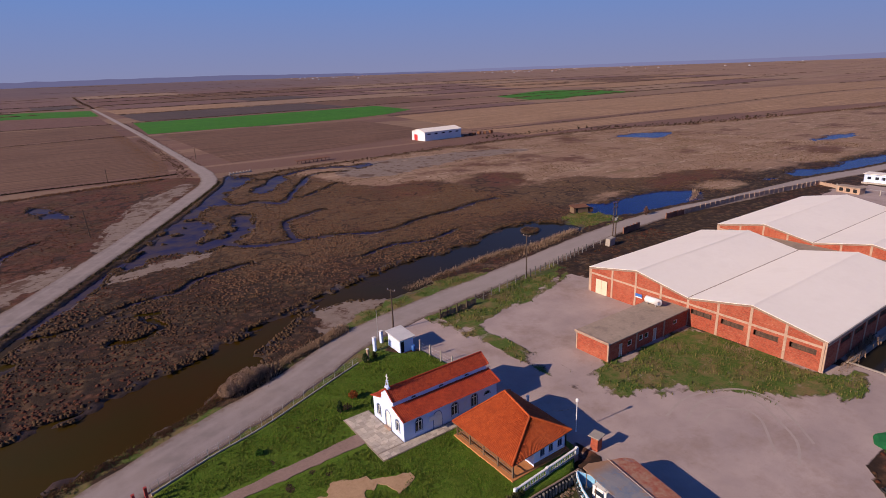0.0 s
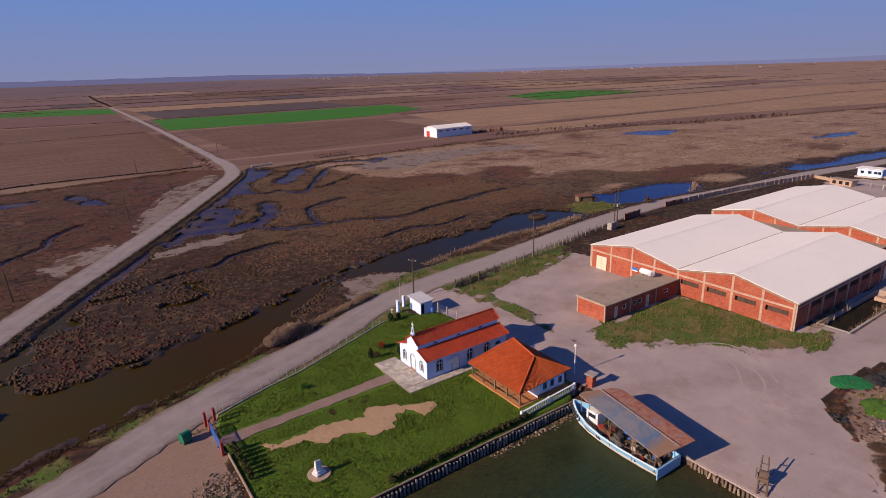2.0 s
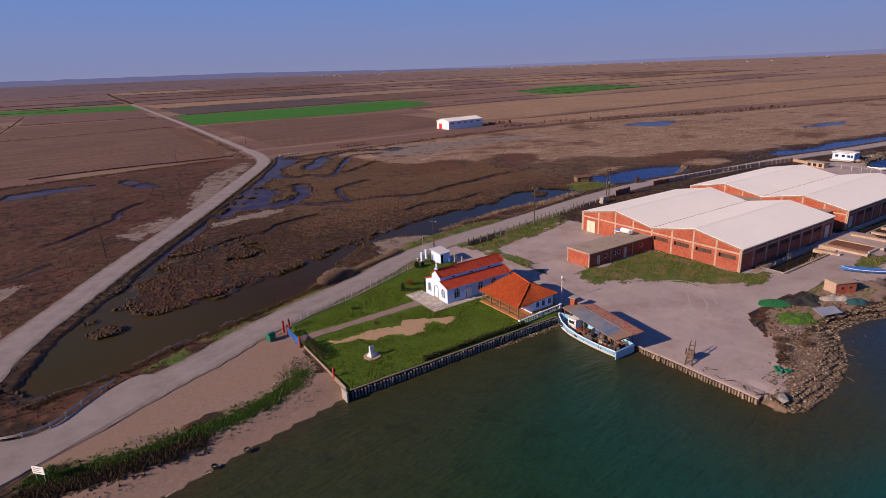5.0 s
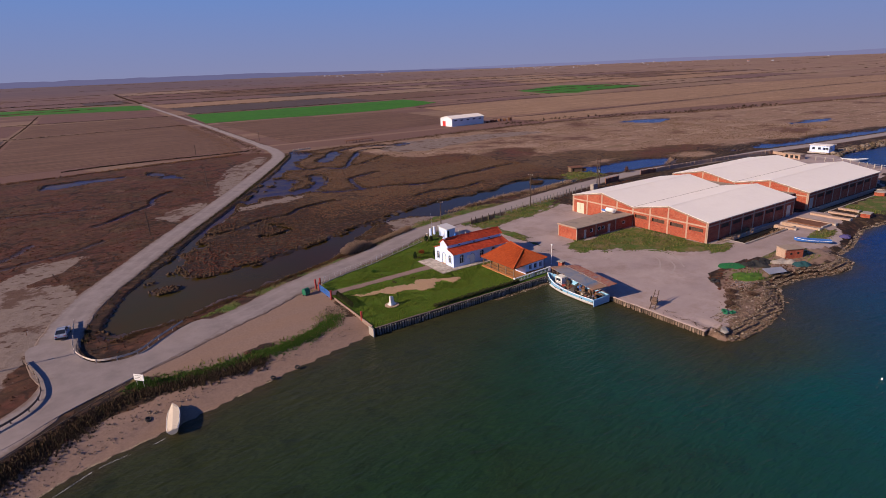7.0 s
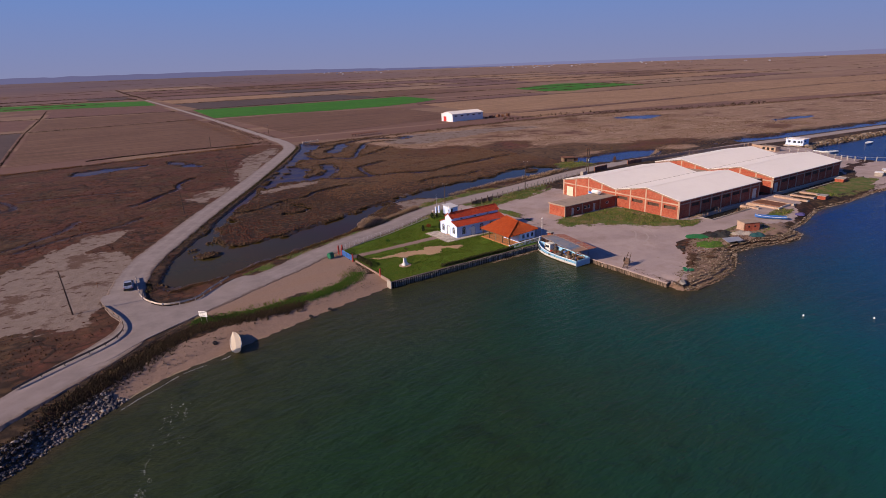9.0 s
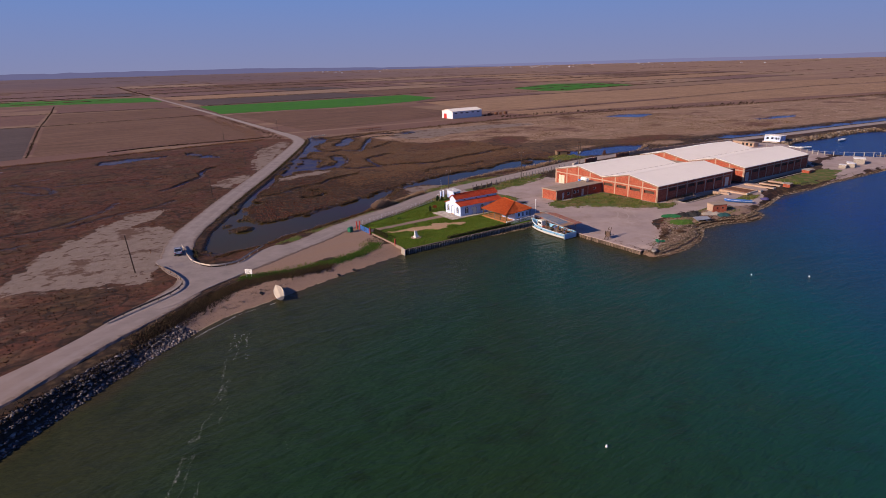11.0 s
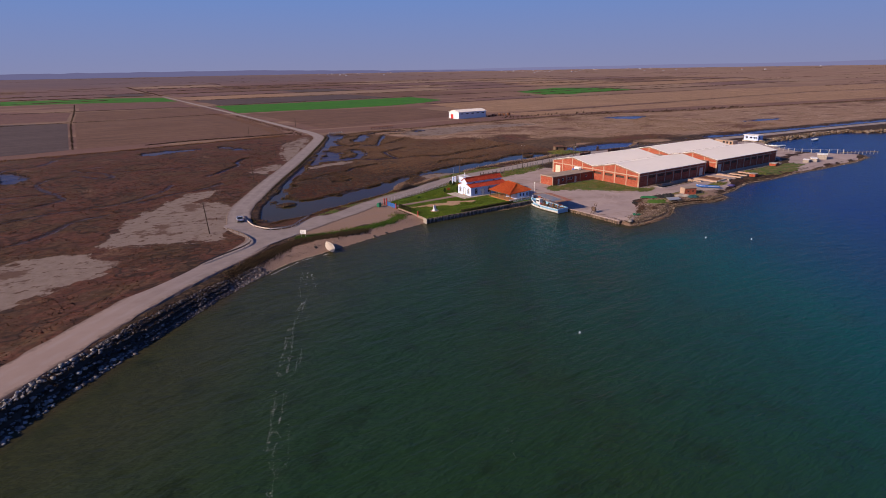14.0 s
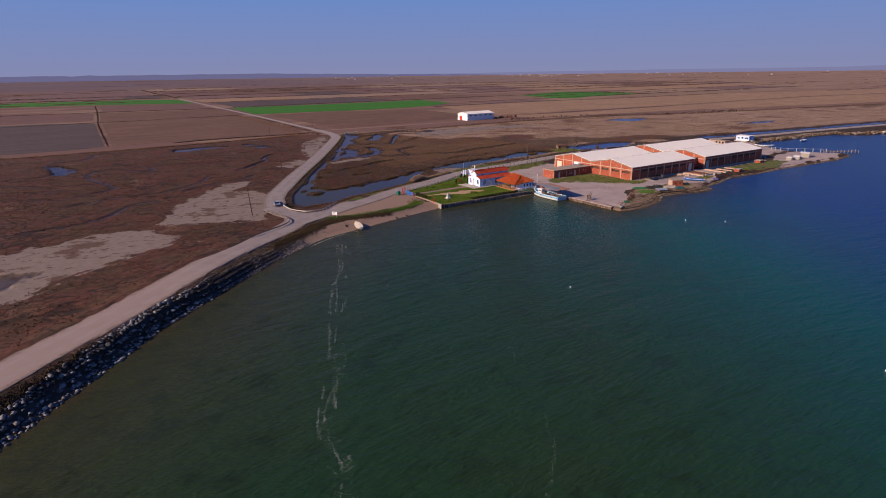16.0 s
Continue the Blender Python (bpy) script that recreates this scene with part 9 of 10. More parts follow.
bx, by = along([(-136, -62.5), (-101.4, -26.4), (-86.6, -12.2), (-72, 3.0), (-60, 13.6), (-52, 21.4), (-45, 28), (-38, 32.5)], 9500, 0.9, 16)
ok = (at_grid(d_road, bx, by) > 0.5)
bx, by = bx[ok], by[ok]
scatter("bank_scrub", TUFT, TUFT_T, np.c_[bx, by, at_grid(gz, bx, by) - 0.05], np.c_[r.uniform(0.12, 0.35, (len(bx), 2)), r.uniform(0.12, 0.4, len(bx))], r.rand(len(bx)) * 6.28,
        island_mat("verge_scrub", [(0.035, 0.022, 0.015), (0.075, 0.045, 0.028), (0.045, 0.04, 0.02), (0.11, 0.075, 0.045)]), "dark dry scrub between the road and the rocks", "shrub", 0.4, 17)

# reeds by the canal
REED = [(-0.5, 0, 0), (0.5, 0, 0), (0.0, 0.5, 0), (0.12, 0.1, 0.75), (-0.1, 0.15, 0.75), (0.1, 0.5, 1.0)]
REED_T = [(0, 1, 3), (0, 3, 4), (1, 2, 3), (3, 5, 4), (2, 4, 3)]
REEDS = island_mat("dry_reed", [(0.19, 0.122, 0.085), (0.29, 0.20, 0.145), (0.24, 0.16, 0.112), (0.34, 0.245, 0.18)])


def reed_bed(line, count, spread, low, high, seed, label, material=REEDS):
    q = np.random.RandomState(seed)
    x, y = along(line, count, spread, seed)
    tall = q.uniform(low, high, count)
    return scatter("reed_bed", REED, REED_T, np.c_[x, y, np.full(count, -0.3)], np.c_[tall * 0.015 + 0.02, tall * 0.3, tall], q.rand(count) * 6.28, material, label, "reeds", 0.3, seed)


reed_bed([(21, 77.0), (26, 79.2), (31, 80.8), (37, 83.2)], 5200, 0.45, 0.6, 1.3, 51, "dense dry reeds standing at the canal edge")
reed_bed([(14.5, 74.6), (17, 75.4), (19.5, 76.3), (22, 77.5)], 2500, 0.85, 0.4, 1.4, 52, "bushy grey-brown dry growth on the canal bank", island_mat("dry_brush", [(0.15, 0.10, 0.075), (0.24, 0.17, 0.125), (0.19, 0.132, 0.097), (0.28, 0.205, 0.155)]))
reed_bed([(56, 93), (70, 95.5), (82, 97.5), (96, 96.6), (112, 98.5)], 2400, 0.7, 0.5, 1.3, 53, "low straw-coloured reeds along the canal")
reed_bed([(76, 90), (90, 93.5), (104, 96)], 900, 0.5, 0.5, 1.0, 54, "low dry reeds beside the lane")
reed_bed([(83, 26.6), (87, 26.4), (91, 27.4), (99, 27.6)], 900, 0.45, 0.4, 1.2, 55, "tall dry weeds against the warehouse wall")
reed_bed([(79.8, 28), (79.2, 34), (80.2, 40)], 900, 0.8, 0.2, 0.7, 56, "dry tan weeds in front of the warehouse")
reed_bed([(90, 22.8), (98, 22.3), (106, 23.0)], 300, 0.4, 0.3, 1.0, 57, "dry weeds on the dock edge")
reed_bed([(165, 99), (172, 101.5), (178, 105)], 350, 0.5, 0.4, 1.2, 58, "reeds at the blue pond")


def leafy(name, label, category, x, y, z, r0, h, leaves, tones_mat, seed, group="", trunk=0.0, cone=0.0, leaf=1.0):
    """A shrub or small tree: stem, limbs and a crown of many small leaves."""
    root = thing(name, label, category, x, y, z, 0, group)
    q = random.Random(seed)
    stem = Geo().tube([(0, 0, -0.1), (0.03, 0.02, h * 0.5), (0, 0, h * 0.85)], [0.05 + 0.03 * h, 0.04 + 0.015 * h, 0.015], 6)
    for i in range(6):
        a, zz = q.uniform(0, 6.28), q.uniform(0.2, 0.7) * h
        stem.tube([(0, 0, zz), (math.cos(a) * r0 * 0.6, math.sin(a) * r0 * 0.6, zz + 0.25 * h)], [0.03, 0.01], 5)
    stem.make("trunk", POLE, root)
    g = Geo()
    for i in range(leaves):
        while True:
            u = Vector((q.uniform(-1, 1), q.uniform(-1, 1), q.uniform(-1, 1)))
            if 0.25 < u.length < 1 and noise.noise(u * 2.2 + Vector((seed, 0, 0))) > -0.25:
                break
        zf = (u.z + 1) / 2
        k = (1 - cone * zf)
        c = Vector((u.x * r0 * k, u.y * r0 * k, trunk + zf * (h - trunk)))
        s, d = leaf * (0.06 + 0.05 * r0 * q.random()), Vector((q.uniform(-1, 1), q.uniform(-1, 1), q.uniform(-0.3, 1))).normalized()
        e = d.cross(Vector((q.uniform(-1, 1), q.uniform(-1, 1), q.uniform(-1, 1)))).normalized()
        g.add([c - e * s, c + d * s * 2, c + e * s, c - d * s], [(0, 1, 2), (0, 2, 3)])
    me = raw_mesh("crown", g.v, g.f, tones_mat, False, root)
    return root


HEDGE = island_mat("hedge_leaf", [(0.03, 0.04, 0.012), (0.06, 0.065, 0.022), (0.09, 0.08, 0.035), (0.04, 0.055, 0.015)])
CYPRESS = island_mat("dark_cypress_leaf", [(0.012, 0.03, 0.01), (0.025, 0.05, 0.015), (0.018, 0.04, 0.012), (0.035, 0.06, 0.02)])
RUSTY = island_mat("rusty_leaf", [(0.22, 0.05, 0.015), (0.3, 0.08, 0.02), (0.16, 0.05, 0.02), (0.2, 0.1, 0.03)])
hedge_bush = leafy("hedge_shrub", "small dark shrub in the row above the sea wall", "shrub", 14.5, 35.7, 0.2, 0.42, 0.85, 230, HEDGE, 1, "hedge above the sea wall")
hedge_b = leafy("hedge_shrub", "small dark shrub in the row above the sea wall", "shrub", 15.3, 35.75, 0.2, 0.38, 0.7, 200, HEDGE, 2, "hedge above the sea wall")
q = random.Random(6)
for i in range(26):
    x = 16.1 + i * 0.82
    if x < 33.5:
        copy_thing(q.choice((hedge_bush, hedge_b)), pose(x, 35.7 + q.uniform(-0.1, 0.1) + 0.004 * (x - 14), 0.2, 0, 0, q.uniform(0, 360)))
west_bush = leafy("hedge_shrub", "clipped conical shrub in the western row", "shrub", 2.75, 51.0, 0.2, 0.42, 1.35, 260, HEDGE, 3, "row of shrubs on the west wall", 0.1, 0.5)
for i in range(1, 8):
    copy_thing(west_bush, pose(2.75, 51.0 - i * 0.85, 0.2, 0, 0, q.uniform(0, 360)))
leafy("cypress", "small dark cypress in the lawn", "tree", 25.4, 60.8, 0.2, 0.5, 1.8, 420, CYPRESS, 4, "", 0.15, 0.55)
leafy("shrub", "dark evergreen shrub at the chapel corner", "shrub", 29.4, 58.6, 0.2, 0.8, 2.2, 700, CYPRESS, 5, "", 0.1, 0.3)
leafy("shrub", "small shrub with rusty red leaves", "shrub", 28.3, 62.8, 0.2, 0.7, 1.1, 330, RUSTY, 7, "", 0.2, 0.1)
leafy("shrub", "dark shrub beside the gate pillar", "shrub", 34.3, 70.4, 0.2, 0.55, 1.7, 420, CYPRESS, 8, "", 0.1, 0.3)
leafy("shrub", "dark shrub beside the gate pillar", "shrub", 36.0, 70.7, 0.2, 0.5, 1.2, 300, HEDGE, 9, "", 0.1, 0.2)
leafy("shrub", "low green shrub in the lawn", "shrub", 14.3, 59.0, 0.2, 0.5, 0.6, 260, island_mat("lawn_shrub_leaf", [(0.02, 0.07, 0.01), (0.04, 0.12, 0.015), (0.03, 0.09, 0.01), (0.06, 0.14, 0.02)]), 10)
BRUSH = island_mat("tan_brush_twig", [(0.22, 0.142, 0.098), (0.33, 0.225, 0.16), (0.27, 0.18, 0.127), (0.40, 0.285, 0.21)])
for i, (x, y, wide, high) in enumerate(((15.2, 74.7, 1.3, 1.9), (16.9, 75.5, 1.6, 2.4), (18.7, 76.2, 1.5, 2.5), (20.6, 77.0, 1.2, 1.9))):
    leafy("dry_bush", "fluffy tan leafless bush on the canal bank", "shrub", x, y, -0.1, wide, high, 4200, BRUSH, 40 + i, "dry bushes on the canal bank", leaf=0.42)
SCRUB_TWIG = island_mat("brown_scrub_twig", [(0.06, 0.036, 0.027), (0.12, 0.07, 0.05), (0.09, 0.052, 0.038), (0.16, 0.10, 0.07)])
for i, (x, y, wide, high) in enumerate(((57.0, 7.2, 1.2, 0.9), (59.4, 8.6, 1.0, 0.8), (54.6, 6.0, 0.8, 0.6), (61.0, 5.6, 0.9, 0.7))):
    leafy("dry_bush", "low reddish-brown leafless bush among the rubble", "shrub", x, y, -0.05, wide, high, 900, SCRUB_TWIG, 50 + i, "dry bushes on the quay point", leaf=0.5)
leafy("shrub", "bare reddish bush at the blue pond", "shrub", 139, 96.5, 0, 1.0, 2.6, 500, island_mat("bare_bush_twig", [(0.1, 0.05, 0.04), (0.14, 0.07, 0.05), (0.12, 0.06, 0.045), (0.18, 0.1, 0.07)]), 11, "", 0.1, 0.5)


# stones
def stone(seed, flat=0.7):
    q = random.Random(seed)
    bm = bmesh.new()
    bmesh.ops.create_icosphere(bm, subdivisions=1, radius=1.0)
    for v in bm.verts:
        v.co *= 0.75 + 0.45 * q.random()
        v.co.z *= flat
    me = bpy.data.meshes.new("stone")
    bm.to_mesh(me)
    bm.free()
    return me


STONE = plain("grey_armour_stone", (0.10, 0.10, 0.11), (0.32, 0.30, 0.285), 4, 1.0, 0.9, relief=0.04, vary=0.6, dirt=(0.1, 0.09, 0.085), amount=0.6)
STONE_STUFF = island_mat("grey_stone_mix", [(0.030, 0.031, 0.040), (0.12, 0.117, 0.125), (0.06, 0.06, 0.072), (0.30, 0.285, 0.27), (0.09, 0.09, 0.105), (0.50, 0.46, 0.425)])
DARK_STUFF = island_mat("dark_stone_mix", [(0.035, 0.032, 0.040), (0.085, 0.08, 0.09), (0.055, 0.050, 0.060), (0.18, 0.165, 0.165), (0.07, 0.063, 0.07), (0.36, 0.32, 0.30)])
BROWN_STUFF = island_mat("brown_stone_mix", [(0.055, 0.034, 0.022), (0.17, 0.115, 0.082), (0.085, 0.058, 0.038), (0.25, 0.20, 0.165), (0.085, 0.066, 0.035), (0.42, 0.345, 0.29)])
stones = [stone(s) for s in range(8)]
for me in stones:
    me.materials.append(STONE)
BROWN_STONE = plain("brown_shore_stone", (0.085, 0.056, 0.040), (0.22, 0.155, 0.115), 4, 1.0, 0.9, relief=0.04, vary=0.5, dirt=(0.06, 0.04, 0.03), amount=0.6)
brown_stones = [stone(s + 20) for s in range(8)]
for me in brown_stones:
    me.materials.append(BROWN_STONE)
ico_v = [tuple(v.co) for v in stones[0].vertices]
ico_t = [tuple(p.vertices) for p in stones[0].polygons]


def armour(label, line, inner, outer, count, near_count, size, stuff_mat, seed, pick, name="rock_armour"):
    """Dumped stone on a slope: the nearest stones one by one, the rest joined."""
    root = thing(name, label, "rocks")
    q = np.random.RandomState(seed)
    p = np.array(line)
    seg = np.hypot(*np.diff(p, axis=0).T)
    cum = np.r_[0, np.cumsum(seg)]
    s, d = q.rand(count) * cum[-1], q.uniform(inner, outer, count)
    i = np.clip(np.searchsorted(cum, s) - 1, 0, len(seg) - 1)
    u = (p[i + 1] - p[i]) / seg[i][:, None]
    k = ((s - cum[i]) / seg[i])[:, None]
    at = p[i] * (1 - k) + p[i + 1] * k + np.c_[-u[:, 1], u[:, 0]] * d[:, None]
    sz = q.uniform(size[0], size[1], count) ** 1.0 * np.where(q.rand(count) < 0.12, 1.5, 1.0)
    z = at_grid(gz, at[:, 0], at[:, 1]) + sz * 0.15
    order = np.argsort(np.hypot(at[:, 0] - pick[0], at[:, 1] - pick[1]))
    for j in order[:near_count]:
        ob = new("stone", (brown_stones if stuff_mat is BROWN_STUFF else stones)[j % 8])
        ob.parent = root
        ob.matrix_basis = pose(at[j, 0], at[j, 1], max(z[j], SEA - 0.05), q.uniform(-30, 30), q.uniform(-30, 30), q.uniform(0, 360)) @ Matrix.Diagonal((sz[j], sz[j] * q.uniform(0.7, 1.1), sz[j] * q.uniform(0.7, 1.0), 1))
    rest = order[near_count:]
    if len(rest):
        scatter("stone_mass", ico_v, ico_t, np.c_[at[rest], np.maximum(z[rest], SEA - 0.1)], np.c_[sz[rest], sz[rest] * q.uniform(0.7, 1.1, len(rest)), sz[rest] * q.uniform(0.6, 1.0, len(rest))], q.rand(len(rest)) * 6.28, stuff_mat, "", "", 0.2, seed, root)
    return root


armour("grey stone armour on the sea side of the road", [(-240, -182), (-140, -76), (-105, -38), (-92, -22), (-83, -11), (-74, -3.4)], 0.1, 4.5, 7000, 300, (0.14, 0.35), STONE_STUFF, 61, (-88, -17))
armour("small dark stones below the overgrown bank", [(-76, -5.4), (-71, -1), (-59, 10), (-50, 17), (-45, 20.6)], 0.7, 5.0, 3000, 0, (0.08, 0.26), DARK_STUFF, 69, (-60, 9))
armour("brown rubble stones round the tip of the quay", [(42.5, 0.6), (45, -1.8), (54, -1.4), (61, 0.2), (66, 2.8), (71, 5.8), (78, 5), (84, 2.8), (90, 2), (95, 3.4), (97, 7)], -0.2, 2.8, 5200, 300, (0.04, 0.18), BROWN_STUFF, 62, (50, -1), "rubble_shore")
armour("scattered rubble on the quay point", [(47, 3), (54, 3.5), (60, 6.5), (66, 8.5)], -4.0, 1.6, 1300, 60, (0.04, 0.17), BROWN_STUFF, 63, (52, 2), "rubble_shore")
armour("brown stones along the eastern shore", [(98, 7), (104, 7.5), (112, 9.5), (122, 12), (135, 10.5), (151, 11), (175, 9.5), (200, 9), (217, 11), (222, 17)], -0.2, 1.0, 1900, 0, (0.06, 0.24), BROWN_STUFF, 64, (100, 8), "rubble_shore")
armour("pale boulder breakwater across the basin", [(226, 64), (238, 66.5), (262, 64.5), (290, 64.5), (312, 60), (322, 49), (345, 42), (420, 22)], -2.0, 2.2, 1300, 0, (0.4, 1.1), BROWN_STUFF, 65, (230, 64), "breakwater")
armour("small stones strewn along the beach", [(-57, 11.5), (-48, 18.5), (-43, 23), (-34, 28), (-24, 31.5), (-12, 34), (0, 36.5)], 0.6, 5.0, 1100, 0, (0.04, 0.11), BROWN_STUFF, 66, (-30, 28), "beach_stones")
armour("clods and stones at the end of the low wall", [(-5, 41), (-1, 44), (1, 48)], -2.5, 1.8, 900, 0, (0.04, 0.15), BROWN_STUFF, 67, (0, 44), "beach_stones")
armour("brown stones at the foot of the pile wall", [(26, 33.7), (33, 33.8), (40, 33.9)], -0.9, 0.3, 420, 0, (0.06, 0.18), BROWN_STUFF, 68, (36, 33), "beach_stones")
big = new("boulder", stones[3])
big.matrix_world = pose(44.6, 0.6, 0.1, 10, 5, 30) @ Matrix.Diagonal((1.2, 0.8, 0.75, 1))
tagged(big, "large pale boulder at the quay tip", "rock")

# washed-up rubbish and driftwood on the point
def litter(x, y, rx, ry, count, size, flat, tones, name, label, seed):
    q = np.random.RandomState(seed)
    ax, ay = x + q.normal(0, rx, count), y + q.normal(0, ry, count)
    sz = q.uniform(size * 0.3, size, count)
    scatter(name, ico_v, ico_t, np.c_[ax, ay, at_grid(gz, ax, ay) + 0.06], np.c_[sz, sz * q.uniform(0.3, 0.9, count) * flat, sz * q.uniform(0.2, 0.6, count) * flat], q.rand(count) * 6.28, island_mat(name + "_mix_" + str(seed), tones), label, "rubbish", 0.5, seed)


RAG_TONES = [(0.16, 0.10, 0.07), (0.40, 0.32, 0.28), (0.22, 0.08, 0.05), (0.48, 0.42, 0.38), (0.10, 0.14, 0.2), (0.24, 0.15, 0.11), (0.09, 0.07, 0.05)]
litter(63.6, 9.4, 1.2, 0.8, 200, 0.24, 1.0, RAG_TONES, "rubbish", "pale rags and rubbish washed up between stones", 81)
litter(66.6, 9.4, 0.9, 0.6, 110, 0.24, 1.0, RAG_TONES, "rubbish", "pale rags and rubbish washed up between stones", 82)
litter(82.0, 10.2, 2.2, 1.2, 110, 0.26, 1.0, RAG_TONES, "rubbish", "scattered gear and rubbish beside the hut", 83)
litter(43.2, 6.0, 0.5, 2.2, 60, 0.7, 0.14, [(0.05, 0.032, 0.025), (0.1, 0.065, 0.05), (0.16, 0.11, 0.08)], "driftwood", "dark sticks lying along the edge of the quay", 85)
litter(60.0, 3.5, 6.0, 2.2, 110, 0.6, 0.2, [(0.10, 0.065, 0.045), (0.2, 0.13, 0.09), (0.3, 0.22, 0.16)], "driftwood", "sticks and driftwood strewn on the point", 84)

# drifting foam lines and the wash on the beach
FLAKE = [(0.5 * math.cos(a), 0.5 * math.sin(a), 0) for a in np.linspace(0, 2 * math.pi, 7)[:-1]] + [(0, 0, 0.03)]
FLAKE_T = [(i, (i + 1) % 6, 6) for i in range(6)]
FOAM = plain("sea_foam", (0.42, 0.44, 0.42), (0.55, 0.56, 0.54), 5, 1, 0.9)


def foam(line, count, spread, size, seed, label, strands=1, gaps=0.03, material=FOAM):
    """Flecks drifting in one or more wavering strands."""
    q = np.random.RandomState(seed)
    x, y = along(line, count, spread, seed)
    k = q.randint(0, strands, count)
    side = (k - (strands - 1) / 2) * 1.1 + 1.5 * (lattice(x + 31 * k, y, 9, seed + 3) - 0.5) + 0.5 * (lattice(x, y + 17 * k, 2.5, seed + 4) - 0.5)
    x, y = x + side * 0.93, y - side * 0.37
    ok = (lattice(x + 50 * k, y, 5, seed) > gaps + 0.12 * (k > 0)) & (q.rand(count) < 0.1 + 1.0 * lattice(x, y, 1.1, seed + 1) ** 2)
    x, y = x[ok], y[ok]
    s = q.uniform(size * 0.3, size, len(x)) * np.where(q.rand(len(x)) < 0.1, 2.2, 1.0)
    return scatter("foam", FLAKE, FLAKE_T, np.c_[x, y, np.full(len(x), SEA + 0.015)], np.c_[s, s * q.uniform(0.3, 0.8, len(x)), np.ones(len(x))], q.rand(len(x)) * 6.28, material, label, "foam", 0.4, seed)


# ---- far plain ----
r = np.random.RandomState(77)
FAR_SCRUB = island_mat("far_scrub", [(0.075, 0.04, 0.027), (0.115, 0.062, 0.04), (0.09, 0.055, 0.035), (0.14, 0.085, 0.055)])
DITCH_GROWTH = island_mat("ditch_growth", [(0.03, 0.02, 0.013), (0.06, 0.036, 0.022), (0.045, 0.032, 0.018), (0.085, 0.055, 0.032)])
RUST_REED = island_mat("rusty_dry_reed", [(0.17, 0.085, 0.048), (0.27, 0.142, 0.078), (0.21, 0.114, 0.06), (0.31, 0.185, 0.105)])
for line, count, spread, lo, hi, label in (
        ([(66, 252), (129, 256), (219, 261), (316, 250), (372, 226), (460, 206), (579, 185), (800, 140)], 2600, 2.2, 0.3, 1.0, "brown scrub along the edge of the fields"),
        ([(230, 278), (300, 270), (372, 232), (470, 214)], 260, 4.0, 0.6, 1.6, "taller bare bushes along a field ditch"),
        ([(46, 272), (10, 269), (-30, 262), (-91, 257), (-200, 255)], 1500, 1.4, 0.3, 1.0, "dry growth on the old bank"),
        ([(67, 300), (74, 473), (82, 669)], 600, 1.2, 0.2, 0.6, "verge scrub along the field road"),
        ([(34, 266), (46, 300), (52, 340), (58, 520)], 4500, 3.2, 0.12, 0.42, "rusty dry reeds on the bank of the field road"),
        ([(52, 262), (58, 310), (66, 470)], 500, 1.6, 0.3, 0.8, "dry bank beside the field road"),
        ([(250, 318), (330, 310), (467, 308), (785, 308), (1200, 240)], 1440, 0.5, 0.22, 0.80, "dark ditch growth between fields"),
        ([(286, 490), (426, 497), (593, 473), (840, 462)], 1170, 0.6, 0.30, 0.96, "dark ditch growth between fields"),
        ([(-240, 505), (-60, 503), (62, 510)], 990, 0.5, 0.30, 0.96, "dark ditch growth between fields"),
        ([(380, 548), (800, 552), (1300, 556)], 1170, 0.7, 0.45, 1.44, "dark ditch growth between fields"),
        ([(90, 668), (400, 674), (1500, 676)], 2340, 0.8, 0.45, 1.44, "dark ditch growth between fields"),
        ([(100, 842), (700, 845), (1600, 842)], 2340, 0.9, 0.52, 1.60, "dark ditch growth between fields"),
        ([(105, 996), (700, 999), (1700, 996)], 2160, 1.0, 0.60, 1.76, "dark ditch growth between fields"),
        ([(-420, 1104), (84, 1106)], 810, 1.0, 0.60, 1.76, "dark ditch growth between fields"),
        ([(110, 1178), (900, 1180), (1800, 1176)], 2070, 1.2, 0.75, 2.08, "dark ditch growth between fields"),
        ([(-460, 1278), (96, 1280)], 720, 1.2, 0.75, 2.08, "dark ditch growth between fields"),
        ([(110, 1395), (900, 1398), (1800, 1395)], 1800, 1.3, 0.90, 2.40, "dark ditch growth between fields"),
        ([(120, 1648), (1800, 1650)], 1350, 1.5, 0.90, 2.88, "dark ditch growth between fields"),
        ([(-72, 286), (-69, 400), (-66, 498)], 420, 0.35, 0.3, 0.7, "dark ditch growth beside the dark field"),
        ([(-65, 512), (-57, 670), (-50, 850)], 420, 0.4, 0.3, 0.8, "dark ditch growth beside a field"),
        ([(-36, 279), (-16, 283), (6, 284), (30, 282), (52, 282)], 900, 0.5, 0.3, 0.8, "dark ditch growth on the old bank"),
        ([(94, 1070), (99, 1200), (106, 1450), (125, 1900)], 900, 1.6, 0.5, 1.6, "bushes beside the thin far track"),
        ([(-240, 690), (-48, 680), (70, 660)], 810, 0.6, 0.38, 1.12, "dark ditch growth between fields")):
    x, y = along(line, count, spread, int(count))
    tone = DITCH_GROWTH if "ditch" in label else (RUST_REED if "rusty" in label or "old bank" in label else FAR_SCRUB)
    s = r.uniform(lo, hi, count)
    scatter("field_scrub", TUFT, TUFT_T, np.c_[x, y, np.full(count, -0.05)], np.c_[s, s, s * r.uniform(0.5, 1.0, count)], r.rand(count) * 6.28, tone, label, "shrub", 0.35, count)

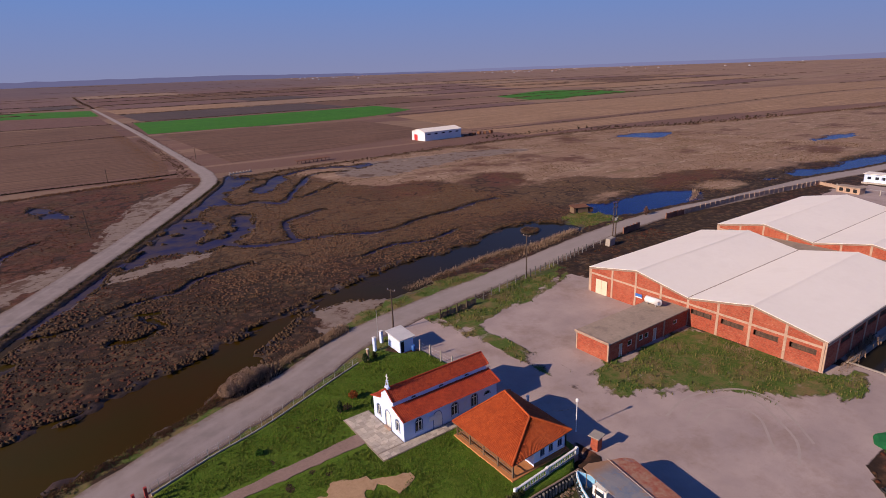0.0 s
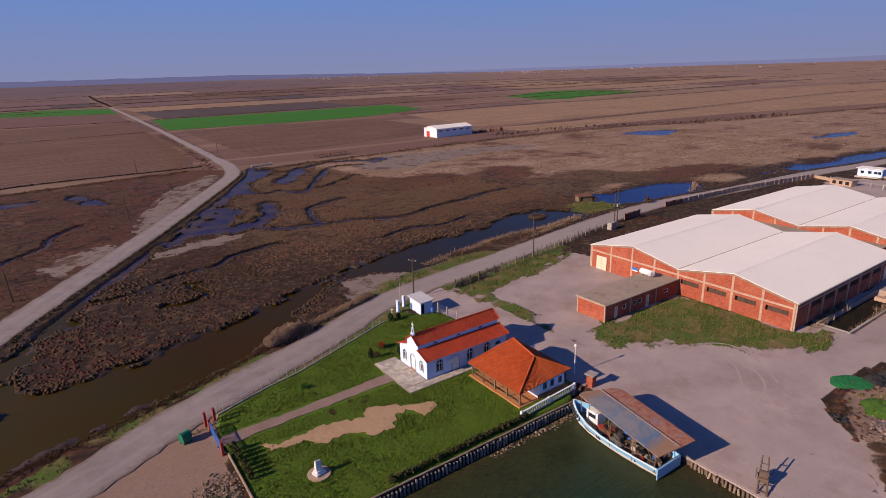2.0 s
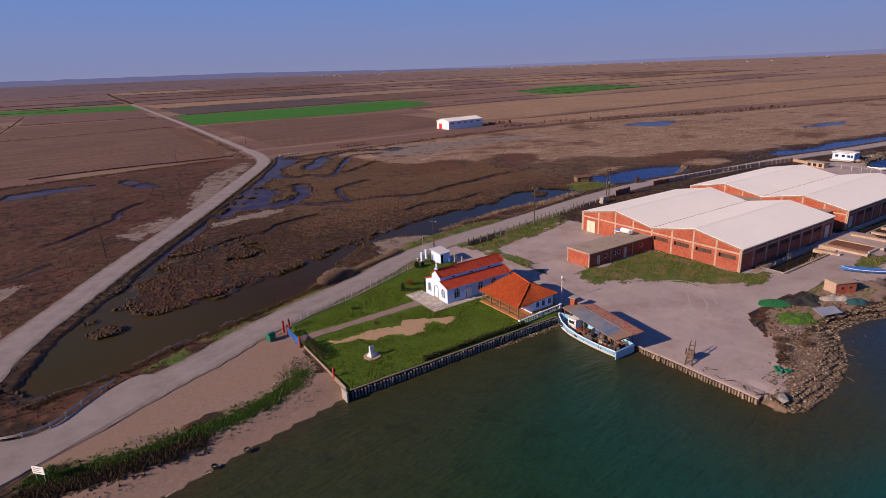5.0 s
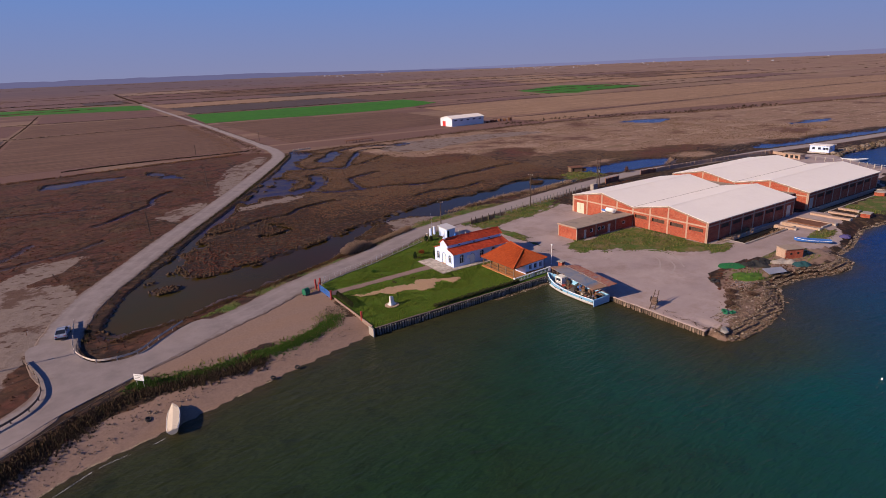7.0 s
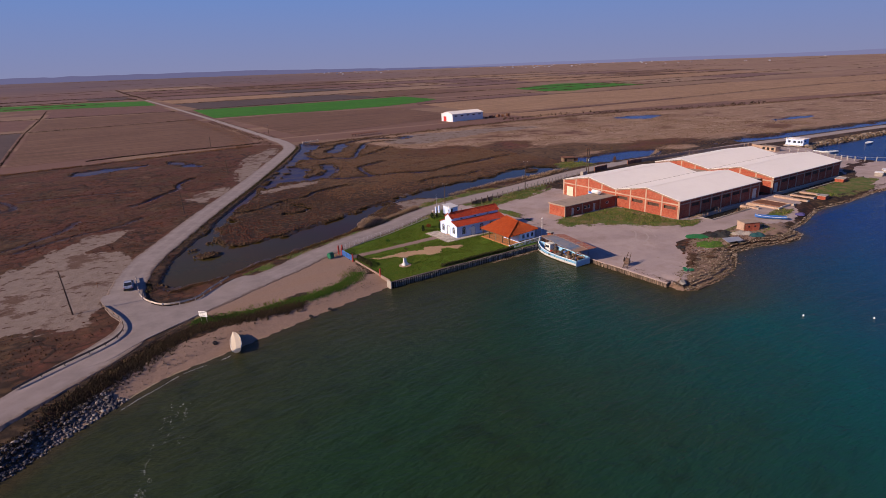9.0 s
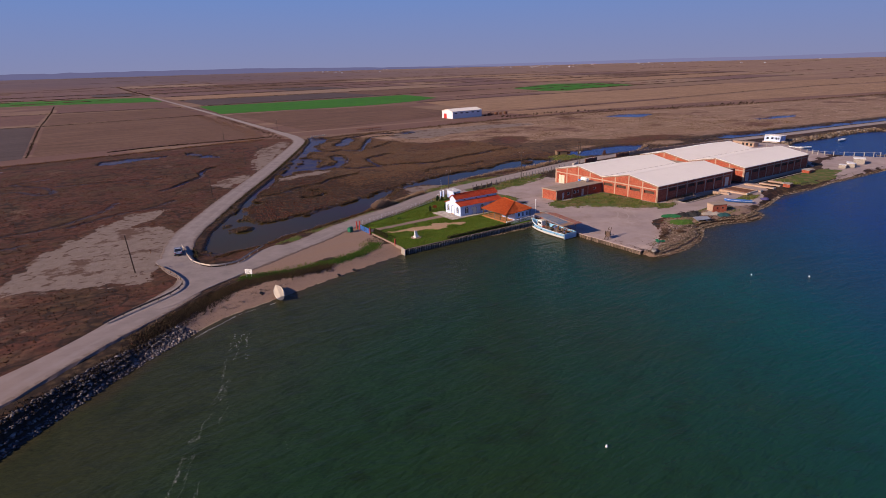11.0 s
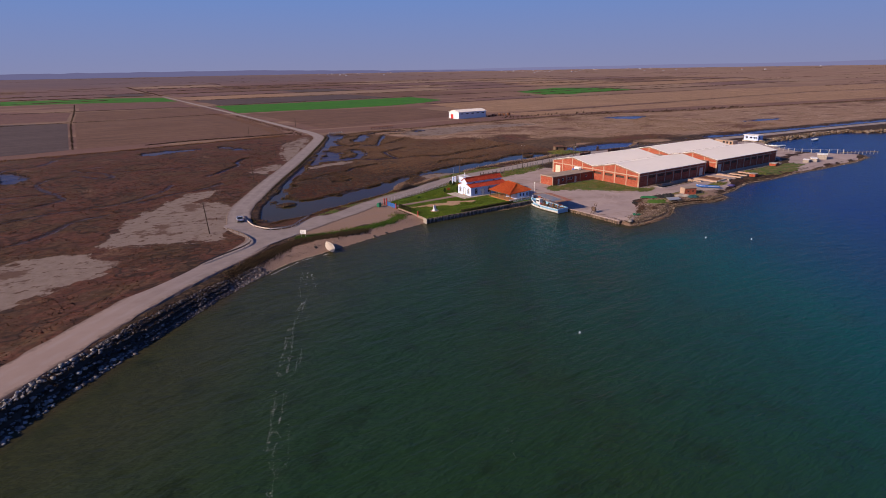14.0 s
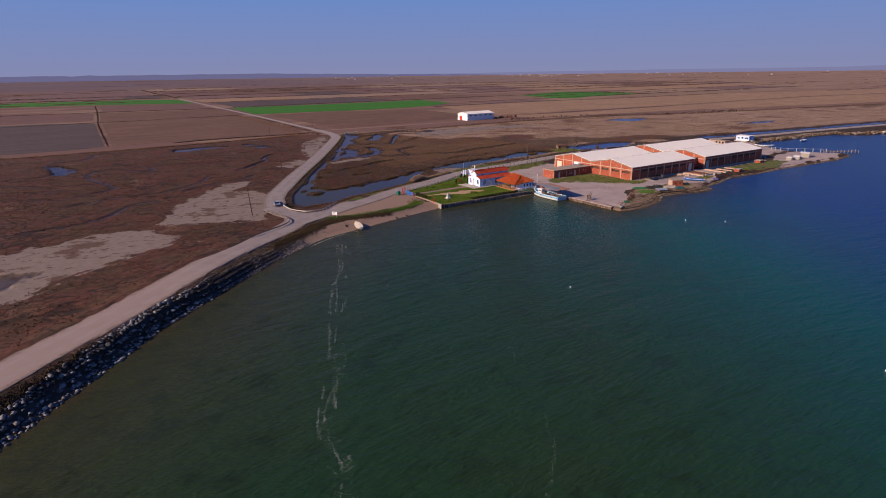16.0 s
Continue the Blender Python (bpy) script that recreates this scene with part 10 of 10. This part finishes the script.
# distant hedges and woods, in thin uneven rows
x, y = [], []
for _ in range(110):
    a, d = r.uniform(-0.35, 1.75), r.uniform(900, 4300)
    cx, cy, long = d * math.cos(a), d * math.sin(a), r.uniform(40, 260)
    t = r.uniform(-1, 1, 26)
    k = r.uniform(-0.12, 0.12)
    x += list(cx + t * long)
    y += list(cy + t * long * k + r.normal(0, 2, 26))
x, y = np.array(x), np.array(y)
ok = ~inside(x, y, SEA_AREA) & (y > 300)
x, y = x[ok], y[ok]
s = r.uniform(0.8, 2.4, len(x))
scatter("far_hedges", DOME, DOME_T, np.c_[x, y, far_rise(x, y) - 0.1], np.c_[s * 5, s * 1.0, s * 0.5], r.normal(0, 0.15, len(x)), FAR_SCRUB, "distant dark hedges across the plain", "hedge", 0.35, 12)
# scattered white buildings of a far village
q = random.Random(17)
FAR_WALL = plain("far_white_wall", (0.34, 0.35, 0.42), (0.44, 0.45, 0.52), 0.2, 0.02, 0.8)
FAR_ROOF = plain("far_tile_roof", (0.34, 0.16, 0.11), (0.42, 0.22, 0.16), 0.2, 0.02, 0.85)
for i in range(64):
    a = math.radians(q.choice((q.gauss(64, 2.2), q.gauss(47, 3.0), q.gauss(38, 6))))
    d = q.uniform(3300, 4500)
    wx, wy, wh = q.uniform(5, 11), q.uniform(5, 8), q.uniform(2.2, 3.4)
    house = thing("far_house", "tiny white house of a distant village", "house", d * math.cos(a), d * math.sin(a), float(far_rise(np.array(d), np.array(0.0))) - 0.1, q.uniform(0, 90), "distant village")
    Geo().box(-wx / 2, -wy / 2, 0, wx / 2, wy / 2, wh).make("wall", FAR_WALL, house)
    Geo().add([(sx * (wx / 2 + 0.5), sy * (wy / 2 + 0.5), wh) for sx in (-1, 1) for sy in (-1, 1)] + [(-wx / 2, 0, wh + 2.5), (wx / 2, 0, wh + 2.5)], [(0, 4, 5, 2), (1, 3, 5, 4), (0, 1, 4), (2, 5, 3), (0, 2, 3, 1)]).make("roof", FAR_ROOF if q.random() < 0.5 else FAR_WALL, house)

# backdrops beyond the plain, woods then faint hills; haze painted as their glow
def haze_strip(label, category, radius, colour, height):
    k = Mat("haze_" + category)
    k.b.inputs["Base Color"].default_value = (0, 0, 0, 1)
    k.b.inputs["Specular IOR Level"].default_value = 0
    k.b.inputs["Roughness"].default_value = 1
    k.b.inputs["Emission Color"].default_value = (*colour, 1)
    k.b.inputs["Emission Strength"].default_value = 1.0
    verts, faces, steps = [], [], 300
    for i in range(steps + 1):
        a = -40 + 190 * i / steps
        c, s = math.cos(radians(a)) * radius, math.sin(radians(a)) * radius
        verts += [(c, s, -5), (c, s, max(height(a, i), -4.5)), (c * 1.01, s * 1.01, -5)]
    for i in range(steps):
        faces += [(3 * i, 3 * i + 3, 3 * i + 4, 3 * i + 1), (3 * i + 1, 3 * i + 4, 3 * i + 5, 3 * i + 2)]
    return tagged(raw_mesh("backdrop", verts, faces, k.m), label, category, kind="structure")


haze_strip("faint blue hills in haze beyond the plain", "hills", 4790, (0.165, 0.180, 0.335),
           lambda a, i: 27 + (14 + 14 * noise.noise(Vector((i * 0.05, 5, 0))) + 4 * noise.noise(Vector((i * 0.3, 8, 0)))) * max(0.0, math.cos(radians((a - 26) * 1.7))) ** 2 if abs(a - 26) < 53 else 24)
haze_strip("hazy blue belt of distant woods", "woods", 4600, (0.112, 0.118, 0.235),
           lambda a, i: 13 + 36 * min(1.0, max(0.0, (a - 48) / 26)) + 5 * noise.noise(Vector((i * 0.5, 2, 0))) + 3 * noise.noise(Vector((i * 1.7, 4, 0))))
drift = [(-77, -72), (-71, -52), (-65, -40), (-58, -24), (-51, -9), (-44, 6), (-40, 16)]
foam(drift, 5200, 0.14, 0.115, 71, "thin strands of drifting foam across the bay", 3, 0.36)
foam(drift, 1300, 0.6, 0.08, 74, "loose foam flecks beside the drifting strands", 1, 0.4)
foam([(-58, -78), (-52, -72), (-46, -60), (-36, -41), (-30, -30)], 500, 0.12, 0.06, 72, "faint drifting strand of foam", 1, 0.5)
foam([(-49, -32), (-44, -18), (-40, -4)], 160, 0.1, 0.05, 75, "faint drifting strand of foam", 1, 0.5)
WASH = plain("yellowish_wash", (0.30, 0.235, 0.155), (0.42, 0.35, 0.25), 4, 0.8, 0.9)
foam([(p[0] - 0.5, p[1] + 0.75) for p in SHORE if -52 < p[0] < 2.5 and p[1] < 36], 5200, 0.07, 0.13, 73, "thin yellowish wash along the beach", 1, 0.05, WASH)
foam([(p[0] + 0.2, p[1] - 0.4) for p in SHORE if -50 < p[0] < -14 and p[1] < 36], 1500, 0.06, 0.08, 76, "second broken line of wash off the beach", 1, 0.4)

# hazy sky low over the plain, far behind everything
k = Mat("sky_haze")
k.b.inputs["Base Color"].default_value = (0, 0, 0, 1)
k.b.inputs["Specular IOR Level"].default_value = 0
up = k.ramp(k.axis(2), 0.0, 620.0)
k.l.new(k.mix(up, (0.192, 0.224, 0.392), (0.112, 0.222, 0.520)), k.b.inputs["Emission Color"])
k.b.inputs["Emission Strength"].default_value = 1.0
verts, faces = [], []
for i in range(121):
    a = radians(-22 + 120 * i / 120)
    verts += [(4850 * math.cos(a), 4850 * math.sin(a), z) for z in (-20, 220, 480, 760)]
for i in range(120):
    faces += [(4 * i + j, 4 * i + 4 + j, 4 * i + 5 + j, 4 * i + 1 + j) for j in range(3)]
tagged(raw_mesh("backdrop", verts, faces, k.m), "hazy violet-blue winter sky above the plain", "sky", kind="structure")
